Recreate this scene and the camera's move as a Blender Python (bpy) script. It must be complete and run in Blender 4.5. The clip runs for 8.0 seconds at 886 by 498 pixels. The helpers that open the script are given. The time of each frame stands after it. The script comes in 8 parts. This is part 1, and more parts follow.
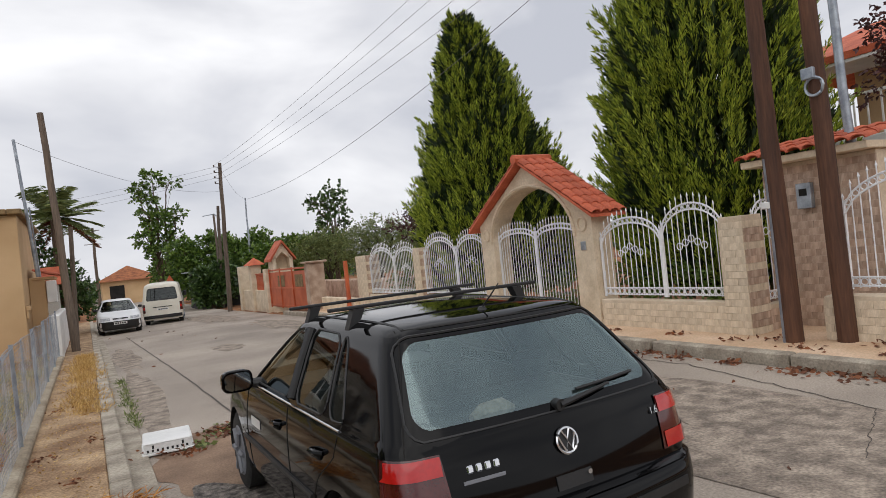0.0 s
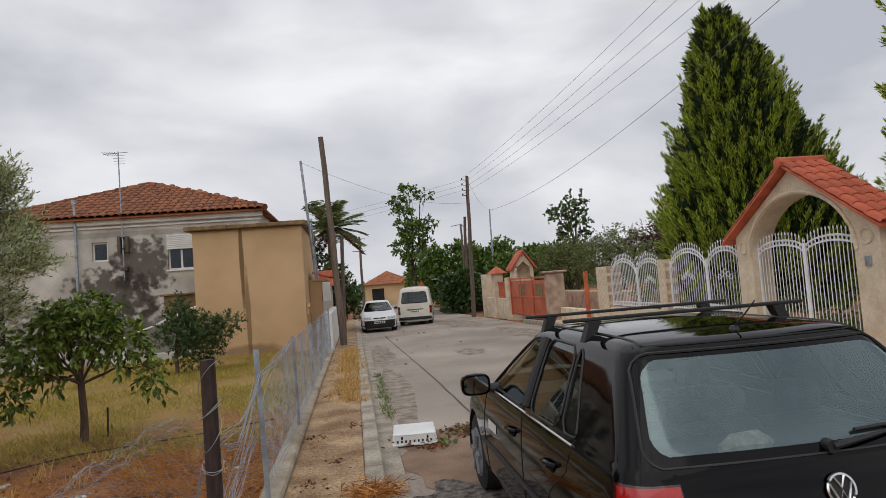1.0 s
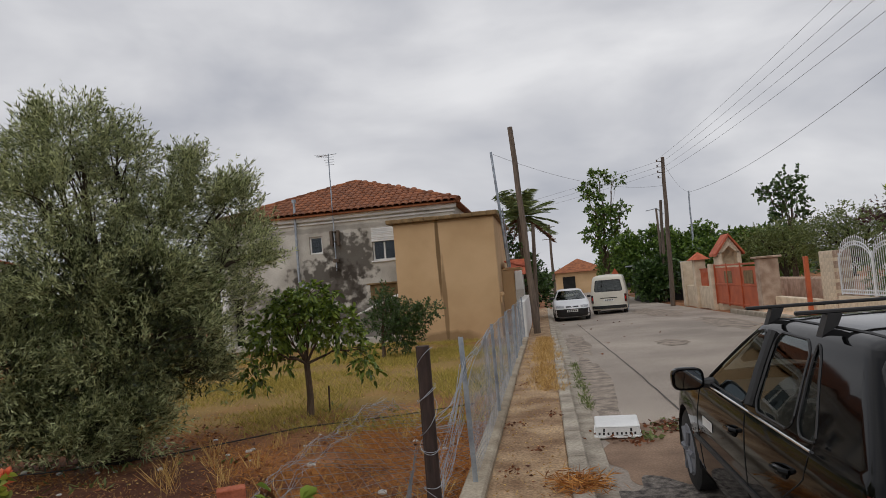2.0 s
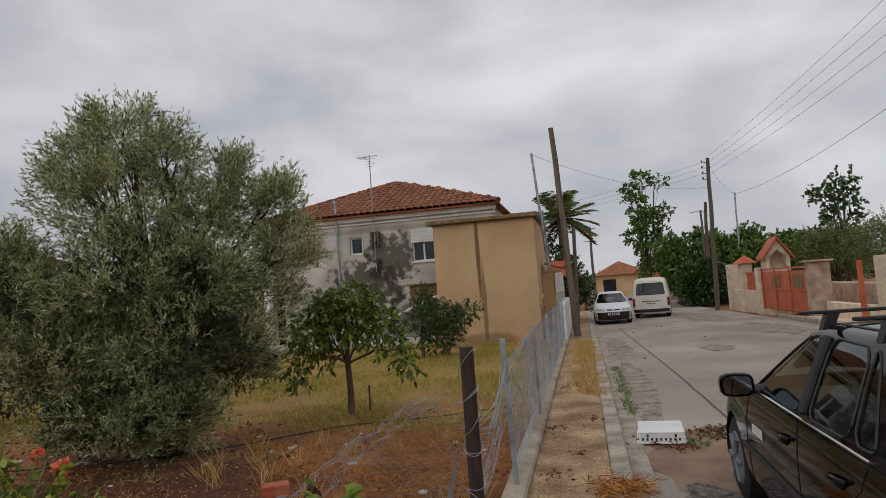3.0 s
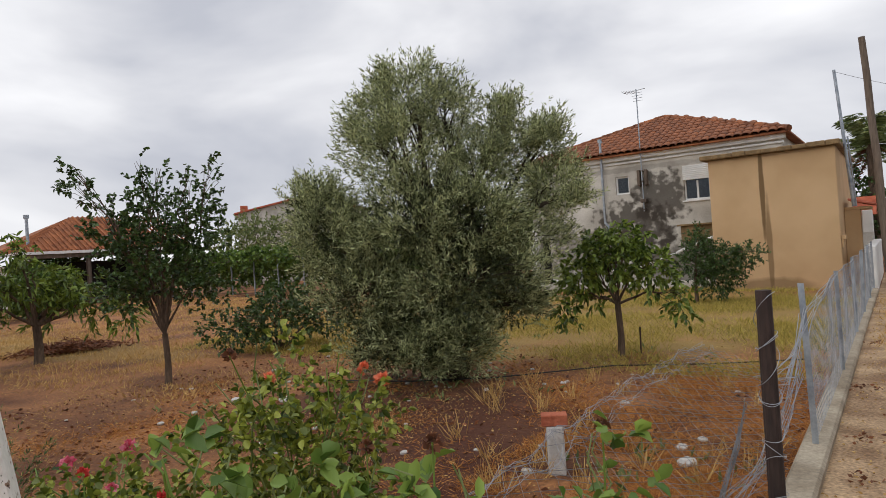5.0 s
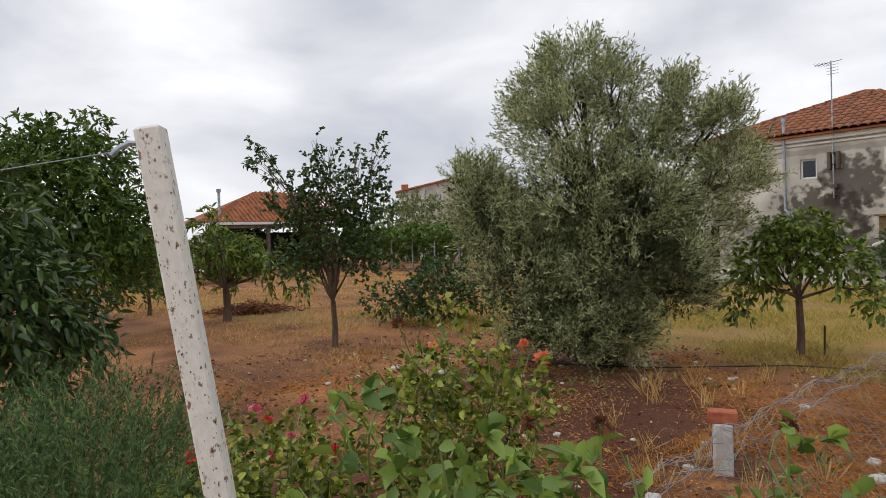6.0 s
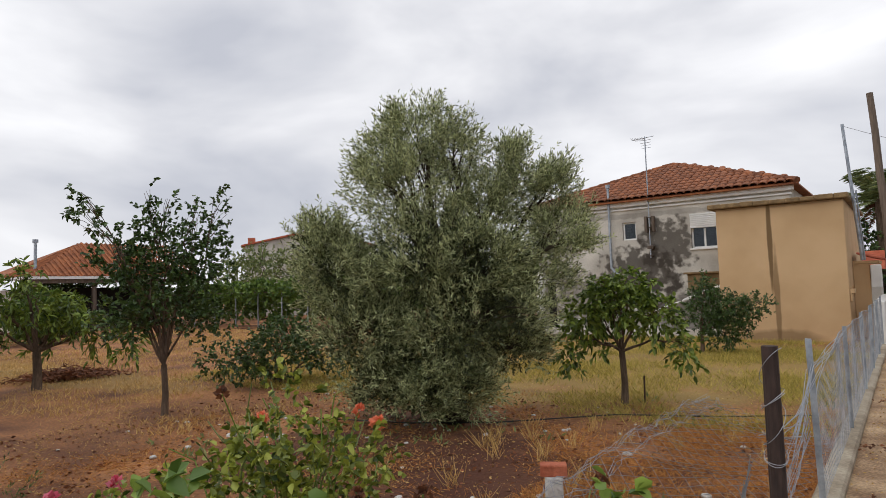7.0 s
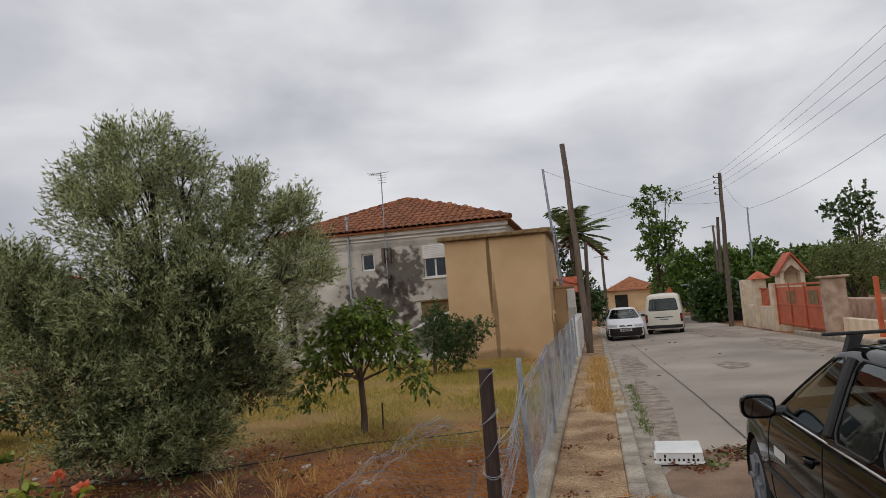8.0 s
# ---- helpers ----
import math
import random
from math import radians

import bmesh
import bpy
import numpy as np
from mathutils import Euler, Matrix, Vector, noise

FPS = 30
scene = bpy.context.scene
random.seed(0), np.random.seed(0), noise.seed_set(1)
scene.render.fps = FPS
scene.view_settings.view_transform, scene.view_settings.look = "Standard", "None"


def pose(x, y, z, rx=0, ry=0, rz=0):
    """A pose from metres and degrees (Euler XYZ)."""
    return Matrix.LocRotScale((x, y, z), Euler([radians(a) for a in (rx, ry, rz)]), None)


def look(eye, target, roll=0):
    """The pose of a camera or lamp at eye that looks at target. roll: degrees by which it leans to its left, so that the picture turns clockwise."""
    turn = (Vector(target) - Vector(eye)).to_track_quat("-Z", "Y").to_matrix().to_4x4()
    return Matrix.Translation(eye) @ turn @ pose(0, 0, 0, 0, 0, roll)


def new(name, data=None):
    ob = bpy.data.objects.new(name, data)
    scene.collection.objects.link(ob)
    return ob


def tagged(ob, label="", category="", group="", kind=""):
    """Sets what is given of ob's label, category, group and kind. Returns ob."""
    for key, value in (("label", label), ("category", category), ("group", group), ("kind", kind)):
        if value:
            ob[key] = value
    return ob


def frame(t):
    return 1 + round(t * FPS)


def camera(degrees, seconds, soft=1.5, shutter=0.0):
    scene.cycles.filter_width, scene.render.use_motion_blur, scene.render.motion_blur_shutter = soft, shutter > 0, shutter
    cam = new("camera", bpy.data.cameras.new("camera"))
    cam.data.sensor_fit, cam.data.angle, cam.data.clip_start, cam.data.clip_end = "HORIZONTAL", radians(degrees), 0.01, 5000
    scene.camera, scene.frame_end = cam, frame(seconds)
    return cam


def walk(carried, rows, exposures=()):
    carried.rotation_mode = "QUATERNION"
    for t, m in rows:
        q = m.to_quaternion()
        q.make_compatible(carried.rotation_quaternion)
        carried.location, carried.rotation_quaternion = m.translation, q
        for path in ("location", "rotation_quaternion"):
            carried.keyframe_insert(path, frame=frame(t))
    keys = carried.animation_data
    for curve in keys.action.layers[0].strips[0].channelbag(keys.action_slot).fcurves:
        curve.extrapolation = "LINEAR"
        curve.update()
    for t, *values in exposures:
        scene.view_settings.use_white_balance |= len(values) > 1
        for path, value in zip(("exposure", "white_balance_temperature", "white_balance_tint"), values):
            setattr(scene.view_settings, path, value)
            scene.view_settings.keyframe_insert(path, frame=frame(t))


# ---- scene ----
FOV = 68.98
cam = camera(FOV, 8.0, soft=0.5)


def view(x, y, z, yaw, pitch, roll):
    a, b = radians(yaw), radians(pitch)
    ahead = Vector((-math.sin(a) * math.cos(b), math.cos(a) * math.cos(b), math.sin(b)))
    return look((x, y, z), Vector((x, y, z)) + ahead, roll)


PATH = [
    (0.0, view(0.037, -0.143, 1.762, -29.13, 0.12, -5.93)),
    (0.5, view(0.040, -0.086, 1.756, -21.42, 0.86, -5.34)),
    (1.0, view(0.071, -0.114, 1.758, -8.14, 2.95, -4.44)),
    (1.5, view(0.048, -0.118, 1.771, 1.70, 2.81, -5.29)),
    (1.7, view(0.020, -0.108, 1.773, 5.93, 2.97, -5.18)),
    (2.8, view(-0.035, -0.110, 1.771, 10.65, 3.75, -4.40)),
    (3.0, view(-0.040, -0.111, 1.771, 12.00, 3.65, -4.21)),
    (3.5, view(-0.081, -0.138, 1.767, 21.35, 2.88, -3.77)),
    (4.0, view(-0.114, -0.181, 1.762, 32.39, 1.07, -3.82)),
    (4.5, view(-0.115, -0.167, 1.756, 35.06, 0.00, -3.16)),
    (5.0, view(-0.116, -0.180, 1.766, 35.28, 0.09, -3.96)),
    (5.2, view(-0.151, -0.172, 1.757, 41.01, 0.96, -3.45)),
    (6.3, view(-0.177, -0.211, 1.747, 49.15, -1.04, -1.89)),
    (6.5, view(-0.169, -0.210, 1.751, 48.43, -0.61, -1.98)),
    (7.0, view(-0.116, -0.142, 1.785, 35.65, 3.55, -1.91)),
    (7.5, view(-0.071, -0.118, 1.809, 16.02, 5.57, -3.05)),
    (8.0, view(-0.081, -0.120, 1.807, 12.81, 5.05, -4.22)),
]
walk(cam, PATH, [(0.0, 0.33), (0.5, 0.26), (1.0, 0.14), (1.5, 0.02), (3.0, -0.15), (3.5, -0.12), (4.0, 0.05), (4.5, 0.24), (5.2, 0.33), (6.5, 0.45), (7.0, 0.35), (7.5, 0.14), (8.0, 0.0)])

# ---- sky and light: overcast day ----
world = bpy.data.worlds.new("overcast")
scene.world = world
world.use_nodes = True
wn, wl = world.node_tree.nodes, world.node_tree.links
wn.clear()
w_out = wn.new("ShaderNodeOutputWorld")
w_bg = wn.new("ShaderNodeBackground")
w_sky = wn.new("ShaderNodeTexSky")
w_sky.sky_type = "NISHITA"
w_sky.sun_disc = False
w_sky.sun_elevation, w_sky.sun_rotation = radians(50), radians(203)
w_dim = wn.new("ShaderNodeVectorMath")
w_dim.operation = "SCALE"
w_dim.inputs["Scale"].default_value = 0.06
w_tc = wn.new("ShaderNodeTexCoord")
w_map = wn.new("ShaderNodeMapping")
w_map.inputs["Scale"].default_value = (1.0, 1.0, 2.3)
w_n1 = wn.new("ShaderNodeTexNoise")
w_n1.inputs["Scale"].default_value = 2.4
w_n1.inputs["Detail"].default_value = 5.0
w_n1.inputs["Roughness"].default_value = 0.48
w_n1.inputs["Distortion"].default_value = 0.25
w_ramp = wn.new("ShaderNodeValToRGB")
w_ramp.color_ramp.elements[0].position = 0.34
w_ramp.color_ramp.elements[0].color = (0.46, 0.475, 0.53, 1)
w_ramp.color_ramp.elements[1].position = 0.66
w_ramp.color_ramp.elements[1].color = (0.84, 0.84, 0.86, 1)
w_mid = w_ramp.color_ramp.elements.new(0.5)
w_mid.color = (0.64, 0.645, 0.68, 1)
w_mix = wn.new("ShaderNodeMix")
w_mix.data_type = "RGBA"
w_mix.inputs["Factor"].default_value = 0.95
wl.new(w_tc.outputs["Generated"], w_map.inputs["Vector"])
wl.new(w_map.outputs["Vector"], w_n1.inputs["Vector"])
wl.new(w_n1.outputs["Fac"], w_ramp.inputs["Fac"])
wl.new(w_sky.outputs["Color"], w_dim.inputs[0])
wl.new(w_dim.outputs["Vector"], w_mix.inputs["A"])
wl.new(w_ramp.outputs["Color"], w_mix.inputs["B"])
# an overcast sky is brighter overhead
w_sep = wn.new("ShaderNodeSeparateXYZ")
w_up = wn.new("ShaderNodeMapRange")
w_up.inputs["From Min"].default_value, w_up.inputs["From Max"].default_value = 0.4, 1.0
w_up.inputs["To Min"].default_value, w_up.inputs["To Max"].default_value = 1.0, 1.15
w_zen = wn.new("ShaderNodeVectorMath")
w_zen.operation = "SCALE"
wl.new(w_tc.outputs["Generated"], w_sep.inputs["Vector"])
wl.new(w_sep.outputs["Z"], w_up.inputs["Value"])
wl.new(w_mix.outputs["Result"], w_zen.inputs[0])
wl.new(w_up.outputs["Result"], w_zen.inputs["Scale"])
wl.new(w_zen.outputs["Vector"], w_bg.inputs["Color"])
w_bg.inputs["Strength"].default_value = 1.0
wl.new(w_bg.outputs["Background"], w_out.inputs["Surface"])

sun = new("sun", bpy.data.lights.new("sun", "SUN"))
sun.data.energy, sun.data.angle, sun.data.color = 0.6, radians(70), (1.0, 0.95, 0.88)
sun.matrix_world = look((-16, -30, 45), (0, 8, 0))

# ---- materials ----


def rgb(r, g, b):
    return tuple((c / 255 / 12.92 if c / 255 <= 0.04045 else ((c / 255 + 0.055) / 1.055) ** 2.4) for c in (r, g, b)) + (1,)


def mat(name, a, b, scale=3.0, rough=0.8, fine=40.0, bump=0.2, metal=0.0, contrast=(0.35, 0.65), stretch=(1, 1, 1),
        island=0.0, each=0.0, speck=0.25, coat=0.0, glow=0.0):
    """A surface of two tones at two scales with a fine relief."""
    m = bpy.data.materials.new(name)
    m.use_nodes = True
    n, l = m.node_tree.nodes, m.node_tree.links
    p = n["Principled BSDF"]
    tc = n.new("ShaderNodeTexCoord")
    mp = n.new("ShaderNodeMapping")
    mp.inputs["Scale"].default_value = stretch
    l.new(tc.outputs["Object"], mp.inputs["Vector"])
    n1 = n.new("ShaderNodeTexNoise")
    n1.inputs["Scale"].default_value, n1.inputs["Detail"].default_value = scale, 6.0
    n2 = n.new("ShaderNodeTexNoise")
    n2.inputs["Scale"].default_value, n2.inputs["Detail"].default_value = fine, 4.0
    for q in (n1, n2):
        l.new(mp.outputs["Vector"], q.inputs["Vector"])
    ramp = n.new("ShaderNodeValToRGB")
    e = ramp.color_ramp.elements
    e[0].position, e[0].color, e[1].position, e[1].color = contrast[0], a, contrast[1], b
    l.new(n1.outputs["Fac"], ramp.inputs["Fac"])
    col = ramp.outputs["Color"]
    vary = n.new("ShaderNodeHueSaturation")
    mr = n.new("ShaderNodeMapRange")
    mr.inputs["From Min"].default_value, mr.inputs["From Max"].default_value = 0.25, 0.75
    mr.inputs["To Min"].default_value, mr.inputs["To Max"].default_value = 1 - speck, 1 + speck
    l.new(n2.outputs["Fac"], mr.inputs["Value"])
    val = mr.outputs["Result"]
    if island or each:
        src = n.new("ShaderNodeNewGeometry").outputs["Random Per Island"] if island else n.new("ShaderNodeObjectInfo").outputs["Random"]
        k = island or each
        m2 = n.new("ShaderNodeMapRange")
        m2.inputs["To Min"].default_value, m2.inputs["To Max"].default_value = 1 - k, 1 + k
        l.new(src, m2.inputs["Value"])
        mu = n.new("ShaderNodeMath")
        mu.operation = "MULTIPLY"
        l.new(val, mu.inputs[0])
        l.new(m2.outputs["Result"], mu.inputs[1])
        val = mu.outputs[0]
    l.new(val, vary.inputs["Value"])
    l.new(col, vary.inputs["Color"])
    l.new(vary.outputs["Color"], p.inputs["Base Color"])
    p.inputs["Roughness"].default_value, p.inputs["Metallic"].default_value = rough, metal
    p.inputs["Coat Weight"].default_value = coat
    p.inputs["Coat Roughness"].default_value = 0.06
    if bump:
        bp = n.new("ShaderNodeBump")
        bp.inputs["Strength"].default_value, bp.inputs["Distance"].default_value = bump, 0.02
        l.new(n2.outputs["Fac"], bp.inputs["Height"])
        l.new(bp.outputs["Normal"], p.inputs["Normal"])
    return m


def leafy(name, a, b, rough=0.55, through_light=0.3):
    """Leaves: each one its own tone between a and b, and some light comes through."""
    m = bpy.data.materials.new(name)
    m.use_nodes = True
    n, l = m.node_tree.nodes, m.node_tree.links
    p = n["Principled BSDF"]
    geo = n.new("ShaderNodeNewGeometry")
    mix = n.new("ShaderNodeMix")
    mix.data_type = "RGBA"
    mix.inputs["A"].default_value, mix.inputs["B"].default_value = a, b
    l.new(geo.outputs["Random Per Island"], mix.inputs["Factor"])
    l.new(mix.outputs["Result"], p.inputs["Base Color"])
    p.inputs["Roughness"].default_value = rough
    tr = n.new("ShaderNodeBsdfTranslucent")
    l.new(mix.outputs["Result"], tr.inputs["Color"])
    ms = n.new("ShaderNodeMixShader")
    ms.inputs["Fac"].default_value = through_light * 0.6
    l.new(p.outputs["BSDF"], ms.inputs[1])
    l.new(tr.outputs["BSDF"], ms.inputs[2])
    l.new(ms.outputs["Shader"], n["Material Output"].inputs["Surface"])
    return m


def glassy(name, tint, rough=0.02, clear=0.75, shine=(0.9, 0.95, 0.95, 1)):
    """Thin window glass: a sharp reflection over a tinted see-through pane."""
    m = bpy.data.materials.new(name)
    m.use_nodes = True
    n, l = m.node_tree.nodes, m.node_tree.links
    n.remove(n["Principled BSDF"])
    tr = n.new("ShaderNodeBsdfTransparent")
    tr.inputs["Color"].default_value = tint
    gl = n.new("ShaderNodeBsdfGlossy")
    gl.inputs["Roughness"].default_value = rough
    gl.inputs["Color"].default_value = shine
    fr = n.new("ShaderNodeFresnel")
    fr.inputs["IOR"].default_value = 1.5
    add = n.new("ShaderNodeMath")
    add.operation = "ADD"
    add.inputs[1].default_value = 1 - clear
    l.new(fr.outputs["Fac"], add.inputs[0])
    ms = n.new("ShaderNodeMixShader")
    l.new(add.outputs[0], ms.inputs["Fac"])
    l.new(tr.outputs["BSDF"], ms.inputs[1])
    l.new(gl.outputs["BSDF"], ms.inputs[2])
    l.new(ms.outputs["Shader"], n["Material Output"].inputs["Surface"])
    return m


M_SOIL = mat("garden_soil", rgb(92, 54, 31), rgb(166, 114, 70), 0.6, 0.95, 26, 1.0, speck=0.5)
M_ROAD = mat("worn_asphalt", rgb(136, 125, 114), rgb(170, 158, 145), 0.35, 0.75, 55, 0.5, speck=0.3)
M_ROUGH_ROAD = mat("broken_asphalt", rgb(112, 101, 91), rgb(166, 152, 137), 5, 0.85, 42, 0.7, speck=0.5)
M_SIDEWALK = mat("dirty_sidewalk", rgb(128, 98, 70), rgb(184, 156, 122), 2.2, 0.9, 42, 0.8, speck=0.5)
M_KERB = mat("grey_kerb_concrete", rgb(136, 126, 112), rgb(176, 166, 150), 3, 0.85, 40, 0.5, speck=0.3)
M_CONC = mat("fence_base_concrete", rgb(132, 118, 98), rgb(172, 160, 140), 2, 0.9, 40, 0.4)
M_GALV = mat("galvanised_steel", rgb(138, 146, 156), rgb(176, 184, 192), 6, 0.45, 60, 0.05, metal=0.7, speck=0.12)
M_WIRE = mat("fence_wire", rgb(128, 132, 138), rgb(170, 174, 180), 6, 0.5, 60, 0, metal=0.3, speck=0.1)
M_DARKWOOD = mat("black_weathered_wood", rgb(40, 30, 27), rgb(66, 50, 44), 4, 0.85, 50, 0.6, stretch=(1, 1, 0.15), speck=0.4)
M_POLE = mat("brown_pole_wood", rgb(66, 42, 30), rgb(100, 66, 46), 3, 0.8, 40, 0.5, stretch=(1, 1, 0.08), speck=0.35)
M_GREYPOLE = mat("grey_pole_wood", rgb(76, 66, 58), rgb(112, 98, 86), 3, 0.85, 40, 0.5, stretch=(1, 1, 0.08), speck=0.35)
M_OCHRE = mat("ochre_plaster", rgb(190, 158, 118), rgb(204, 172, 132), 0.8, 0.9, 60, 0.25, speck=0.08)
M_STAIN = mat("damp_stain", rgb(112, 92, 64), rgb(142, 118, 84), 5, 0.95, 40, 0.3)
M_RENDER = mat("grey_render", rgb(168, 163, 154), rgb(208, 204, 195), 1.1, 0.9, 30, 0.3, speck=0.14)
M_WHITE = mat("white_paint", rgb(214, 214, 212), rgb(232, 232, 230), 2, 0.6, 50, 0.1, speck=0.06)
M_IRON = mat("white_painted_iron", rgb(222, 224, 228), rgb(238, 239, 240), 4, 0.4, 50, 0.0, speck=0.05)
M_TILE = mat("terracotta_roof_tile", rgb(108, 62, 38), rgb(150, 92, 56), 2.5, 0.85, 30, 0.3, each=0.26, speck=0.3)
M_TILE_R = mat("red_roof_tile", rgb(164, 76, 50), rgb(196, 104, 72), 2.5, 0.75, 30, 0.3, each=0.16, speck=0.2)
M_STONE = mat("beige_stone_cladding", rgb(200, 182, 156), rgb(222, 206, 182), 3, 0.75, 30, 0.4, each=0.07, speck=0.12)
M_STONE_DARK = mat("brownish_stone_cladding", rgb(160, 132, 112), rgb(200, 176, 156), 3, 0.75, 30, 0.4, each=0.14, speck=0.12)
M_GROUT = mat("cladding_mortar", rgb(196, 178, 154), rgb(214, 198, 176), 3, 0.9, 30, 0.4, speck=0.1)
M_PAVE = mat("sandy_pavement", rgb(192, 160, 128), rgb(214, 186, 158), 1.4, 0.9, 35, 0.4, speck=0.2)
M_ORANGE = mat("orange_painted_metal", rgb(176, 84, 50), rgb(196, 100, 62), 2, 0.55, 40, 0.05, speck=0.08)
M_BLACK = mat("black_plastic", rgb(22, 22, 23), rgb(32, 32, 33), 5, 0.5, 80, 0.05, speck=0.1)
# unlit openings and porch shade painted as near-black; also seams, dial and shed wall
M_DARKVOID = mat("painted_dark", rgb(20, 19, 18), rgb(34, 32, 30), 2, 0.9, 20, 0.0)
M_BARK = mat("tree_bark", rgb(74, 60, 48), rgb(108, 90, 74), 6, 0.9, 40, 0.8, stretch=(1, 1, 0.3), speck=0.4)
M_DARKBARK = mat("dark_olive_bark", rgb(46, 40, 32), rgb(74, 64, 52), 6, 0.95, 40, 0.9, stretch=(1, 1, 0.3), speck=0.4)
M_BRICK = mat("red_brick", rgb(158, 84, 58), rgb(182, 106, 78), 8, 0.9, 40, 0.6, speck=0.2)
M_BLOCK = mat("white_block", rgb(184, 182, 178), rgb(206, 204, 200), 6, 0.9, 40, 0.5, speck=0.12)
M_CABLE = mat("cable_sheath", rgb(104, 106, 112), rgb(124, 126, 132), 5, 0.7, 30, 0, speck=0.05)
M_GLASS = glassy("window_glass", (0.32, 0.36, 0.36, 1), 0.03, 0.93, (0.5, 0.53, 0.55, 1))
M_CARGLASS = glassy("tinted_car_glass", (0.55, 0.62, 0.58, 1), 0.015, 0.985)
M_HATCHGLASS = glassy("dusty_rear_glass", (0.66, 0.78, 0.78, 1), 0.05, 0.83, (0.60, 0.76, 0.78, 1))
M_BLACKCAR = mat("black_car_paint", rgb(3, 3, 4), rgb(6, 6, 7), 1.5, 0.05, 90, 0.0, speck=0.15)
M_BLACKCAR.node_tree.nodes["Principled BSDF"].inputs["Specular IOR Level"].default_value = 0.22
M_MIRROR = mat("mirror_glass", rgb(150, 158, 162), rgb(160, 168, 172), 2, 0.03, 50, 0.0, metal=1.0, speck=0.02)
M_VANGLASS = glassy("dark_van_glass", (0.12, 0.14, 0.14, 1), 0.03, 0.97, (0.6, 0.65, 0.65, 1))
M_WHITECAR = mat("white_car_paint", rgb(212, 214, 216), rgb(222, 224, 226), 1.5, 0.35, 90, 0.0, speck=0.04, coat=0.6)
M_CREAMCAR = mat("cream_van_paint", rgb(208, 204, 190), rgb(220, 216, 202), 1.5, 0.4, 60, 0.0, speck=0.06, coat=0.4)
M_CHROME = mat("chrome", rgb(205, 207, 210), rgb(225, 226, 228), 2, 0.18, 50, 0.0, metal=1.0, speck=0.03)
M_REDLENS = mat("red_lamp_lens", rgb(166, 18, 18), rgb(186, 26, 22), 6, 0.15, 60, 0.0, speck=0.1, coat=0.8)
M_SMOKELENS = mat("smoked_lamp_lens", rgb(62, 16, 16), rgb(80, 22, 20), 6, 0.15, 60, 0.0, speck=0.1, coat=0.8)
M_RUBBER = mat("tyre_rubber", rgb(26, 26, 26), rgb(40, 39, 38), 6, 0.9, 60, 0.2)
M_SEAT = mat("grey_seat_fabric", rgb(52, 55, 57), rgb(70, 74, 76), 8, 0.95, 60, 0.2)



def stained(base, name, tone, spots, tint_noise=1.6):
    """A copy of a surface with damp marks: spots of (axis a, centre, half size, axis b, centre, half size, wobble)."""
    m = base.copy()
    m.name = name
    n, l = m.node_tree.nodes, m.node_tree.links
    p = n["Principled BSDF"]
    old = p.inputs["Base Color"].links[0].from_socket
    tc = n.new("ShaderNodeTexCoord")
    nz = n.new("ShaderNodeTexNoise")
    nz.inputs["Scale"].default_value, nz.inputs["Detail"].default_value = tint_noise, 7.0
    l.new(tc.outputs["Object"], nz.inputs["Vector"])
    sx = n.new("ShaderNodeSeparateXYZ")
    l.new(tc.outputs["Object"], sx.inputs["Vector"])

    def op(kind, a, b=None):
        q = n.new("ShaderNodeMath")
        q.operation = kind
        for i, w in enumerate((a, b)):
            if w is not None:
                if isinstance(w, (int, float)):
                    q.inputs[i].default_value = w
                else:
                    l.new(w, q.inputs[i])
        return q.outputs[0]

    for axa, ca, ra, axb, cb, rb, wob, deep in spots:
        da = op("DIVIDE", op("SUBTRACT", sx.outputs[axa], ca), ra)
        db = op("DIVIDE", op("SUBTRACT", sx.outputs[axb], cb), rb)
        r = op("ADD", op("POWER", op("ABSOLUTE", da), 2.0), op("POWER", op("ABSOLUTE", db), 2.0))
        r = op("ADD", r, op("MULTIPLY", op("SUBTRACT", nz.outputs["Fac"], 0.5), wob))
        mr = n.new("ShaderNodeMapRange")
        mr.inputs["From Min"].default_value, mr.inputs["From Max"].default_value = 1.15, 0.55
        mr.inputs["To Max"].default_value = deep
        l.new(r, mr.inputs["Value"])
        mx = n.new("ShaderNodeMix")
        mx.data_type = "RGBA"
        l.new(mr.outputs["Result"], mx.inputs["Factor"])
        l.new(old, mx.inputs["A"])
        mx.inputs["B"].default_value = tone
        old = mx.outputs["Result"]
    l.new(old, p.inputs["Base Color"])
    return m


M_HOUSE = stained(M_RENDER, "mouldy_grey_render", rgb(58, 51, 44), [("X", -6.6, 0.9, "Z", 3.0, 0.95, 4.0, 0.82), ("X", -7.5, 1.4, "Z", 2.1, 0.9, 4.4, 0.85), ("X", -8.6, 2.4, "Z", 1.2, 1.0, 4.0, 0.55), ("X", -6.0, 1.6, "Z", 0.6, 1.1, 4.0, 0.6), ("X", -7.0, 4.5, "Z", 4.1, 0.10, 3.0, 0.3)], 3.4)
M_SHED = stained(M_OCHRE, "stained_ochre_plaster", rgb(112, 88, 58), [("X", -3.29, 0.075, "Z", 2.9, 1.6, 1.0, 0.95), ("X", -3.18, 0.08, "Z", 1.2, 1.5, 1.3, 0.7), ("X", -3.1, 1.2, "Z", 0.0, 0.32, 1.6, 0.6), ("X", -3, 3, "Z", 3.95, 0.14, 1.5, 0.5)])

# ---- mesh helpers ----


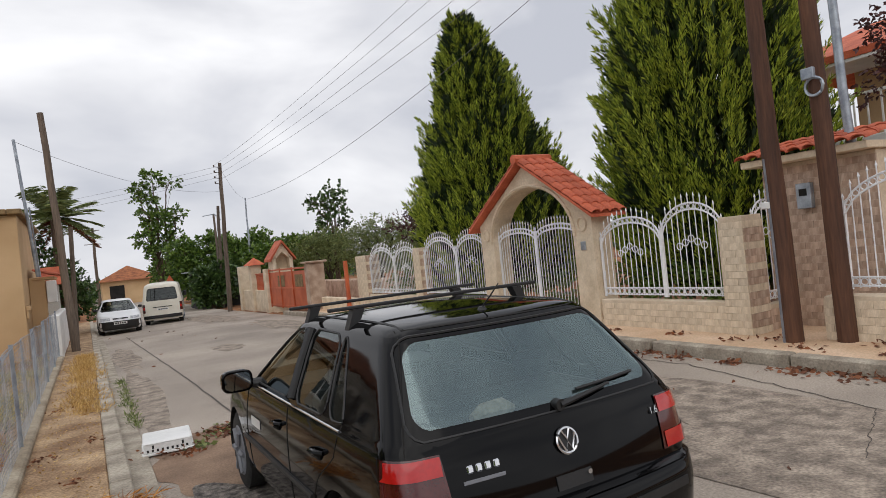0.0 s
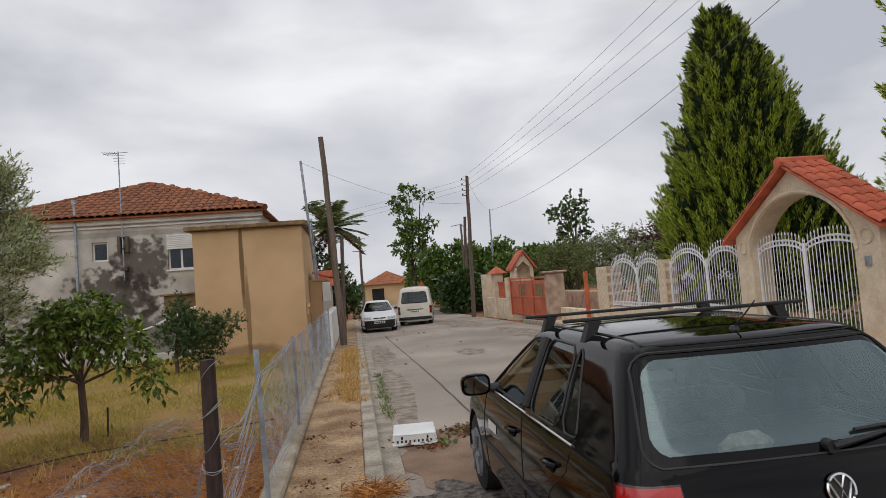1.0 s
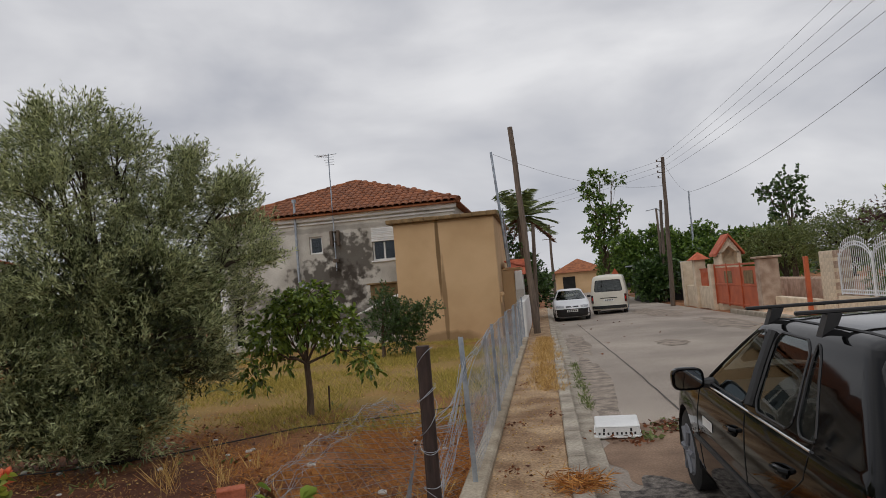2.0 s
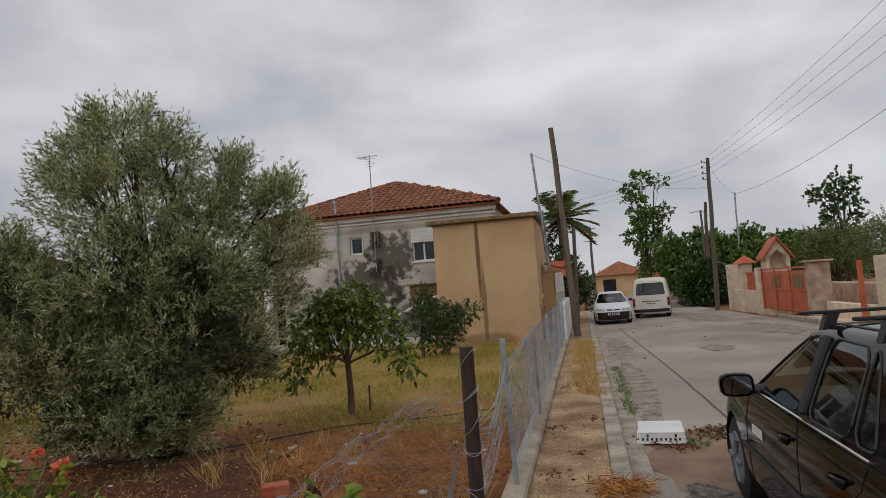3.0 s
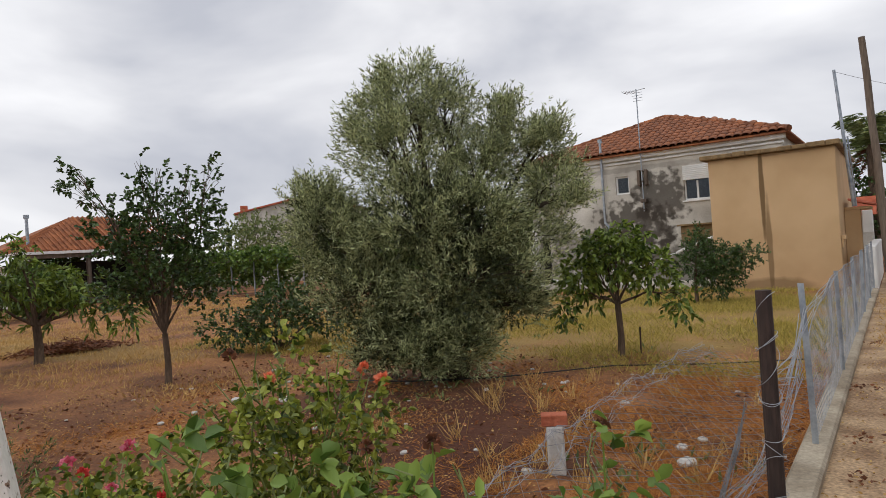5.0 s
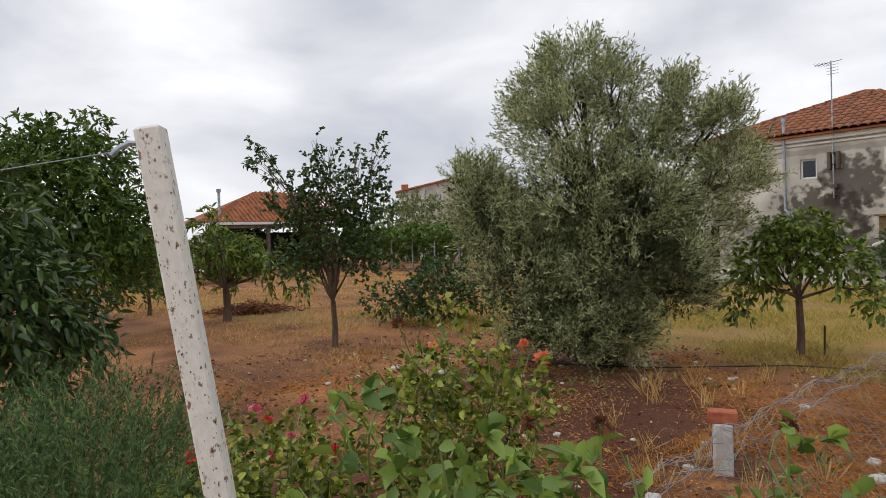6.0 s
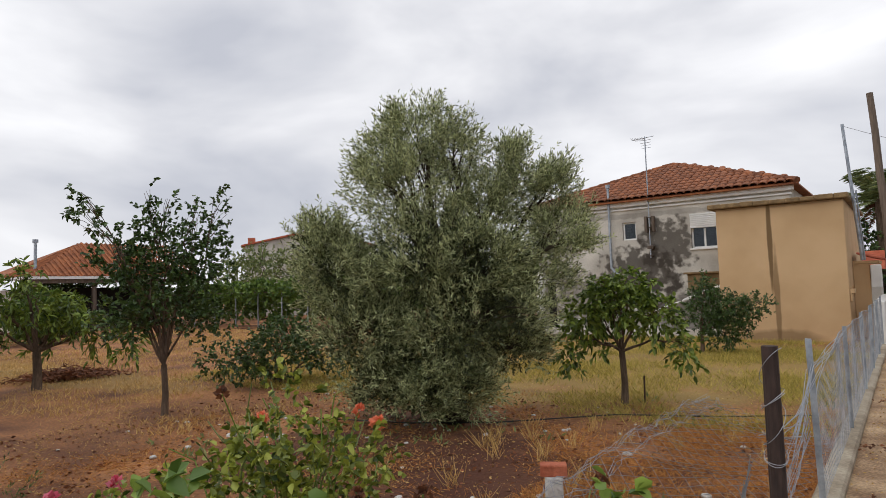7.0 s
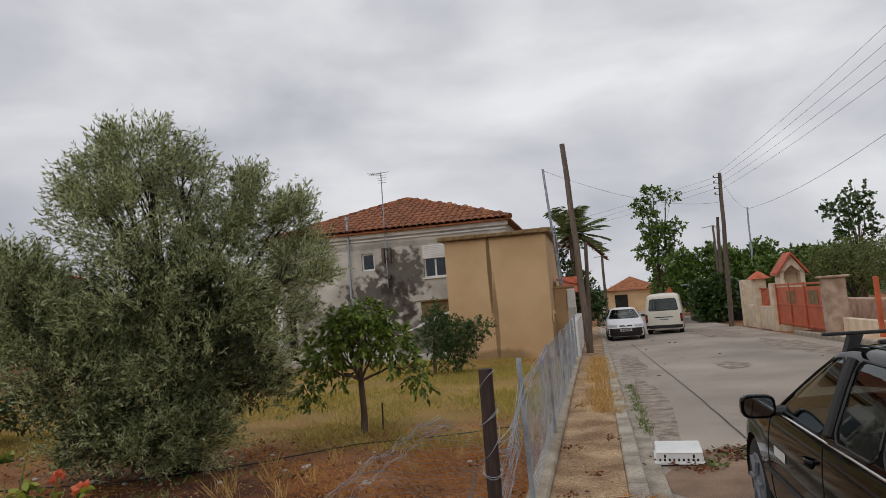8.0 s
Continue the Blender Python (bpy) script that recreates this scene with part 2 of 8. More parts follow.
class MB:
    """Collects vertices and faces for one mesh."""

    def __init__(self):
        self.v, self.f = [], []

    def add(self, v, f):
        k = len(self.v)
        self.v.extend(tuple(p) for p in v)
        self.f.extend(tuple(i + k for i in q) for q in f)
        return self

    def box(self, x0, y0, z0, x1, y1, z1, c=0.0):
        """A box, with edges chamfered by c."""
        if c <= 0:
            v = [(x, y, z) for x in (x0, x1) for y in (y0, y1) for z in (z0, z1)]
            return self.add(v, [(0, 1, 3, 2), (4, 6, 7, 5), (0, 4, 5, 1), (2, 3, 7, 6), (0, 2, 6, 4), (1, 5, 7, 3)])
        bm = bmesh.new()
        bmesh.ops.create_cube(bm, size=1.0)
        for q in bm.verts:
            q.co = ((x0 + x1) / 2 + q.co.x * (x1 - x0), (y0 + y1) / 2 + q.co.y * (y1 - y0), (z0 + z1) / 2 + q.co.z * (z1 - z0))
        bmesh.ops.bevel(bm, geom=list(bm.edges), offset=c, segments=1, affect="EDGES")
        bm.verts.index_update()
        self.add([q.co[:] for q in bm.verts], [[q.index for q in g.verts] for g in bm.faces])
        bm.free()
        return self

    def tube(self, pts, radii, n=8, caps=True):
        """A round bar along the points."""
        pts = [Vector(p) for p in pts]
        if not hasattr(radii, "__len__"):
            radii = [radii] * len(pts)
        v, f = [], []
        for i, p in enumerate(pts):
            d = (pts[min(i + 1, len(pts) - 1)] - pts[max(i - 1, 0)]).normalized()
            a = d.cross(Vector((0, 0, 1)) if abs(d.z) < 0.9 else Vector((1, 0, 0))).normalized()
            b = d.cross(a)
            for k in range(n):
                t = 2 * math.pi * k / n
                v.append(p + (a * math.cos(t) + b * math.sin(t)) * radii[i])
        for i in range(len(pts) - 1):
            for k in range(n):
                f.append((i * n + k, i * n + (k + 1) % n, (i + 1) * n + (k + 1) % n, (i + 1) * n + k))
        if caps:
            f.append(tuple(range(n))[::-1])
            f.append(tuple((len(pts) - 1) * n + k for k in range(n)))
        return self.add(v, f)

    def extrude(self, outline, axis, a, b):
        """A flat outline (two coordinates) pushed along axis from a to b."""
        def put(p, w):
            return (w, p[0], p[1]) if axis == "x" else (p[0], w, p[1]) if axis == "y" else (p[0], p[1], w)
        n = len(outline)
        v = [put(p, a) for p in outline] + [put(p, b) for p in outline]
        f = [tuple(range(n)), tuple(range(2 * n - 1, n - 1, -1))]
        f += [(i, i + n, (i + 1) % n + n, (i + 1) % n) for i in range(n)]
        return self.add(v, f)

    def ring(self, c, r, w, axis="x", n=14):
        """A round ring of bar radius w about axis."""
        pts = []
        for k in range(n + 1):
            t = 2 * math.pi * k / n
            u, q = r * math.cos(t), r * math.sin(t)
            pts.append((c[0], c[1] + u, c[2] + q) if axis == "x" else (c[0] + u, c[1], c[2] + q) if axis == "y" else (c[0] + u, c[1] + q, c[2]))
        return self.tube(pts, w, 5, False)

    def disc(self, c, r, d, axis="x", n=20, r2=None):
        """A short cylinder from c along axis by d."""
        e = {"x": (d, 0, 0), "y": (0, d, 0), "z": (0, 0, d)}[axis]
        return self.tube([c, (c[0] + e[0], c[1] + e[1], c[2] + e[2])], [r, r if r2 is None else r2], n)

    def mesh(self, name, material, smooth=False, weld=False):
        me = bpy.data.meshes.new(name)
        me.from_pydata(self.v, [], self.f)
        bm = bmesh.new()
        bm.from_mesh(me)
        if weld:
            bmesh.ops.remove_doubles(bm, verts=bm.verts, dist=0.0005)
        if len(bm.faces) < 20000:
            bmesh.ops.recalc_face_normals(bm, faces=bm.faces)
        bm.to_mesh(me)
        bm.free()
        me.materials.append(material)
        if smooth:
            me.shade_smooth()
            me.set_sharp_from_angle(angle=radians(35))
        return me


WORLD = set()


def placed(name, label, category, at, group="", kind=""):
    """A thing whose parts are written in world coordinates; at is its foot."""
    ob = thing(name, label, category, at, 0.0, group, kind)
    WORLD.add(ob)
    return ob


def thing(name, label, category, at=(0, 0, 0), rz=0.0, group="", kind=""):
    ob = new(name)
    ob.matrix_basis = pose(*at, 0, 0, rz)
    ob.empty_display_size = 0.2
    return tagged(ob, label, category, group, kind)


def part(name, mb, material, parent=None, label="", smooth=False, at=None):
    """One mesh under a thing or a part."""
    me = mb if isinstance(mb, bpy.types.Mesh) else mb.mesh(name, material, smooth)
    ob = new(name, me)
    if parent:
        ob.parent = parent
        if parent in WORLD:
            ob.matrix_parent_inverse = parent.matrix_basis.inverted()
    if at is not None:
        ob.matrix_basis = at
    return tagged(ob, label)


def setting(name, mb, material, label, category, smooth=False):
    return tagged(part(name, mb, material, None, label, smooth), label, category, "", "structure")


def gz(y):
    """The road falls gently away."""
    return -0.0135 * min(max(y - 12, 0), 30)


def ovals(verts, name, material):
    """A mesh of loose rounded leaves from an array (n, 6, 3): two faces that meet at the rib."""
    verts = np.asarray(verts, dtype=np.float32)
    n = len(verts)
    me = bpy.data.meshes.new(name)
    me.vertices.add(n * 6)
    me.loops.add(n * 8)
    me.polygons.add(n * 2)
    me.vertices.foreach_set("co", verts.ravel())
    idx = np.arange(n)[:, None] * 6 + np.array([0, 1, 2, 3, 0, 3, 4, 5])[None, :]
    me.loops.foreach_set("vertex_index", idx.astype(np.int32).ravel())
    me.polygons.foreach_set("loop_start", np.arange(0, n * 8, 4, dtype=np.int32))
    me.update(calc_edges=True)
    me.materials.append(material)
    return me


def quads(verts, name, material):
    """A mesh of loose four-cornered faces from an array (n, 4, 3)."""
    verts = np.asarray(verts, dtype=np.float32)
    n = len(verts)
    if verts.shape[1] == 6:
        return ovals(verts, name, material)
    me = bpy.data.meshes.new(name)
    me.vertices.add(n * 4)
    me.loops.add(n * 4)
    me.polygons.add(n)
    me.vertices.foreach_set("co", verts.ravel())
    me.loops.foreach_set("vertex_index", np.arange(n * 4, dtype=np.int32))
    me.polygons.foreach_set("loop_start", np.arange(0, n * 4, 4, dtype=np.int32))
    me.update(calc_edges=True)
    me.materials.append(material)
    return me

# ---- ground, road, pavements ----
X_FENCE, X_WALL = -0.72, 8.05


def sheet(xs, ys, z):
    mb = MB()
    v = [(x, y, z(x, y)) for y in ys for x in xs]
    n = len(xs)
    mb.add(v, [(j * n + i, j * n + i + 1, (j + 1) * n + i + 1, (j + 1) * n + i) for j in range(len(ys) - 1) for i in range(n - 1)])
    return mb


def ground_z(x, y):
    if x < -0.6:
        near = -45 < x and -8 < y < 60
        return 0.05 * noise.noise((x * 0.5, y * 0.5, 0)) + 0.02 * noise.noise((x * 2, y * 2, 3)) - 0.02 if near else -0.05
    return gz(y) - 0.06


xs = [-2500, -400, -120, -60] + [-45 + 0.75 * i for i in range(53)] + [-5.3 + 0.2 * i for i in range(23)] + [-0.62, -0.55, 3, 9, 14, 20, 40, 120, 400, 2500]
ys = [-2500, -300, -60, -20, -8] + [-7 + 0.35 * i for i in range(70)] + [18 + i for i in range(43)] + [80, 120, 300, 800, 2500]
M_GROUND = stained(M_SOIL, "tilled_garden_soil", rgb(68, 31, 17), [("X", -4.2, 3.0, "Y", 5.2, 1.6, 3.6, 0.85), ("X", -3.0, 2.0, "Y", 2.2, 2.0, 3.0, 0.8), ("X", -9.0, 1.6, "Y", 3.0, 0.7, 3.2, 0.5)], 1.3)
M_GROUND = stained(M_GROUND, "grassy_garden_soil", rgb(150, 126, 66), [("X", -7.0, 9.0, "Y", 14.6, 6.4, 1.8, 0.75), ("X", -20.0, 9.0, "Y", 7.2, 1.3, 1.8, 0.6)], 0.8)
setting("ground", sheet(xs, ys, ground_z), M_GROUND, "reddish brown garden soil with dry grass patches", "ground", True)
yl = [-14 + 2 * i for i in range(60)] + [120, 200]
setting("road", sheet([0.42, 1.2, 2.2, 3.5, 5, 6.2, 7.02], yl, lambda x, y: gz(y) + 0.05 * math.exp(-((x - 3.6) / 2) ** 2) - 0.01), M_ROAD, "worn pale grey asphalt street", "road", True)


def strip(name, x0, x1, top, bottom, material, label, category, y0=-14.0, y1=60.0, c=0.012):
    """A long band along the street that follows its fall."""
    mb = MB()
    y = [y0] + [q for q in np.arange(-12, 60, 3.0) if y0 < q < y1] + [y1]
    prof = [(x0, bottom), (x0, top - c), (x0 + c, top), (x1 - c, top), (x1, top - c), (x1, bottom)]
    v = [(p[0], q, p[1] + gz(q)) for q in y for p in prof]
    n = len(prof)
    f = [(j * n + i, j * n + i + 1, (j + 1) * n + i + 1, (j + 1) * n + i) for j in range(len(y) - 1) for i in range(n - 1)]
    f += [tuple(range(n)), tuple((len(y) - 1) * n + i for i in range(n))]
    mb.add(v, f)
    return setting(name, mb, material, label, category)


strip("sidewalk", -0.62, 0.06, 0.10, -0.2, M_SIDEWALK, "dusty earth-covered concrete sidewalk", "sidewalk", y1=44)
strip("gutter", 0.235, 0.43, 0.02, -0.3, M_KERB, "concrete gutter strip beside the kerb", "gutter", y1=44, c=0.004)
strip("pavement", 7.22, 9.2, 0.14, -0.2, M_PAVE, "sandy coloured pavement with fallen leaves", "pavement", y1=24)
strip("fence_base", -0.80, -0.605, 0.165, -0.3, M_CONC, "low concrete footing of the wire fence", "wall", y0=2.2, y1=19.2, c=0.02)
kerb_l = tagged(thing("kerb", "worn concrete kerb stones along the sidewalk", "kerb"), kind="structure")
kerb_r = tagged(thing("kerb", "large weathered kerb stones along the pavement", "kerb"), kind="structure")


def kerb_stones(parent, x0, x1, top, y0, y1, length):
    """Kerb stones, one by one, with open joints."""
    me = MB().box(x0, 0.006, -0.3, x1, length - 0.006, top, 0.015).mesh("kerb_stone", M_KERB)
    y = y0
    while y < y1:
        part("kerb_stone", me, M_KERB, parent, at=pose(random.uniform(-0.006, 0.006), y, gz(y + length / 2) + random.uniform(-0.008, 0.004), 0, 0, random.uniform(-0.3, 0.3)))
        y += length


kerb_stones(kerb_l, 0.06, 0.235, 0.12, -14, 44, 1.0)
kerb_stones(kerb_r, 7.04, 7.23, 0.15, -6, 26, 1.05)


def road_z(x, y):
    return gz(y) + 0.05 * math.exp(-((x - 3.6) / 2) ** 2) - 0.01


def road_patch(name, label, cx, cy, rx, ry, material, seed, lift=0.005, n=96):
    """A worn place in the road with a ragged outline that follows the camber."""
    mb = MB()
    rings = [0.0, 0.35, 0.7, 1.0]
    v, f = [(cx, cy, road_z(cx, cy) + lift)], []
    for q in rings[1:]:
        for k in range(n):
            t = 2 * math.pi * k / n
            w = q * (1 + 0.35 * noise.noise((math.cos(t) * 2.5 + seed, math.sin(t) * 2.5, seed)) + 0.05 * noise.noise((math.cos(t) * 9, math.sin(t) * 9 + seed, 1)))
            x = min(max(cx + rx * w * math.cos(t), 0.435), 7.03)
            y = cy + ry * w * math.sin(t)
            v.append((x, y, road_z(x, y) + lift))
    for k in range(n):
        f.append((0, 1 + k, 1 + (k + 1) % n))
        for r in range(len(rings) - 2):
            a, b = 1 + r * n, 1 + (r + 1) * n
            f.append((a + k, b + k, b + (k + 1) % n, a + (k + 1) % n))
    mb.add(v, f)
    return setting(name, mb, material, label, "road", True)


M_GRAVEL = mat("loose_dark_gravel", rgb(60, 55, 52), rgb(138, 130, 122), 14, 0.9, 70, 1.0, speck=0.5)
M_TAR = mat("dark_tar_joint", rgb(62, 56, 52), rgb(92, 84, 76), 6, 0.8, 60, 0.2)
M_SILT = mat("brown_road_silt", rgb(122, 98, 80), rgb(150, 124, 102), 2, 0.9, 50, 0.5, speck=0.25)
road_patch("road_patch", "dark loose gravel at the road edge", 0.95, 4.6, 0.6, 1.1, M_GRAVEL, 1)
road_patch("road_patch", "brown silt washed over the road edge", 1.0, 6.6, 0.55, 1.2, M_SILT, 2, 0.004)
road_patch("road_patch", "dark broken asphalt along the gutter", 0.66, 11.0, 0.26, 3.2, M_ROUGH_ROAD, 3)
road_patch("road_patch", "dark broken asphalt along the gutter", 0.72, 17.5, 0.28, 3.2, M_ROUGH_ROAD, 4)
road_patch("road_patch", "rough worn asphalt strip across the street", 5.2, 4.2, 0.75, 2.6, M_ROUGH_ROAD, 5)
road_patch("road_patch", "rough worn asphalt strip across the street", 4.3, 1.8, 0.8, 2.2, M_ROUGH_ROAD, 6)
road_patch("road_patch", "rough worn asphalt near the kerb", 5.6, 9.5, 0.6, 3.6, M_ROUGH_ROAD, 7)
road_patch("road_patch", "dark oily mark on the street", 2.9, 16.0, 0.35, 0.8, M_ROUGH_ROAD, 8)
road_patch("road_patch", "dark stain on the far street", 5.6, 21.0, 0.7, 3.5, M_ROUGH_ROAD, 9)
road_patch("road_patch", "rough asphalt on the far street", 4.9, 31.0, 0.9, 4.0, M_ROUGH_ROAD, 10)
jt = MB()
jy = np.linspace(6.0, 26.0, 80)
jx = [1.54 - 0.0195 * (q - 6.0) + 0.02 * noise.noise((q * 1.5, 0, 0)) for q in jy]
jt.add([(a + s, b, road_z(a, b) + 0.007) for a, b in zip(jx, jy) for s in (-0.013, 0.013)], [(2 * k, 2 * k + 1, 2 * k + 3, 2 * k + 2) for k in range(79)])
setting("road_joint", jt, M_TAR, "thin dark tar joint running along the street", "road")
ck = MB()
for (a, b, c, d) in ((5.9, 3.0, 6.6, 5.6), (6.6, 5.6, 6.4, 8.5), (4.6, 2.4, 5.9, 3.0)):
    ny = 24
    px = [a + (c - a) * k / ny + 0.06 * noise.noise((k * 0.6, a, b)) for k in range(ny + 1)]
    py = [b + (d - b) * k / ny for k in range(ny + 1)]
    ck.add([(x + s, y, road_z(x, y) + 0.008) for x, y in zip(px, py) for s in (-0.009, 0.009)], [(2 * k, 2 * k + 1, 2 * k + 3, 2 * k + 2) for k in range(ny)])
setting("road_crack", ck, M_TAR, "dark cracks in the asphalt", "road")

rng_w = np.random.default_rng(3)
# ---- roof tiles ----


def barrel_tile(w, ln, r, material):
    """One curved roof tile that lies along +y and overlaps the next."""
    mb = MB()
    n, t = 7, 0.016
    v = []
    for y, lift in ((0.0, 0.02), (ln, 0.0)):
        for s in (0.0, t):
            for k in range(n):
                a = math.pi * k / (n - 1)
                v.append((-(w / 2 - s) * math.cos(a), y, lift + (r - s) * math.sin(a)))
    f = []
    for k in range(n - 1):
        f.append((k, k + 1, 2 * n + k + 1, 2 * n + k))
        f.append((k, n + k, n + k + 1, k + 1))
    return mb.add(v, f).mesh("roof_tile", material, True)


def tile_slope(parent, me, origin, along, up, cols, rows, dw, dl, keep=None, jitter=0.006):
    """Tiles laid on a slope from its eave corner."""
    along, up = Vector(along).normalized(), Vector(up).normalized()
    nrm = along.cross(up)
    rot = Matrix((along, up, nrm)).transposed().to_4x4()
    for j in range(rows):
        for i in range(cols):
            u, w = (i + 0.5) * dw, j * dl
            if keep and not keep(u, w):
                continue
            p = Vector(origin) + along * u + up * w + nrm * random.uniform(0, jitter)
            part("roof_tile", me, None, parent, at=Matrix.Translation(p) @ rot @ pose(0, 0, 0, 0, 0, random.uniform(-1.2, 1.2)))


ROOF_TILES = []
# ---- grey house behind the shed ----
house = placed("house", "two-storey house with mould-stained grey render and hipped tiled roof", "house", (-7, 25.9, 0))
HX0, HX1, HY0, HY1, HZ = -11.4, -2.85, 21.8, 30.0, 4.55
wall = MB()
openings = [(-8.10, -7.62, 3.26, 3.88), (-5.80, -4.98, 2.84, 3.98), (-11.15, -10.75, 0.0, 1.9)]
xs_w = sorted({HX0, HX1, *[o[0] for o in openings], *[o[1] for o in openings]})
for a, b in zip(xs_w, xs_w[1:]):
    cut = [o for o in openings if o[0] <= a and b <= o[1]]
    if cut:
        wall.box(a, HY0, 0, b, HY0 + 0.25, cut[0][2]) if cut[0][2] > 0 else None
        wall.box(a, HY0, cut[0][3], b, HY0 + 0.25, HZ)
    else:
        wall.box(a, HY0, 0, b, HY0 + 0.25, HZ)
wall.box(HX0, HY0 + 0.25, 0, HX0 + 0.25, HY1, HZ).box(HX1 - 0.25, HY0 + 0.25, 0, HX1, HY1, HZ).box(HX0 + 0.25, HY1 - 0.25, 0, HX1 - 0.25, HY1, HZ)
part("wall", wall.mesh("wall", M_HOUSE, False, True), M_HOUSE, house)
part("cornice", MB().box(HX0 - 0.12, HY0 - 0.12, 4.42, HX1 + 0.12, HY0 - 0.003, 4.62, 0.02).box(HX0 - 0.06, HY0 - 0.06, 4.30, HX1 + 0.06, HY0 - 0.003, 4.36, 0.01), M_WHITE, house, "pale cornice band under the eaves")
part("floor_slab", MB().box(HX0 + 0.25, HY0 + 0.26, 2.1, HX1 - 0.25, HY1 - 0.25, 2.3), M_RENDER, house)
apex, ex0, ex1, ey0, ey1, ez = Vector((-7.4, 25.9, 6.36)), -11.75, -2.6, 21.5, 30.3, 4.62
roof = MB().add([(ex0, ey0, ez), (ex1, ey0, ez), (ex1, ey1, ez), (ex0, ey1, ez), tuple(apex), (ex0, ey0, ez - 0.05), (ex1, ey0, ez - 0.05), (ex1, ey1, ez - 0.05), (ex0, ey1, ez - 0.05)],
                [(0, 1, 4), (1, 2, 4), (2, 3, 4), (3, 0, 4), (0, 5, 6, 1), (1, 6, 7, 2), (2, 7, 8, 3), (3, 8, 5, 0), (5, 8, 7, 6)])
roof_ob = part("roof", roof, M_TILE, house, "orange terracotta tiled hipped roof")
slope = Vector((0, apex.y - ey0, apex.z - ez))
span, reach = ex1 - ex0, slope.length
mid = apex.x - ex0
ROOF_TILES.append((house, barrel_tile(0.25, 0.44, 0.075, M_TILE), (ex0, ey0 - 0.03, ez + 0.01), (1, 0, 0), tuple(slope), int(span / 0.245), int(reach / 0.385), 0.245, 0.385,
                   lambda u, w: mid * w / reach - 0.08 < u < span - (span - mid) * w / reach + 0.08))
for cx in (ex0, ex1):
    a, b = Vector((cx, ey0, ez + 0.05)), apex + Vector((0, 0, 0.05))
    for k in range(14):
        part("ridge_cap", MB().tube([a.lerp(b, k / 14), a.lerp(b, (k + 1.1) / 14)], [0.11, 0.085], 8), M_TILE, house)


def window(parent, x0, x1, z0, z1, y, shutter=0.0, sill=True):
    """A white framed window set in its opening, with its roller shutter part way down."""
    f = 0.055
    w = part("window", MB().box(x0, y + 0.08, z0, x0 + f, y + 0.15, z1, 0.006).box(x1 - f, y + 0.08, z0, x1, y + 0.15, z1, 0.006).box(x0 + f, y + 0.08, z1 - f, x1 - f, y + 0.15, z1, 0.006).box(x0 + f, y + 0.08, z0, x1 - f, y + 0.15, z0 + f, 0.006), M_WHITE, parent)
    top = z1 - shutter
    if shutter:
        for k in range(int(shutter / 0.06)):
            part("shutter_slat", MB().box(x0 - 0.02, y - 0.025, z1 - 0.06 * (k + 1) + 0.004, x1 + 0.02, y + 0.05, z1 - 0.06 * k, 0.008), M_WHITE, w)
        part("mullion", MB().box((x0 + x1) / 2 - 0.03, y + 0.085, z0 + f, (x0 + x1) / 2 + 0.03, y + 0.145, top, 0.005), M_WHITE, w)
    g = part("pane", MB().box(x0 + f, y + 0.11, z0 + f, x1 - f, y + 0.116, z1 - f), M_GLASS, w)
    g.visible_shadow = False
    if sill:
        part("sill", MB().box(x0 - 0.06, y - 0.06, z0 - 0.05, x1 + 0.06, y + 0.1, z0 - 0.003, 0.008), M_WHITE, w)
    return w


window(house, -8.10, -7.62, 3.26, 3.88, HY0, 0, False)
window(house, -5.80, -4.98, 2.84, 3.98, HY0, 0.5)
# solid near-black panel: the darkness inside the doorway is painted
part("doorway_shade", MB().box(-11.15, HY0 + 0.2, 0, -10.75, HY0 + 0.24, 1.9), M_DARKVOID, house, "near-black panel that paints the unlit doorway")
part("porch_pillar", MB().box(-11.45, HY0 - 0.25, 0, -11.2, HY0 - 0.005, 2.3, 0.01), M_WHITE, house, "white painted pillar")
part("flue_pipe", MB().tube([(-8.52, 21.68, 2.3), (-8.52, 21.68, 5.18)], 0.045, 10).tube([(-8.52, 21.68, 5.14), (-8.52, 21.68, 5.26)], 0.075, 10).tube([(-8.52, 21.68, 2.34), (-8.4, 21.66, 2.15), (-8.2, 21.66, 2.05)], 0.045, 8), M_GALV, house, "tall galvanised flue pipe", True)
mast = part("antenna_mast", MB().tube([(-7.1, 21.62, 2.6), (-7.1, 21.62, 6.75)], 0.02, 8), M_GALV, house, "television aerial mast fixed to the wall")
an = MB().tube([(-7.55, 21.62, 6.68), (-6.8, 21.62, 6.72)], 0.012, 6)
for k in range(6):
    an.tube([(-7.5 + 0.07 * k, 21.62 - 0.3 + 0.02 * k, 6.69), (-7.5 + 0.07 * k, 21.62 + 0.3 - 0.02 * k, 6.69)], 0.006, 5)
for k in range(4):
    an.tube([(-7.22 - 0.02 * k, 21.62, 6.35 + 0.09 * k), (-6.9, 21.62, 6.35 + 0.09 * k)], 0.007, 5)
part("aerial", an, M_GALV, mast)
part("bracket", MB().box(-7.2, 21.58, 2.9, -7.0, 21.79, 3.02, 0.01), M_GREYPOLE, mast)
for z in (3.6, 3.95, 2.65):
    part("bracket", MB().box(-7.14, 21.6, z, -7.06, 21.79, z + 0.04, 0.005), M_GREYPOLE, mast)
for x in (-7.28, -7.04):
    part("conduit", MB().box(x, 21.62, 3.48, x + 0.1, 21.79, 4.02, 0.02), M_GREYPOLE, mast)
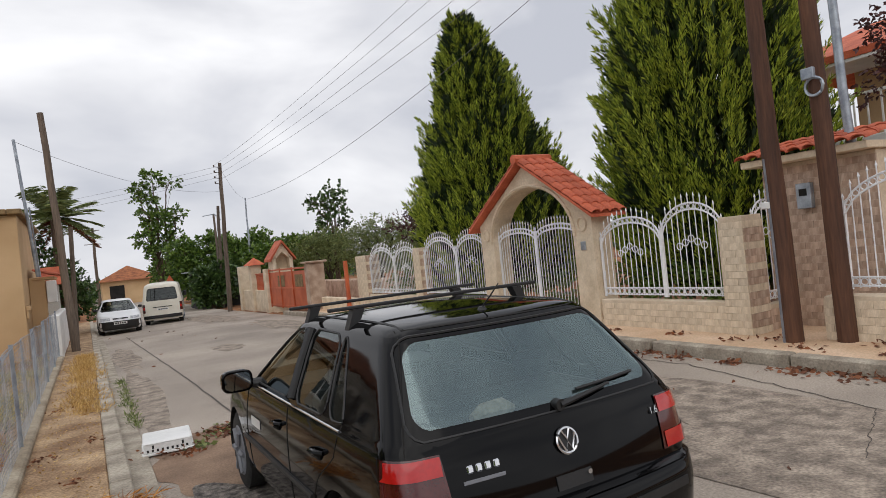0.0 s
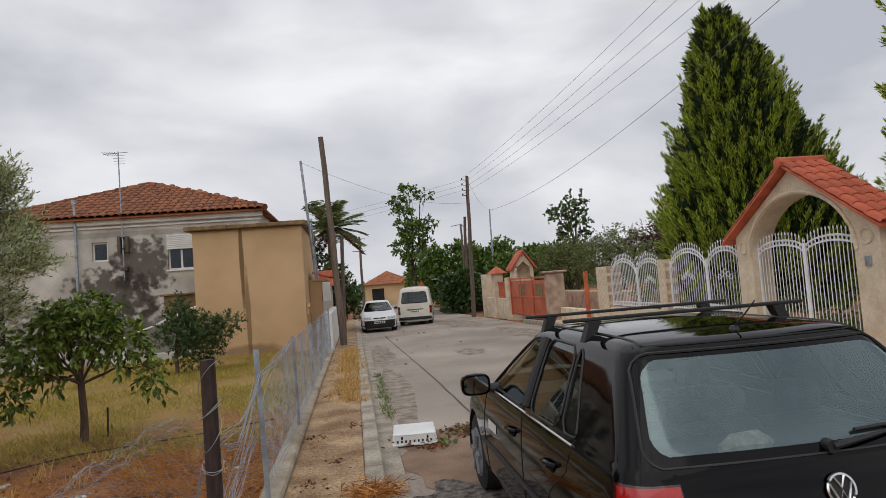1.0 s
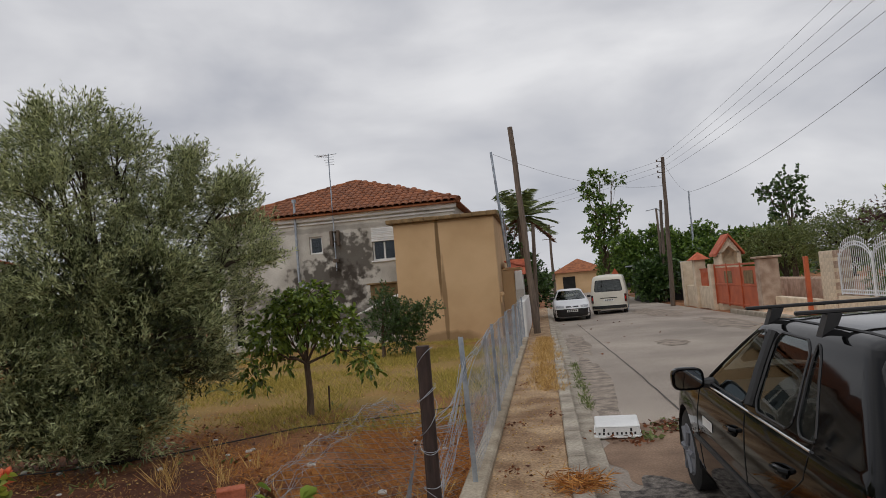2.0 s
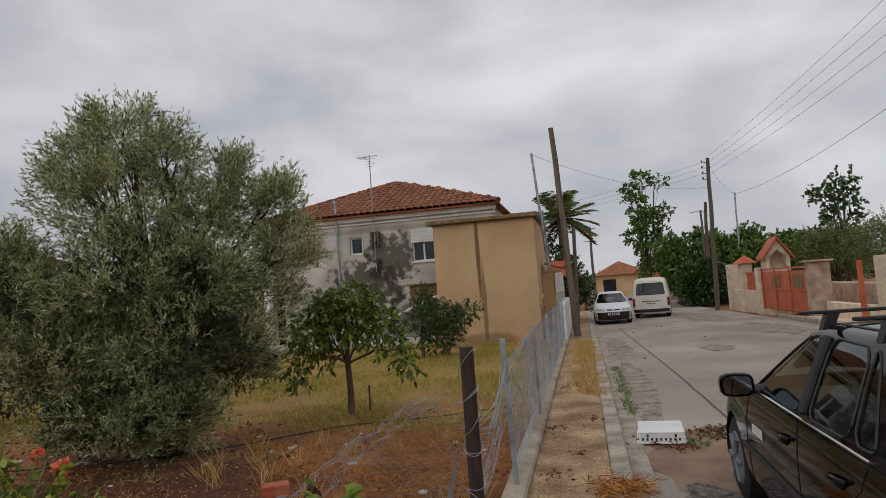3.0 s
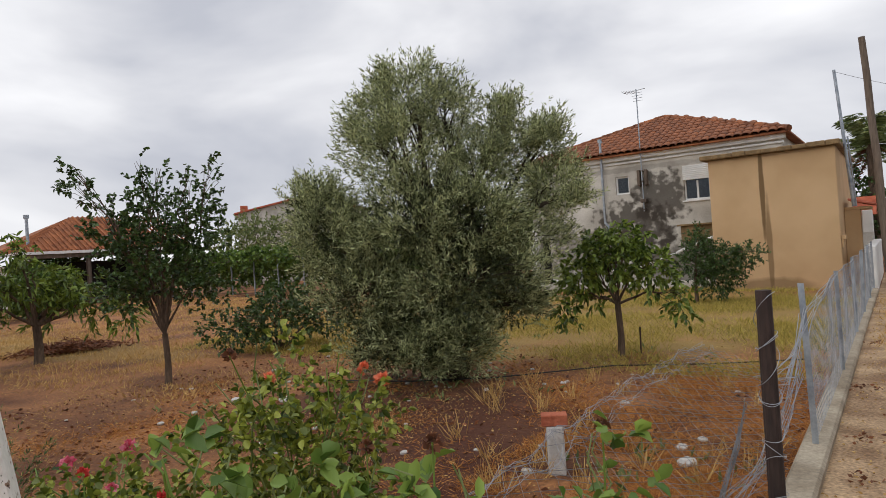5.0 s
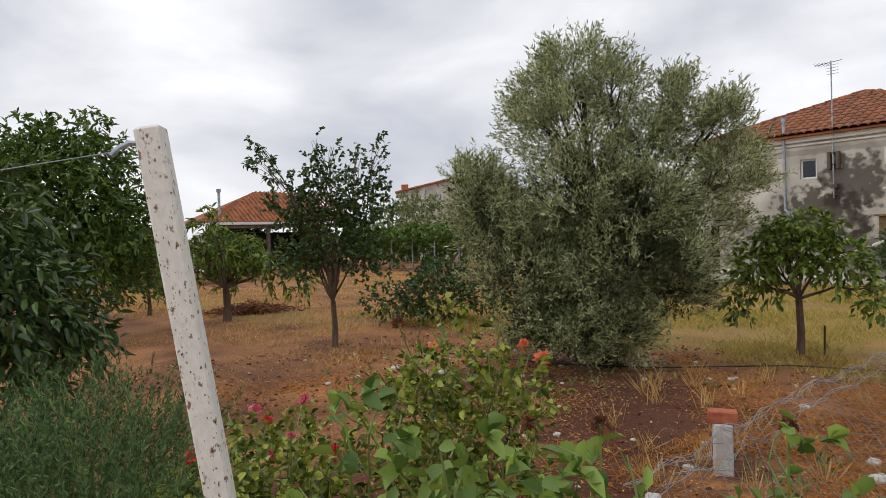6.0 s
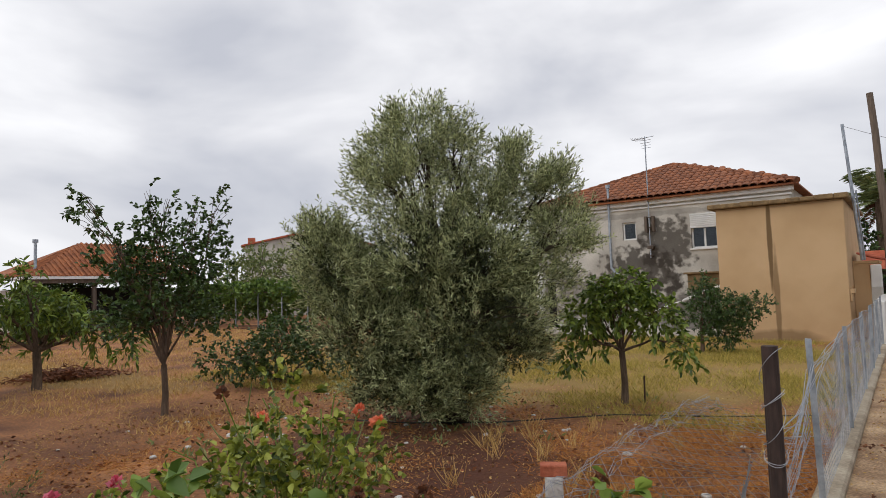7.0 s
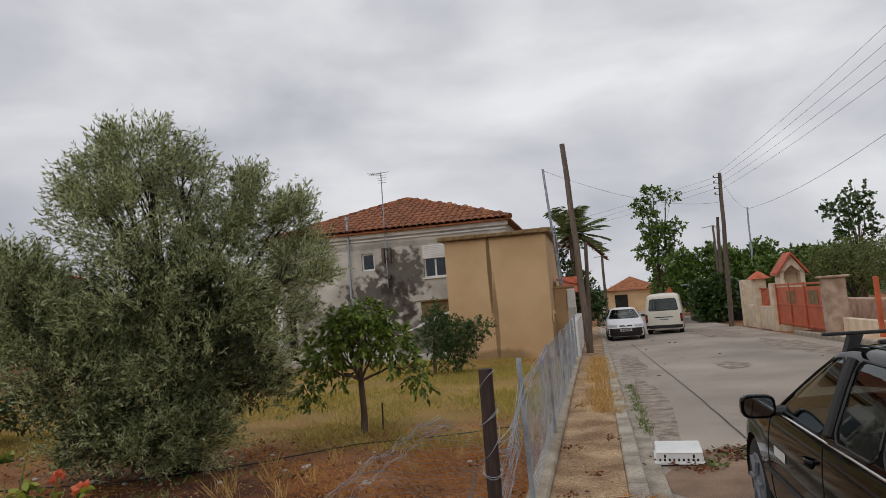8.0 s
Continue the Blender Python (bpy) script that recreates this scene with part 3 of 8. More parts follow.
part("pipe", MB().tube([(-6.1, 21.6, 1.15), (-5.2, 21.45, 1.5), (-4.8, 21.4, 1.62)], 0.05, 8).tube([(-10.6, 21.6, 0.3), (-9.6, 21.5, 0.55), (-7.4, 21.5, 0.7), (-6.1, 21.6, 1.15)], 0.03, 8), M_WHITE, house, "white plastic drain pipe", True)
part("annex_ledge", MB().box(-6.0, 21.35, 2.0, -4.7, 21.79, 2.06, 0.01).box(-5.9, 21.45, 1.5, -4.75, 21.78, 2.0, 0.01), M_STAIN, house, "rotten board ledge on the wall")
part("plinth", MB().box(HX0 + 0.2, HY0 - 0.5, -0.1, -4.75, HY0 - 0.004, 0.22, 0.02), M_RENDER, house)

# ---- ochre shed ----
shed = placed("shed", "flat-roofed ochre plastered shed with dark damp stain", "shed", (-3.06, 21.2, 0))
part("wall", MB().box(-4.72, 20.5, -0.1, -1.42, 20.75, 3.9, 0.012).box(-4.72, 20.752, -0.1, -4.47, 23.6, 3.9).box(-1.67, 20.752, -0.1, -1.42, 27.5, 3.9, 0.01).box(-4.465, 23.4, -0.1, -1.675, 23.6, 3.9), M_SHED, shed)
slab = MB()
x = -4.92
while x < -1.32:
    w = random.uniform(0.35, 0.6)
    slab.box(x, 20.32 + random.uniform(-0.015, 0.02), 3.905, min(x + w, -1.28), 20.8, 4.03 + random.uniform(-0.015, 0.02), 0.02)
    x += w - 0.002
slab.box(-4.9, 20.802, 3.905, -1.28, 23.7, 4.02, 0.015).box(-2.3, 23.702, 3.905, -1.28, 27.6, 4.02, 0.015)
part("roof_slab", slab, M_STAIN, shed, "weathered crumbling concrete roof edge")
part("ridge_tiles", MB().tube([(-3.1, 22.6, 4.12), (-2.4, 22.6, 4.16)], 0.1, 8).tube([(-2.4, 22.6, 4.12), (-1.7, 22.6, 4.1)], 0.1, 8).tube([(-1.75, 22.6, 4.1), (-1.3, 22.6, 4.06)], 0.1, 8), M_STAIN, shed)
part("step", MB().box(-1.415, 20.55, 1.3, -1.3, 21.0, 1.42, 0.01).box(-1.415, 20.55, 1.08, -1.36, 20.9, 1.298, 0.01), M_OCHRE, shed)
porch = part("porch_canopy", MB().box(-1.415, 22.4, 2.12, -0.75, 24.6, 2.2, 0.01), M_OCHRE, shed, "small tiled canopy over the street entrance")
part("meter_box", MB().box(-0.98, 22.3, 1.42, -0.72, 22.75, 2.08, 0.02), M_WHITE, shed, "white electricity meter box")
part("side_wall", MB().box(-1.415, 22.42, -0.3, -1.0, 22.7, 2.118, 0.01), M_OCHRE, shed)
ROOF_TILES.append((porch, barrel_tile(0.2, 0.36, 0.06, M_TILE_R), (-0.66, 22.3, 2.2), (0, 1, 0), (-0.7, 0, 0.22), 12, 2, 0.195, 0.32, None))

gp = placed("service_pole", "thin galvanised pole beside the shed wall", "pole", (-1.3, 21.6, 2.2))
part("shaft", MB().tube([(-1.12, 21.6, 2.2), (-1.38, 21.6, 6.15)], [0.05, 0.042], 10), M_GALV, gp)
part("conduit", MB().tube([(-1.06, 21.55, 2.2), (-1.16, 21.55, 4.2)], 0.025, 6), M_GALV, gp)

lw = placed("garden_wall", "low white rendered wall at the fence end", "wall", (-0.75, 21.5, 0), kind="structure")
part("wall", MB().box(-0.85, 19.22, -0.3, -0.62, 26.5, 1.12, 0.02), M_WHITE, lw)
gatehouse = placed("porch_roof", "small red tiled porch roof farther along the street", "roof", (-1.3, 31, 0))
part("wall", MB().box(-2.2, 30.0, -0.4, -0.95, 32.0, 2.0, 0.02), M_RENDER, gatehouse)
pr = part("roof", MB().extrude([(29.8, 2.0), (32.2, 2.0), (31.0, 2.75)], "x", -2.3, -0.8), M_TILE_R, gatehouse)

# ---- wire fence along the sidewalk ----
fence = placed("wire_fence", "galvanised chain-link fence on angle-iron posts", "fence", (X_FENCE, 12, 0.16))
POSTS = [5.18, 8.02, 10.9, 13.5, 16.3, 18.9]
lean = [(-0.03, 0.02), (0.0, -0.08), (0.0, 0.0), (0.01, 0.01), (0, 0), (0, 0)]
for y, (lx, ly) in zip(POSTS, lean):
    z0, z1 = 0.1, 1.34 if y < 6 else 1.25
    mb = MB()
    s, t = 0.042, 0.006
    prof = [(0, 0), (s, 0), (s, t), (t, t), (t, s), (0, s)]
    mb.add([(X_FENCE + p[0] + lx * k, y + p[1] + ly * k, z) for k, z in ((0, z0), (1, z1)) for p in prof], [(i, (i + 1) % 6, (i + 1) % 6 + 6, i + 6) for i in range(6)] + [(0, 1, 2, 3, 4, 5), (6, 7, 8, 9, 10, 11)])
    part("post", mb, M_GALV, fence, "bluish grey steel post")


def wire_net(rows, cols, at, r):
    """Chain link: zigzag wires over a surface at(u, v), as thin three-sided bars."""
    mb = MB()
    for i in range(cols):
        for sgn in (0, 1):
            pts = [at((i + ((k + sgn) % 2)) / cols, k / rows) for k in range(rows + 1)]
            mb.tube(pts, r, 3, False)
    return mb


def straight_net(u, v):
    y = 5.2 + u * 13.7
    sag = 0.012 * math.sin(u * 31) * v
    low = 0.32 * max(0, 1 - (y - 5.2) / 1.5) * v
    return (X_FENCE + 0.02 + 0.02 * math.sin(y * 3.1) * v, y, 0.16 + v * (1.06 - low) + sag)


part("chain_link", wire_net(14, 170, straight_net, 0.0014), M_WIRE, fence, "diamond mesh wire")
part("top_wire", MB().tube([straight_net(k / 60, 1.0) for k in range(61)], 0.004, 4), M_WIRE, fence)

fallen = placed("fallen_wire_mesh", "collapsed chain-link mesh sagging into the garden", "fence", (-1.4, 3.6, 0.0))


def fallen_net(u, v):
    """The mesh has been peeled off and lies over the soil, its free edge sprung up a little."""
    y = 7.9 - 5.0 * u
    reach = 0.88 + 0.12 * u
    x = -0.84 - 1.45 * v * reach - 0.05 * math.sin(5 * u) + 0.04 * noise.noise((y * 3, v * 4, 7))
    z = 0.06 + (0.40 - 0.12 * u) * v ** 1.7 + 0.09 * noise.noise((x * 1.6, y * 2.2, 1)) * (0.3 + v)
    return (x, y, z)


part("chain_link", wire_net(10, 28, fallen_net, 0.0024), M_WIRE, fallen)
for k in range(7):
    o = 0.02 * rng_w.normal(size=(31, 3))
    part("edge_wire", MB().tube([Vector(fallen_net(j / 30, 1.0 - 0.10 * (k > 3))) + Vector(o[j]) for j in range(31)], 0.0022, 4, False), M_WIRE, fallen)

dark = placed("wooden_post", "black weathered wooden fence post wrapped with wire", "post", (-0.66, 3.2, 0))
part("post", MB().tube([(-0.66, 3.2, 0), (-0.66, 3.2, 0.7), (-0.66, 3.2, 1.47)], [0.041, 0.038, 0.036], 10), M_DARKWOOD, dark, smooth=True)
wr = MB().tube([(-0.66 + 0.05 * math.cos(a), 3.2 + 0.05 * math.sin(a), 0.08 + 1.34 * a / 90 + 0.06 * math.sin(a * 0.37) + 0.03 * math.sin(a * 1.1)) for a in np.linspace(0, 90, 420)], 0.0018, 3, False)
part("wire_wrap", wr, M_WIRE, dark)

bundle = placed("wire_bundle", "tangled bundle of slack fence wire between the posts", "wire", (-0.7, 4.2, 0.9))
for k in range(9):
    o = rng_w.normal(size=(4, 3)) * 0.025
    pts = [Vector((-0.68, 3.22, 1.05)) + Vector(o[0]), Vector((-0.7, 4.2, 0.98 - 0.02 * k)) + Vector(o[1]), Vector((-0.7, 5.15, 1.12)) + Vector(o[2]), Vector((-0.7, 6.4, 1.14)) + Vector(o[3]), Vector((-0.7, 8.0, 1.2))]
    part("strand", MB().tube(pts, 0.0025, 4, False), M_WIRE, bundle)
for k in range(12):
    o = rng_w.normal(size=(4, 3)) * 0.03
    pts = [Vector((-0.74, 5.1, 1.0 - 0.03 * k)), Vector((-0.8, 4.6, 0.6 - 0.02 * k)) + Vector(o[0]), Vector((-0.86, 4.2, 0.3)) + Vector(o[1]), Vector((-0.95 - 0.02 * k, 3.4, 0.15)) + Vector(o[2])]
    part("strand", MB().tube(pts, 0.0022, 4, False), M_WIRE, bundle)

for k in range(14):
    o = rng_w.normal(size=(3, 3)) * 0.012
    foot, head = Vector((-1.17, 4.27, 0.0)), Vector((-1.00, 4.42, 0.65))
    part("strand", MB().tube([foot + Vector(o[0]), foot.lerp(head, 0.5) + Vector(o[1]) + Vector((0.02, 0, 0.02)), head + Vector(o[2]) - (head - foot) * 0.03 * k], 0.0022, 4, False), M_WIRE, bundle)

# ---- right side of the street: clad walls, white ironwork, tiled arch ----
CLAD = []


def clad_wall(name, label, x0, y0, z0, x1, y1, z1, faces, category="wall", dark=False):
    """A mortar core with stone tiles laid in running bond on the named faces."""
    ob = tagged(placed(name, label, category, ((x0 + x1) / 2, (y0 + y1) / 2, z0)), kind="structure")
    part("core", MB().box(x0, y0, z0 - 0.3, x1, y1, z1, 0.01), M_GROUT, ob)
    CLAD.append((ob, x0, y0, z0, x1, y1, z1, faces, dark))
    return ob


PW = X_WALL
clad_wall("low_wall", "low wall clad in beige stone tiles under the fence", PW, 6.05, 0.14, PW + 0.22, 8.62, 0.6, "w")
clad_wall("gate_pillar", "square pillar clad in beige stone tiles", PW - 0.02, 5.64, 0.14, PW + 0.4, 6.04, 1.82, "ws")
clad_wall("low_wall", "low stone-clad wall beyond the arch", PW, 12.36, gz(14) + 0.14, PW + 0.22, 19.4, 0.58, "w")
clad_wall("fence_pillar", "stone-clad pillar between fence panels", PW - 0.02, 15.55, 0.1, PW + 0.3, 15.95, 1.9, "ws")
clad_wall("end_pillar", "broad stone-clad pillar at the fence end", PW - 0.02, 19.42, 0.05, PW + 0.45, 20.3, 1.86, "ws")
clad_wall("meter_wall", "stone-clad wall with the electricity meter", 9.05, 4.35, 0.14, 9.3, 5.95, 2.5, "w", dark=True)
clad_wall("low_wall", "low stone-clad wall beside the brown pole", 8.15, 0.2, 0.14, 8.4, 4.42, 0.7, "w")
clad_wall("low_wall", "short stone-clad pier at the entrance", 8.13, 4.425, 0.14, 8.42, 4.68, 0.69, "ws")
clad_wall("side_wall", "low stone-clad wall into the entrance", PW + 0.41, 5.7, 0.14, 9.04, 5.9, 0.5, "s", dark=True)

# arch over the garden gate
arch = tagged(placed("gate_arch", "pale stone arch with red tiled gable over the garden gate", "arch", (PW, 10.5, 0.1)), kind="structure")
AY0, AY1, OY0, OY1, SPRING, RISE = 8.64, 12.34, 9.16, 11.86, 1.78, 1.06
am = MB()


def arch_outer(y):
    return 2.2 + 1.13 * (1 - abs(y - 10.49) / 1.85)


def arch_inner(y):
    if y <= OY0 or y >= OY1:
        return 0.0
    u = (y - (OY0 + OY1) / 2) / ((OY1 - OY0) / 2)
    return SPRING + RISE * math.sqrt(max(0, 1 - u * u))


ya = [AY0, OY0 - 1e-4] + [(OY0 + OY1) / 2 - (OY1 - OY0) / 2 * math.cos(math.pi * k / 24) for k in range(25)] + [OY1 + 1e-4, AY1]
v = []
for xx in (PW - 0.03, PW + 0.42):
    for y in ya:
        v += [(xx, y, arch_inner(y)), (xx, y, arch_outer(y))]
m_ = len(ya) * 2
f = []
for k in range(len(ya) - 1):
    a = 2 * k
    f += [(a, a + 2, a + 3, a + 1), (m_ + a, m_ + a + 1, m_ + a + 3, m_ + a + 2), (a, m_ + a, m_ + a + 2, a + 2), (a + 1, a + 3, m_ + a + 3, m_ + a + 1)]
f += [(0, 1, m_ + 1, m_), (m_ - 2, 2 * m_ - 2, 2 * m_ - 1, m_ - 1)]
am.add(v, f)
part("arch_body", am, M_STONE, arch)
ring = MB()
pts = [(PW - 0.045, (OY0 + OY1) / 2 + ((OY1 - OY0) / 2 + 0.05) * math.cos(math.pi * k / 24), SPRING + (RISE + 0.05) * math.sin(math.pi * k / 24)) for k in range(25)]
part("arch_moulding", ring.tube(pts, 0.035, 6), M_STONE, arch, "plain moulding round the opening")
for y in (8.9, 12.1):
    part("ornament", MB().ring((PW - 0.04, y, 1.98), 0.12, 0.022, "x", 16), M_STONE, arch)
part("intercom", MB().box(PW - 0.06, 8.84, 1.5, PW - 0.032, 8.96, 1.66, 0.005), M_GALV, arch, "small grey intercom plate")
for s, y_e in ((1, 8.42), (-1, 12.56)):
    eave, top_ = Vector((PW - 0.22, y_e, 2.12)), Vector((PW - 0.22, 10.49, 3.42))
    part("roof_board", MB().add([tuple(eave), tuple(top_), tuple(top_ + Vector((0.84, 0, 0))), tuple(eave + Vector((0.84, 0, 0))), tuple(eave - Vector((0, 0, 0.05))), tuple(top_ - Vector((0, 0, 0.05))), tuple(top_ + Vector((0.84, 0, -0.05))), tuple(eave + Vector((0.84, 0, -0.05)))],
                               [(0, 1, 2, 3), (4, 7, 6, 5), (0, 4, 5, 1), (3, 2, 6, 7), (0, 3, 7, 4), (1, 5, 6, 2)]), M_TILE_R, arch)
    d = (top_ - eave)
    if s > 0:
        ROOF_TILES.append((arch, barrel_tile(0.2, 0.34, 0.065, M_TILE_R), tuple(eave + Vector((0, 0, 0.01))), (1, 0, 0), tuple(d), 4, 8, 0.215, 0.30, None))
    else:
        ROOF_TILES.append((arch, barrel_tile(0.2, 0.34, 0.065, M_TILE_R), tuple(eave + Vector((0.86, 0, 0.01))), (-1, 0, 0), tuple(d), 4, 8, 0.215, 0.30, None))
part("ridge_tile", MB().tube([(PW - 0.27, 10.49, 3.44), (PW + 0.66, 10.49, 3.44)], 0.1, 8), M_TILE_R, arch)


def iron_bar(y, z0, z1, r=0.008, tip=True):
    mb = MB().tube([(0, y, z0), (0, y, z1)], r, 5)
    if tip:
        mb.tube([(0, y, z1 - 0.005), (0, y, z1 + 0.025), (0, y, z1 + 0.075)], [0.006, 0.016, 0.001], 5)
    return mb


def iron_panel(y0, y1, z0, low, high, x=PW + 0.11, bars=None, curls=True, label="white wrought-iron fence panel with arched spear-topped bars", nm="iron_fence_panel", gz_=0.0):
    """A fence panel: spear-topped bars under a double arched rail, ring bands and a lower rail."""
    ob = thing(nm, label, "fence", (x, y0, 0), 0, "white iron fence")
    w = y1 - y0

    def rail(y):
        u = (y / w) * 2 - 1
        return low + (high - low) * math.sqrt(max(0, 1 - 0.98 * u * u))

    n_ = bars or max(5, int(w / 0.105))
    for k in range(n_ + 1):
        y = w * k / n_
        part("bar", iron_bar(y, z0, rail(y) + 0.09), M_IRON, ob)
    ys_ = np.linspace(0, w, 19)
    for off in (0.0, -0.10):
        part("arched_rail", MB().tube([(0, y, rail(y) + off) for y in ys_], 0.014, 5), M_IRON, ob)
    for z in (z0 + 0.02, z0 + 0.13):
        part("lower_rail", MB().tube([(0, 0, z), (0, w, z)], 0.012, 5), M_IRON, ob)
    rings = MB()
    for k in range(n_):
        y = w * (k + 0.5) / n_
        part("ring", MB().ring((0, y, z0 + 0.075), 0.042, 0.007, "x", 10), M_IRON, ob)
        part("ring", MB().ring((0, y, rail(y) - 0.05), 0.038, 0.007, "x", 10), M_IRON, ob)
    if curls:
        zc = z0 + (low - z0) * 0.78
        for k in range(5):
            part("scroll", MB().ring((0, w / 2 + (k - 2) * 0.115, zc + 0.11 * (1 - abs(k - 2) / 2)), 0.055, 0.008, "x", 12), M_IRON, ob)
    for y in (0.0, w):
        part("end_bar", MB().box(-0.02, y - 0.02, z0 - 0.02, 0.02, y + 0.02, low + 0.1, 0.004), M_IRON, ob)
    return ob


iron_panel(6.07, 7.2, 0.66, 1.66, 2.1)
iron_panel(7.24, 8.6, 0.66, 1.6, 2.0)
iron_panel(12.38, 13.78, 0.64, 1.62, 2.08)
iron_panel(13.82, 15.52, 0.64, 1.62, 2.12)
iron_panel(15.98, 17.5, 0.62, 1.55, 1.98)
iron_panel(17.54, 19.38, 0.62, 1.55, 2.05)
iron_panel(2.3, 4.4, 0.78, 1.72, 2.22, x=8.27)
iron_panel(0.3, 2.26, 0.78, 1.72, 2.22, x=8.27)
iron_panel(9.2, 10.48, 0.30, 1.86, 2.06, curls=False, nm="garden_gate", label="white wrought-iron gate leaf closed in the arch", bars=14)
iron_panel(10.52, 11.82, 0.30, 1.86, 2.06, curls=False, nm="garden_gate", label="white wrought-iron gate leaf closed in the arch", bars=14)
sp = iron_panel(0, 0.6, 0.55, 1.7, 2.02, x=0, label="short white iron panel beside the entrance recess")
sp.matrix_basis = pose(8.46, 5.8, 0, 0, 0, -90)

canopy = placed("entrance_canopy", "red tiled canopy above the meter wall", "roof", (9.1, 5.1, 2.5), kind="structure")
part("slab", MB().box(8.75, 4.3, 2.5, 9.75, 6.1, 2.6, 0.01), M_STONE, canopy)
ROOF_TILES.append((canopy, barrel_tile(0.2, 0.36, 0.065, M_TILE_R), (8.68, 6.15, 2.60), (0, -1, 0), (0.9, 0, 0.22), 9, 3, 0.21, 0.3, None))
meter = placed("electricity_meter", "grey electricity meter box on the stone wall", "meter", (9.03, 5.28, 1.8))
part("box", MB().box(8.93, 5.19, 1.82, 9.03, 5.40, 2.18, 0.01), M_GALV, meter)
part("dial_window", MB().box(8.922, 5.24, 2.0, 8.929, 5.35, 2.1), M_DARKVOID, meter)


def street_pole(name, label, foot, top, r0, r1, material):
    ob = placed(name, label, "pole", foot, kind="")
    a, b = Vector(foot), Vector(top)
    pts = [a.lerp(b, k / 6) + Vector((random.uniform(-0.02, 0.02), random.uniform(-0.02, 0.02), 0)) * (0 < k < 6) for k in range(7)]
    pts[0] = pts[0] - Vector((0, 0, 0.15))
    part("shaft", MB().tube(pts, [r0 + (r1 - r0) * k / 6 for k in range(7)], 14), material, ob, "", True)
    return ob


p1 = street_pole("utility_pole", "thick brown wooden utility pole on the pavement", (7.85, 4.95, 0.13), (7.78, 5.04, 8.2), 0.125, 0.085, M_POLE)
part("conduit", MB().tube([(7.73, 5.0, 0.1), (7.73, 5.01, 1.2), (7.72, 5.02, 2.5)], 0.018, 6), M_CABLE, p1, "black cable conduit")
part("cable_clip", MB().box(7.70, 5.0, 1.86, 7.75, 5.12, 1.95, 0.01), M_WHITE, p1)
p2_ = street_pole("utility_pole", "brown wooden utility pole with bracket beside the entrance", (8.1, 4.41, 0.13), (8.03, 4.5, 8.0), 0.115, 0.085, M_POLE)
part("bracket", MB().box(7.92, 4.4, 3.38, 7.98, 4.56, 3.52, 0.01).ring((7.95, 4.42, 3.28), 0.11, 0.02, "x", 14), M_GALV, p2_, "grey cable bracket and loop")
part("torn_poster", MB().box(7.985, 4.36, 1.05, 7.99, 4.44, 1.22), M_WHITE, p2_, "torn white paper scrap")
g3 = street_pole("service_pole", "thin galvanised pole rising behind the canopy", (9.2, 4.72, 2.62), (9.1, 4.78, 7.4), 0.06, 0.05, M_GALV)
pl = street_pole("utility_pole", "leaning grey wooden utility pole by the fence end", (-0.35, 21.2, 0.0), (-0.66, 21.3, 6.85), 0.115, 0.085, M_GREYPOLE)
part("brace", MB().tube([(-0.33, 21.7, 0), (-0.2, 22.0, 3.6)], [0.07, 0.06], 8), M_GREYPOLE, pl)
pr_ = street_pole("utility_pole", "tall grey utility pole with insulators", (6.7, 36.0, gz(36)), (6.98, 36.2, 7.75), 0.13, 0.09, M_GREYPOLE)
for k in range(4):
    part("insulator_arm", MB().tube([(6.95, 36.1, 7.5 - 0.3 * k), (6.6, 36.0, 7.52 - 0.3 * k)], 0.02, 6).tube([(6.62, 36.0, 7.5 - 0.3 * k), (6.62, 36.0, 7.62 - 0.3 * k)], 0.04, 6), M_GREYPOLE, pr_)
street_pole("utility_pole", "grey utility pole farther along the street", (7.6, 43.0, gz(43)), (7.9, 43.0, 6.1), 0.12, 0.09, M_GREYPOLE)
street_pole("utility_pole", "slim utility pole far along the street", (8.3, 47.0, gz(47)), (8.3, 47.2, 6.0), 0.1, 0.07, M_GREYPOLE)
sl = street_pole("street_lamp", "slim galvanised street lamp with curved arm", (8.9, 40.0, gz(40)), (9.0, 40.0, 6.2), 0.06, 0.045, M_GALV)
part("arm", MB().tube([(8.0, 43.0, 5.2), (7.6, 43.0, 5.6), (6.9, 43.0, 5.5)], 0.03, 6), M_GALV, sl)
fp = street_pole("utility_pole", "distant utility pole with crossarms", (0.9, 58.0, gz(58)), (0.9, 58.0, 6.4), 0.13, 0.1, M_GREYPOLE)
for k in range(3):
    part("crossarm", MB().tube([(0.2, 58, 6.2 - 0.55 * k), (1.4, 58, 6.2 - 0.55 * k)], 0.03, 5), M_GREYPOLE, fp)


def cable(a, b, sag, r=0.011, n=18):
    a, b = Vector(a), Vector(b)
    return MB().tube([a.lerp(b, k / n) - Vector((0, 0, sag * 4 * (k / n) * (1 - k / n))) for k in range(n + 1)], r, 4, False)


def overhead(a, b, sag, r=0.006):
    ob = placed("overhead_cable", "thin dark overhead cable strung between poles", "cable", a, "overhead cables")
    part("wire", cable(a, b, sag, r), M_CABLE, ob)


for k in range(4):
    overhead((6.62, 36.0, 7.6 - 0.3 * k), (7.5 + 0.12 * k, 5.0, 8.15 - 0.35 * k), 0.35)
overhead((8.95, 40.0, 6.1), (8.0, 4.6, 7.1), 0.9, 0.008)
overhead((-1.38, 21.6, 6.1), (6.9, 36.1, 6.2), 0.5)
overhead((6.98, 36.2, 7.5), (8.98, 40.0, 6.15), 0.35)
for k in range(3):
    overhead((6.62, 36.0, 7.5 - 0.3 * k), (-14, 52, 6.2 - 0.3 * k), 0.4, 0.006)

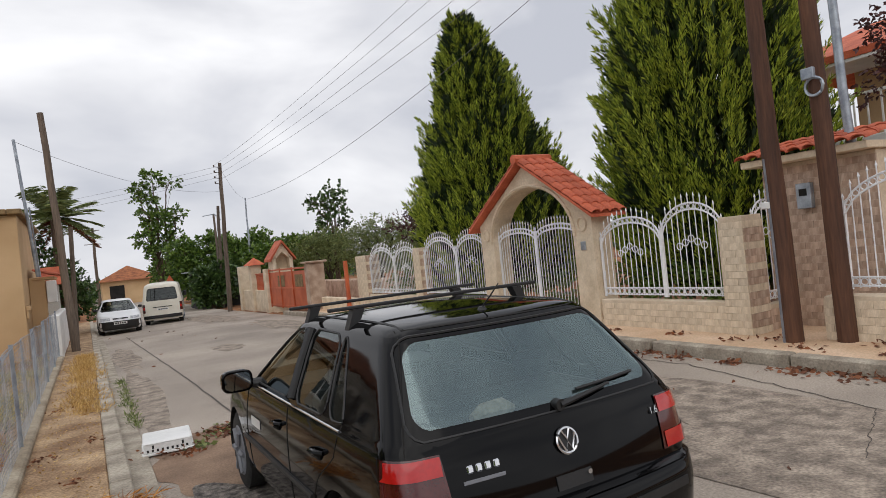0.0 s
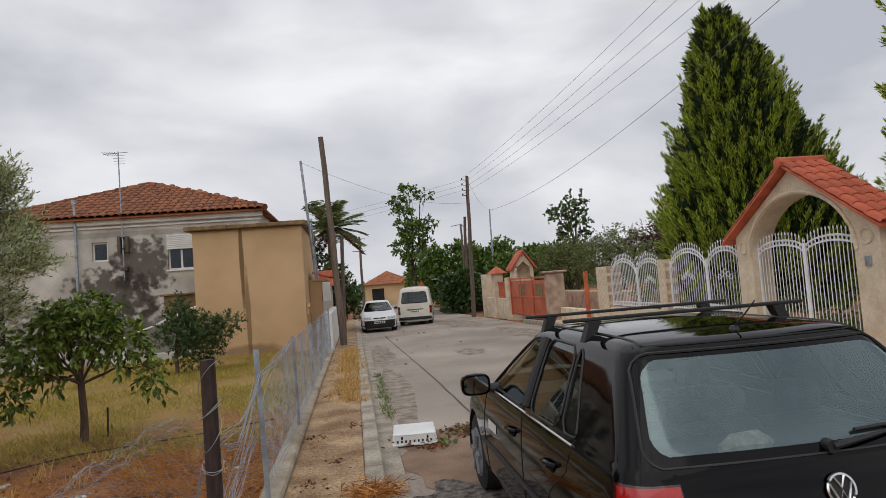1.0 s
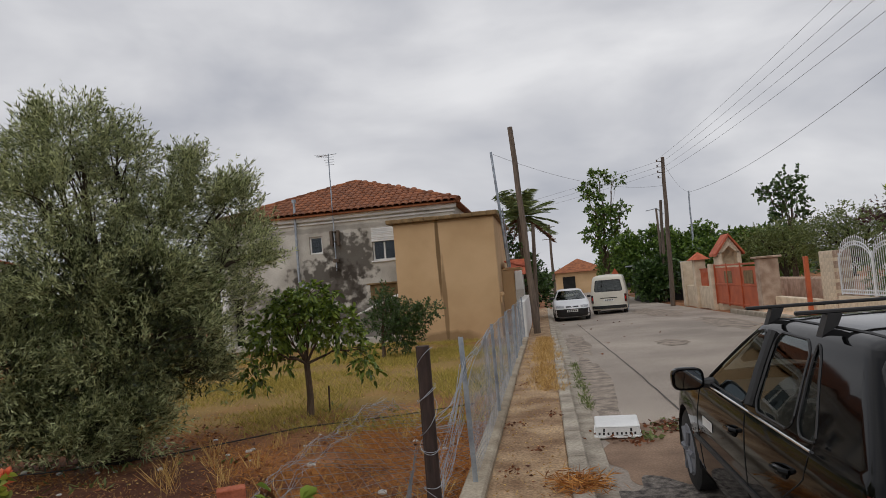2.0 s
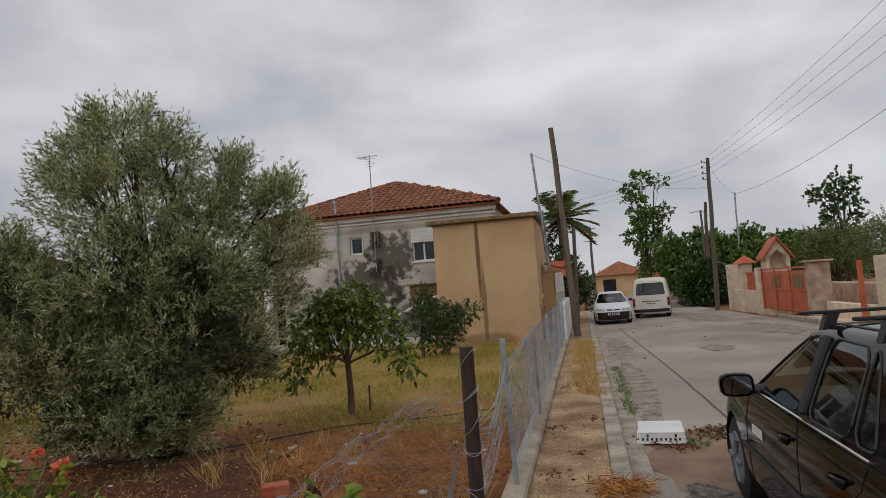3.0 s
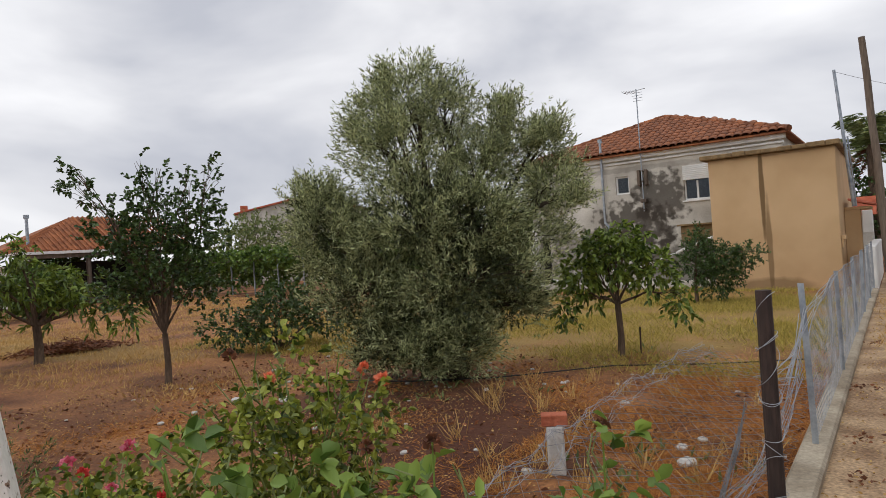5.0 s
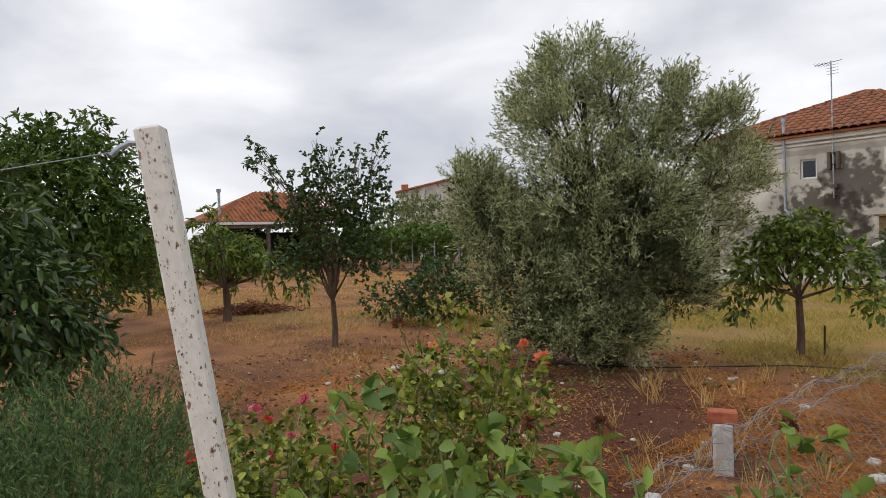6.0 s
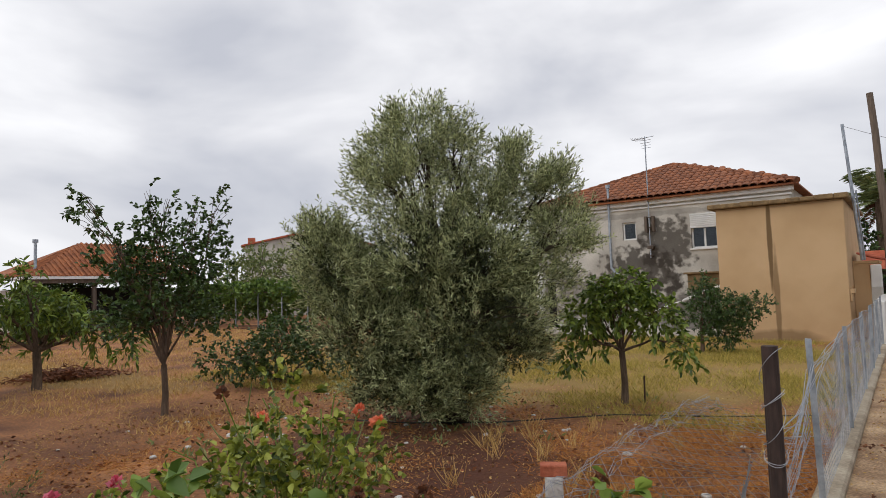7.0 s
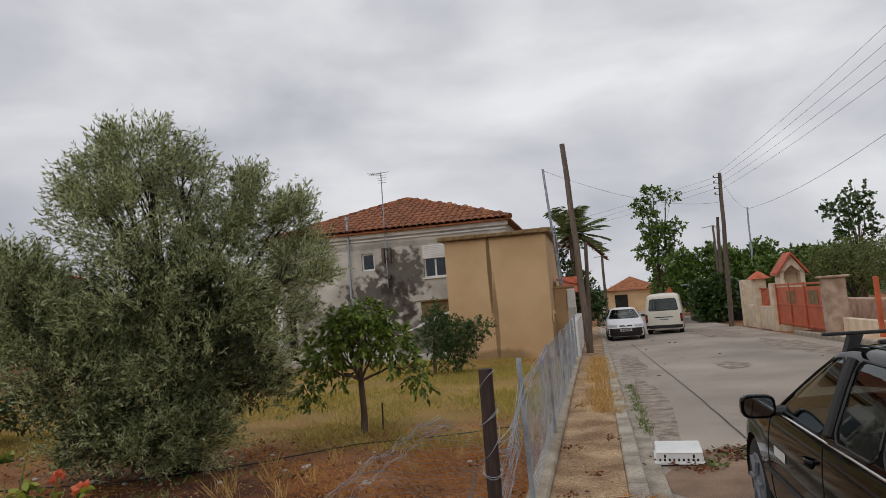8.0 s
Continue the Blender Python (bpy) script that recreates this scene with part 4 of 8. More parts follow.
# orange gate, boundary wall and little shrine
og = placed("sliding_gate", "orange painted metal sheet gate, closed", "gate", (7.6, 27.4, -0.15))
part("sheet", MB().box(7.60, 24.55, -0.02, 7.64, 30.4, 1.55, 0.005), M_ORANGE, og)
for y in (24.55, 26.5, 28.4, 30.3):
    part("frame_bar", MB().box(7.55, y, -0.05, 7.598, y + 0.08, 1.72, 0.005), M_ORANGE, og)
for z in (0.02, 0.8, 1.62):
    part("frame_rail", MB().box(7.57, 24.64, z, 7.597, 30.29, z + 0.07, 0.005), M_ORANGE, og)
for k in range(2):
    part("window_panel", MB().box(7.585, 25.1 + 2.7 * k, 0.9, 7.592, 26.2 + 2.7 * k, 1.4), M_STAIN, og)
bw = placed("boundary_wall", "pale boundary wall with orange railing and pillars", "wall", (7.6, 33, -0.2), kind="structure")
part("wall", MB().box(7.55, 30.75, -0.5, 7.8, 36.5, 0.72, 0.02), M_STONE, bw)
for y in (30.42, 33.4, 36.2):
    part("pillar", MB().box(7.42, y, -0.5, 7.95, y + 0.5, 2.0 if y > 31 else 1.75, 0.02), M_STONE, bw)
for k in range(12):
    part("railing_bar", MB().box(7.64, 30.95 + 0.2 * k, 0.72, 7.68, 31.06 + 0.2 * k, 1.5), M_ORANGE, bw)
part("railing_top", MB().box(7.62, 30.93, 1.5, 7.70, 33.39, 1.56), M_ORANGE, bw)
part("pillar_roof", MB().add([(7.2, 33.2, 2.0), (8.15, 33.2, 2.0), (8.15, 34.1, 2.0), (7.2, 34.1, 2.0), (7.68, 33.65, 2.4)], [(0, 1, 4), (1, 2, 4), (2, 3, 4), (3, 0, 4), (0, 3, 2, 1)]), M_TILE_R, bw)
part("end_pillar", MB().box(7.5, 24.0, -0.3, 8.15, 24.5, 1.8, 0.02).box(7.4, 23.9, 1.8, 8.25, 24.6, 1.88, 0.02), M_STONE_DARK, bw)
part("low_wall", MB().box(7.9, 20.5, -0.3, 8.15, 23.95, 0.45, 0.02), M_STONE, bw)
part("rubble_wall", MB().box(9.8, 20.0, -0.3, 10.2, 32.0, 0.95, 0.05), M_STONE_DARK, bw)
gp2 = placed("gate_post", "orange painted steel gate post", "post", (7.75, 19.9, 0))
part("post", MB().box(7.72, 20.6, -0.2, 7.84, 20.72, 1.75, 0.01), M_ORANGE, gp2)
sh_ = placed("wall_shrine", "small white niche shrine with red tiled roof on the wall", "shrine", (8.3, 28.3, 0))
part("body", MB().extrude([(7.75, -0.3), (7.95, -0.3), (7.95, 2.3), (7.95, 2.4), (7.75, 2.3)], "y", 27.6, 28.6).extrude([(8.75, -0.3), (8.95, -0.3), (8.95, 2.3), (8.75, 2.4)], "y", 27.6, 28.6).extrude([(7.75, 2.3), (8.0, 2.35), (8.35, 2.62), (8.7, 2.35), (8.95, 2.3), (8.35, 3.05)], "y", 27.6, 28.6).box(7.951, 28.3, -0.3, 8.749, 28.6, 2.62).box(7.951, 27.6, -0.3, 8.749, 28.299, 1.75), M_STONE, sh_)
for s in (-1, 1):
    part("roof", MB().extrude([(8.35, 3.06), (8.35, 3.18), (8.35 + s * 0.75, 2.32), (8.35 + s * 0.75, 2.2)], "y", 27.4, 28.9), M_TILE_R, sh_)
sh_.matrix_basis = pose(8.05, 30.2, -0.1) @ Matrix.Diagonal((0.8, 0.8, 0.98, 1))
# house behind the meter wall
rh = placed("villa", "cream two-storey villa with balcony and tiled roof", "house", (17, 7, 0))
part("wall", MB().box(15.0, -2, 0, 22, 7.6, 5.3, 0.02), M_OCHRE, rh, "cream painted wall")
part("balcony_slab", MB().box(13.9, -2, 3.45, 14.99, 8.6, 3.68, 0.02), M_WHITE, rh)
bal = part("balcony_rail", MB().box(13.92, -2, 4.5, 13.98, 8.58, 4.56, 0.01), M_WHITE, rh)
for k in range(40):
    part("baluster", MB().box(13.935, -1.9 + 0.265 * k, 3.681, 13.965, -1.87 + 0.265 * k, 4.499), M_WHITE, bal)
part("roof", MB().extrude([(13.7, 5.25), (13.7, 5.4), (18.5, 7.0), (23, 5.4), (23, 5.25)], "y", -2.6, 8.9), M_TILE_R, rh, "red tiled roof with white soffit")
part("soffit", MB().box(13.72, -2.55, 5.18, 14.99, 8.85, 5.245), M_WHITE, rh)
# near-black sheet on the wall face paints an unlit window; no hole is cut
part("window_dark_sheet", MB().box(14.96, 5.6, 3.7, 14.995, 6.8, 4.9), M_DARKVOID, rh)
rh.location.z -= 0.5

# far houses over the garden and at the street's end
fh = placed("farm_house", "low far house with orange tiled roof and dark porch", "house", (-40, 16, 0))
part("wall", MB().box(-46, 16.4, 0, -42.5, 25.4, 2.6), M_RENDER, fh)
RC = [(-47, 15.4, 3.25), (-39.6, 15.4, 3.25), (-39.6, 26.2, 3.25), (-47, 26.2, 3.25), (-43.2, 19.8, 5.5), (-43.2, 22, 5.5)]
fr_ = part("roof", MB().add(RC, [(0, 1, 4), (1, 2, 5, 4), (2, 3, 5), (3, 0, 4, 5), (0, 3, 2, 1)]), M_TILE, fh, "orange tiled hipped roof")
ridges = MB()
for k in range(34):
    y = 15.6 + 0.31 * k
    t = min(1.0, (y - 15.4) / 4.4)
    ridges.tube([(-39.55, y, 3.27), (-39.6 - 3.6 * t, y, 3.25 + 2.25 * t + 0.02)], 0.07, 5)
    x = -39.8 - 0.31 * k
    if x > -43.2:
        t = (-39.6 - x) / 3.6
        ridges.tube([(x, 15.36, 3.27), (x, 15.4 + 4.4 * t, 3.25 + 2.25 * t + 0.02)], 0.07, 5)
part("tile_ridge", ridges, M_TILE, fr_)
part("fascia", MB().box(-39.62, 15.4, 3.08, -39.5, 26.2, 3.24).box(-47, 15.3, 3.08, -39.62, 15.42, 3.24), M_WHITE, fh, "white eaves board")
# near-black sheet before the wall: the porch roof's shade is painted on
part("porch_shade", MB().box(-42.4, 16.4, 0, -42.3, 25.4, 2.6), M_DARKVOID, fh, "dark sheet that paints the shade under the porch")
part("porch_beam", MB().box(-39.9, 15.6, 2.85, -39.65, 26, 3.07), M_GREYPOLE, fh)
for y in (15.7, 19, 22.4, 25.6):
    part("porch_post", MB().box(-39.88, y, 0, -39.68, y + 0.2, 2.848), M_GREYPOLE, fh)
part("flue", MB().tube([(-40.6, 16.2, 3.5), (-40.6, 16.2, 5.2)], 0.09, 8).tube([(-40.6, 16.2, 5.2), (-40.6, 16.2, 5.4)], 0.16, 8), M_GALV, fh)
f2 = placed("barn", "distant grey barn with thin red roof edge", "building", (-41, 38, 0))
WORLD.discard(f2)
f2.matrix_basis = pose(-41.2, 37.9, 0, 0, 0, 50)
part("wall", MB().extrude([(-5.4, 0), (5.4, 0), (5.4, 5.7), (0.4, 7.1), (-5.4, 5.9)], "y", 0, 10), M_RENDER, f2, "grey gable wall")
part("roof", MB().extrude([(-5.7, 5.86), (0.4, 7.12), (5.7, 5.66), (5.7, 5.78), (0.4, 7.28), (-5.7, 5.98)], "y", -0.25, 10.2), M_TILE_R, f2)
part("chimney", MB().box(-5.2, 0.3, 5.9, -4.6, 0.9, 6.6, 0.03), M_BRICK, f2)
f3 = placed("cottage", "small cream cottage with tiled roof at the street end", "house", (2.5, 80, gz(80)))
part("wall", MB().box(1.5, 76, -1, 7, 84, 2.2), M_OCHRE, f3)
part("roof", MB().add([(1, 75.5, 2.1), (7.5, 75.5, 2.1), (7.5, 84.5, 2.1), (1, 84.5, 2.1), (4.2, 79, 3.7), (4.2, 81, 3.7)], [(0, 1, 4), (1, 2, 5, 4), (2, 3, 5), (3, 0, 4, 5), (0, 3, 2, 1)]), M_TILE, f3)
# flat near-black sheet paints a porch's shade on the wall; no porch is built
part("porch", MB().box(2.2, 75.96, -0.4, 3.6, 75.998, 1.6), M_DARKVOID, f3)
bn = placed("waste_bin", "grey wheeled street waste container", "bin", (4.9, 45.5, gz(45)))
part("body", MB().extrude([(4.35, gz(45) + 0.12), (5.35, gz(45) + 0.12), (5.5, 0.75), (4.2, 0.75)], "y", 45.2, 46.1), M_CABLE, bn)
part("lid", MB().box(4.18, 45.15, 0.751, 5.52, 46.15, 0.86, 0.03), M_CABLE, bn)
sg = placed("warning_sign", "orange triangular road sign on a short post", "sign", (4.98, 46.6, gz(46)))
part("post", MB().tube([(4.98, 46.62, gz(46)), (4.98, 46.62, 1.9)], 0.03, 6), M_GALV, sg)
part("plate", MB().extrude([(4.62, 1.40), (5.34, 1.40), (4.98, 2.02)], "y", 46.56, 46.585), M_ORANGE, sg)
hut = placed("tin_shed", "dark lean-to shed with pale sheet roof", "shed", (7.5, 46, gz(46)))
part("wall", MB().box(6.3, 44.5, -0.5, 9.5, 47.5, 1.9), M_DARKVOID, hut)
part("roof", MB().box(5.9, 44.0, 2.0, 10, 48, 2.08), M_GALV, hut)
part("door", MB().box(6.4, 44.45, -0.4, 7.4, 44.49, 1.2), M_CABLE, hut)

# ---- vehicles ----
M_HEADLAMP = mat("headlamp_lens", rgb(150, 154, 158), rgb(190, 194, 198), 12, 0.12, 60, 0.0, speck=0.2)


def table(t, rows):
    """Straight-line interpolation in a short table of (t, value)."""
    return float(np.interp(t, [q[0] for q in rows], [q[1] for q in rows]))


class Shell:
    """A car body from its level outlines: for each height a rounded plan from tail to nose; y runs from the tail forwards."""

    def __init__(self, spec):
        self.s = spec

    def level(self, z):
        s = self.s
        yr, yf, w = table(z, s["rear"]), table(z, s["front"]), table(z, s["width"])
        rr, rf = min(table(z, s["rear_r"]), w * 0.95), min(table(z, s["front_r"]), w * 0.95)
        br, bf = table(z, s["rear_bow"]), table(z, s["front_bow"])
        out = []
        yb = yr + br * ((w - rr) / w) ** 2
        yn = yf - bf * ((w - rf) / w) ** 2
        for k in range(11):
            x = (w - rr) * k / 10
            out.append((x, yr + br * (x / w) ** 2))
        for k in range(1, 9):
            a = math.pi / 2 * k / 8
            out.append((w - rr + rr * math.sin(a), yb + rr * (1 - math.cos(a)) + br * 0.6 * (k / 8)))
        y0, y1 = out[-1][1], yn - rf - bf * 0.6
        for k in range(1, 40):
            out.append((w, y0 + (y1 - y0) * k / 40))
        for k in range(9):
            a = math.pi / 2 * k / 8
            out.append((w - rf + rf * math.cos(a), y1 + rf * math.sin(a) + bf * 0.6 * (k / 8)))
        for k in range(1, 11):
            x = (w - rf) * (1 - k / 10)
            out.append((x, yf - bf * (x / w) ** 2))
        return [(x * table(y, s["plan"]), y) for x, y in out]

    def side(self, y, z, proud=0.0):
        """The point of the flank (+x) at this y and z."""
        pts = self.level(z)[10:-10]
        return Vector((float(np.interp(y, [p[1] for p in pts], [p[0] for p in pts])) + proud, y, z))

    def tail(self, x, z, proud=0.0):
        """The point of the tail at this x and z."""
        pts = self.level(z)[:22]
        return Vector((x, float(np.interp(abs(x), [p[0] for p in pts], [p[1] for p in pts])) - proud, z))

    def nose(self, x, z, proud=0.0):
        pts = self.level(z)[-20:][::-1]
        return Vector((x, float(np.interp(abs(x), [p[0] for p in pts], [p[1] for p in pts])) + proud, z))

    def roof(self, x, y):
        """Height of the roof over x, y."""
        zs = [z for z in self.s["levels"] if z > self.s["cant"]]
        best = zs[0]
        for z in np.linspace(zs[0], zs[-1], 40):
            pts = self.level(z)
            ys_ = [p[1] for p in pts]
            if ys_[0] < y < ys_[-1] and np.interp(y, ys_, [p[0] for p in pts]) >= abs(x):
                best = z
        return Vector((x, y, best))

    def body(self):
        bm = bmesh.new()
        rows = []
        for z in self.s["levels"]:
            pts = self.level(z)
            rows.append([bm.verts.new((x, y, z)) for x, y in pts] + [bm.verts.new((-x, y, z)) for x, y in pts[-2:0:-1]])
        n = len(rows[0])
        for a, b in zip(rows, rows[1:]):
            for k in range(n):
                bm.faces.new((a[k], a[(k + 1) % n], b[(k + 1) % n], b[k]))
        bm.faces.new(rows[-1])
        bmesh.ops.recalc_face_normals(bm, faces=bm.faces)
        return bm


def rounded(poly, cut=0.05):
    """A convex outline with its corners rounded by two rounds of cutting."""
    for c in (cut, cut * 0.35):
        out = []
        for k, p in enumerate(poly):
            for q in (poly[k - 1], poly[(k + 1) % len(poly)]):
                ln = math.hypot(q[0] - p[0], q[1] - p[1])
                w = min(c, ln * 0.3) / ln
                out.append((p[0] + (q[0] - p[0]) * w, p[1] + (q[1] - p[1]) * w))
        poly = out
    return poly


def cut_out(bm, poly, axis, where):
    """Cuts a convex outline into the faces that where() names and returns those inside it. axis: the way that the outline is seen along."""
    ia, ib = ((1, 2) if axis == "x" else (0, 2))
    lo = [min(p[i] for p in poly) - 0.02 for i in (0, 1)]
    hi = [max(p[i] for p in poly) + 0.02 for i in (0, 1)]
    mid = [sum(p[i] for p in poly) / len(poly) for i in (0, 1)]

    def near():
        return [f for f in bm.faces if where(f.calc_center_median()) and any(lo[0] < v.co[ia] < hi[0] and lo[1] < v.co[ib] < hi[1] for v in f.verts)]

    edges = []
    for a, b in zip(poly, poly[1:] + poly[:1]):
        na, nb = b[1] - a[1], a[0] - b[0]
        if (mid[0] - a[0]) * na + (mid[1] - a[1]) * nb > 0:
            na, nb = -na, -nb
        edges.append((a, na, nb))
        nrm, co = [0, 0, 0], [0, 0, 0]
        nrm[ia], nrm[ib], co[ia], co[ib] = na, nb, a[0], a[1]
        fs = near()
        bmesh.ops.bisect_plane(bm, geom=list({*fs, *[e for f in fs for e in f.edges], *[v for f in fs for v in f.verts]}), plane_co=co, plane_no=Vector(nrm).normalized(), dist=1e-5)

    def inside(f):
        c = f.calc_center_median()
        return all((c[ia] - a[0]) * na + (c[ib] - a[1]) * nb < 1e-6 for a, na, nb in edges)

    return [f for f in near() if inside(f)]


def lift_off(bm, faces, name, material, out=0.0, keep=False):
    """Takes faces out of the body as a mesh of their own, moved along their normals."""
    nb = bmesh.new()
    seen = {}
    for f in faces:
        for v in f.verts:
            if v not in seen:
                seen[v] = nb.verts.new(v.co + v.normal * out)
        nb.faces.new([seen[v] for v in f.verts])
    if not keep:
        bmesh.ops.delete(bm, geom=faces, context="FACES")
    me = bpy.data.meshes.new(name)
    nb.to_mesh(me)
    nb.free()
    me.materials.append(material)
    me.shade_smooth()
    return me


def flip(p):
    return Vector((-p[0], p[1], p[2]))


def grid_mesh(mb, pts):
    """Faces over rows of points."""
    n = len(pts[0])
    mb.add([p for row in pts for p in row], [(i * n + j, i * n + j + 1, (i + 1) * n + j + 1, (i + 1) * n + j) for i in range(len(pts) - 1) for j in range(n - 1)])


def loop_on(fn, poly, proud, per=5):
    """A closed line of points on the surface along an outline."""
    pts = []
    for a, b in zip(poly, poly[1:] + poly[:1]):
        m = max(1, int(math.hypot(b[0] - a[0], b[1] - a[1]) / 0.09))
        pts += [fn(a[0] + (b[0] - a[0]) * k / m, a[1] + (b[1] - a[1]) * k / m, proud) for k in range(m)]
    return pts + pts[:1]


def build_car(name, label, category, at, rz, spec, paint, glass, tail_glass):
    """Body with cut windows and wheel arches, panes, rubber seals, lamps, wheels and seats."""
    car = thing(name, label, category, at, rz)
    sh = Shell(spec)
    bm = sh.body()
    pieces = []
    w = spec["half"]
    for s in (1, -1):
        on = (lambda c, s=s: c.x * s > w * 0.45)
        for poly in spec["side_windows"]:
            fs = cut_out(bm, rounded(poly), "x", on)
            pieces.append(("side_window", lift_off(bm, fs, "side_window", glass, -0.006), "tinted side window"))
        for cy in spec["axles"]:
            circ = [(cy + spec["arch"] * math.cos(2 * math.pi * k / 28), spec["hub"] + spec["arch"] * math.sin(2 * math.pi * k / 28)) for k in range(28)]
            fs = cut_out(bm, circ, "x", on)
            bmesh.ops.delete(bm, geom=fs, context="FACES")
    on_tail = (lambda c: c.y < spec["mid"] - 0.3)
    fs = cut_out(bm, rounded(spec["rear_window"]), "y", on_tail)
    border = lift_off(bm, fs, "glass_border", M_BLACKCAR if paint is M_BLACKCAR else M_BLACK, -0.003)
    b2 = bmesh.new()
    b2.from_mesh(border)
    fs = cut_out(b2, rounded(spec["rear_clear"]), "y", lambda c: True)
    pieces.append(("rear_window", lift_off(b2, fs, "rear_window", tail_glass), "dusty greenish rear window"))
    b2.to_mesh(border)
    b2.free()
    pieces.append(("glass_border", border, ""))
    fs = cut_out(bm, rounded(spec["screen"]), "y", lambda c: c.y > spec["mid"])
    pieces.append(("windscreen", lift_off(bm, fs, "windscreen", glass, -0.006), ""))
    for s in (1, -1):
        for nm, poly, wrap, m, lb in spec["tail_lamps"]:
            p2 = [(s * a, b) for a, b in poly]
            b3 = bm.copy()
            fs = cut_out(b3, p2, "y", lambda c: c.y < wrap)
            pieces.append((nm, lift_off(b3, [f for f in fs if f.calc_center_median().y < wrap], nm, m, 0.006, True), lb))
            b3.free()
    bmesh.ops.remove_doubles(bm, verts=bm.verts, dist=0.0008)
    bmesh.ops.dissolve_degenerate(bm, edges=bm.edges, dist=0.0005)
    bmesh.ops.triangulate(bm, faces=[f for f in bm.faces if len(f.verts) > 4])
    bmesh.ops.recalc_face_normals(bm, faces=bm.faces)
    me = bpy.data.meshes.new("body")
    bm.to_mesh(me)
    bm.free()
    me.materials.append(paint)
    me.shade_smooth()
    me.set_sharp_from_angle(angle=radians(42))
    part("body", me, paint, car)
    for nm, m, lb in pieces:
        ob = part(nm, m, None, car, lb)
        if nm in ("side_window", "rear_window", "windscreen"):
            ob.visible_shadow = False
    seal = spec.get("seal", 0.007)
    for f in (lambda p: p, flip):
        for poly in spec["side_windows"]:
            part("window_seal", MB().tube([f(p) for p in loop_on(sh.side, rounded(poly), 0.0)], seal, 5, False), M_BLACK, car)
        for cy in spec["axles"]:
            r = spec["arch"]
            liner = MB()
            ring = [(cy + r * 0.995 * math.cos(a), spec["hub"] + r * 0.995 * math.sin(a)) for a in np.linspace(-0.15, math.pi + 0.15, 17)]
            grid_mesh(liner, [[f(Vector((x, a, b))) for a, b in ring] for x in (w - 0.02, w - 0.34)])
            liner.add([f(Vector((w - 0.34, a, b))) for a, b in ring], [tuple(range(17))])
            part("arch_liner", liner, M_BLACK, car)
    part("window_seal", MB().tube(loop_on(sh.tail, rounded(spec["rear_window"]), 0.0), seal, 5, False), M_BLACK, car)
    for cy in spec["axles"]:
        for sx in (-1, 1):
            r, x = spec["wheel"], sx * (w - 0.125)
            wh = part("wheel", MB().tube([(x - 0.1, cy, spec["hub"]), (x - 0.085, cy, spec["hub"]), (x + 0.085, cy, spec["hub"]), (x + 0.1, cy, spec["hub"])], [r - 0.03, r, r, r - 0.03], 28), M_RUBBER, car, "", True)
            hub = MB().tube([(x + sx * 0.098, cy, spec["hub"]), (x + sx * 0.106, cy, spec["hub"])], [r * 0.66, r * 0.62], 20)
            for k in range(6):
                t = k * math.pi / 3
                hub.tube([(x + sx * 0.11, cy + 0.05 * math.cos(t), spec["hub"] + 0.05 * math.sin(t)), (x + sx * 0.112, cy + r * 0.6 * math.cos(t), spec["hub"] + r * 0.6 * math.sin(t))], 0.022, 5)
            part("rim", hub, spec["rim"], wh)
    z0 = spec["seat_z"]
    part("floor_pan", MB().box(-w * 0.78, 0.35, 0.24, w * 0.78, spec["len"] - 0.5, 0.29), M_BLACK, car)
    for y, xs_ in spec["seats"]:
        for x in xs_:
            part("seat", MB().box(x - 0.25, y, z0, x + 0.25, y + 0.5, z0 + 0.16, 0.05).box(x - 0.24, y - 0.14, z0 + 0.1, x + 0.24, y + 0.02, z0 + 0.64, 0.05).box(x - 0.12, y - 0.13, z0 + 0.66, x + 0.12, y - 0.03, z0 + 0.82, 0.03), M_SEAT, car)
    yd = spec["dash"]
    part("dashboard", MB().box(-w * 0.8, yd - 0.45, 0.5, w * 0.8, yd + 0.15, spec["belt"] - 0.03, 0.06), M_BLACK, car)
    part("door_lining", MB().box(-w * 0.89, 0.5, 0.35, -w * 0.87, yd - 0.1, spec["belt"] - 0.05).box(w * 0.87, 0.5, 0.35, w * 0.89, yd - 0.1, spec["belt"] - 0.05), M_BLACK, car)
    return car, sh


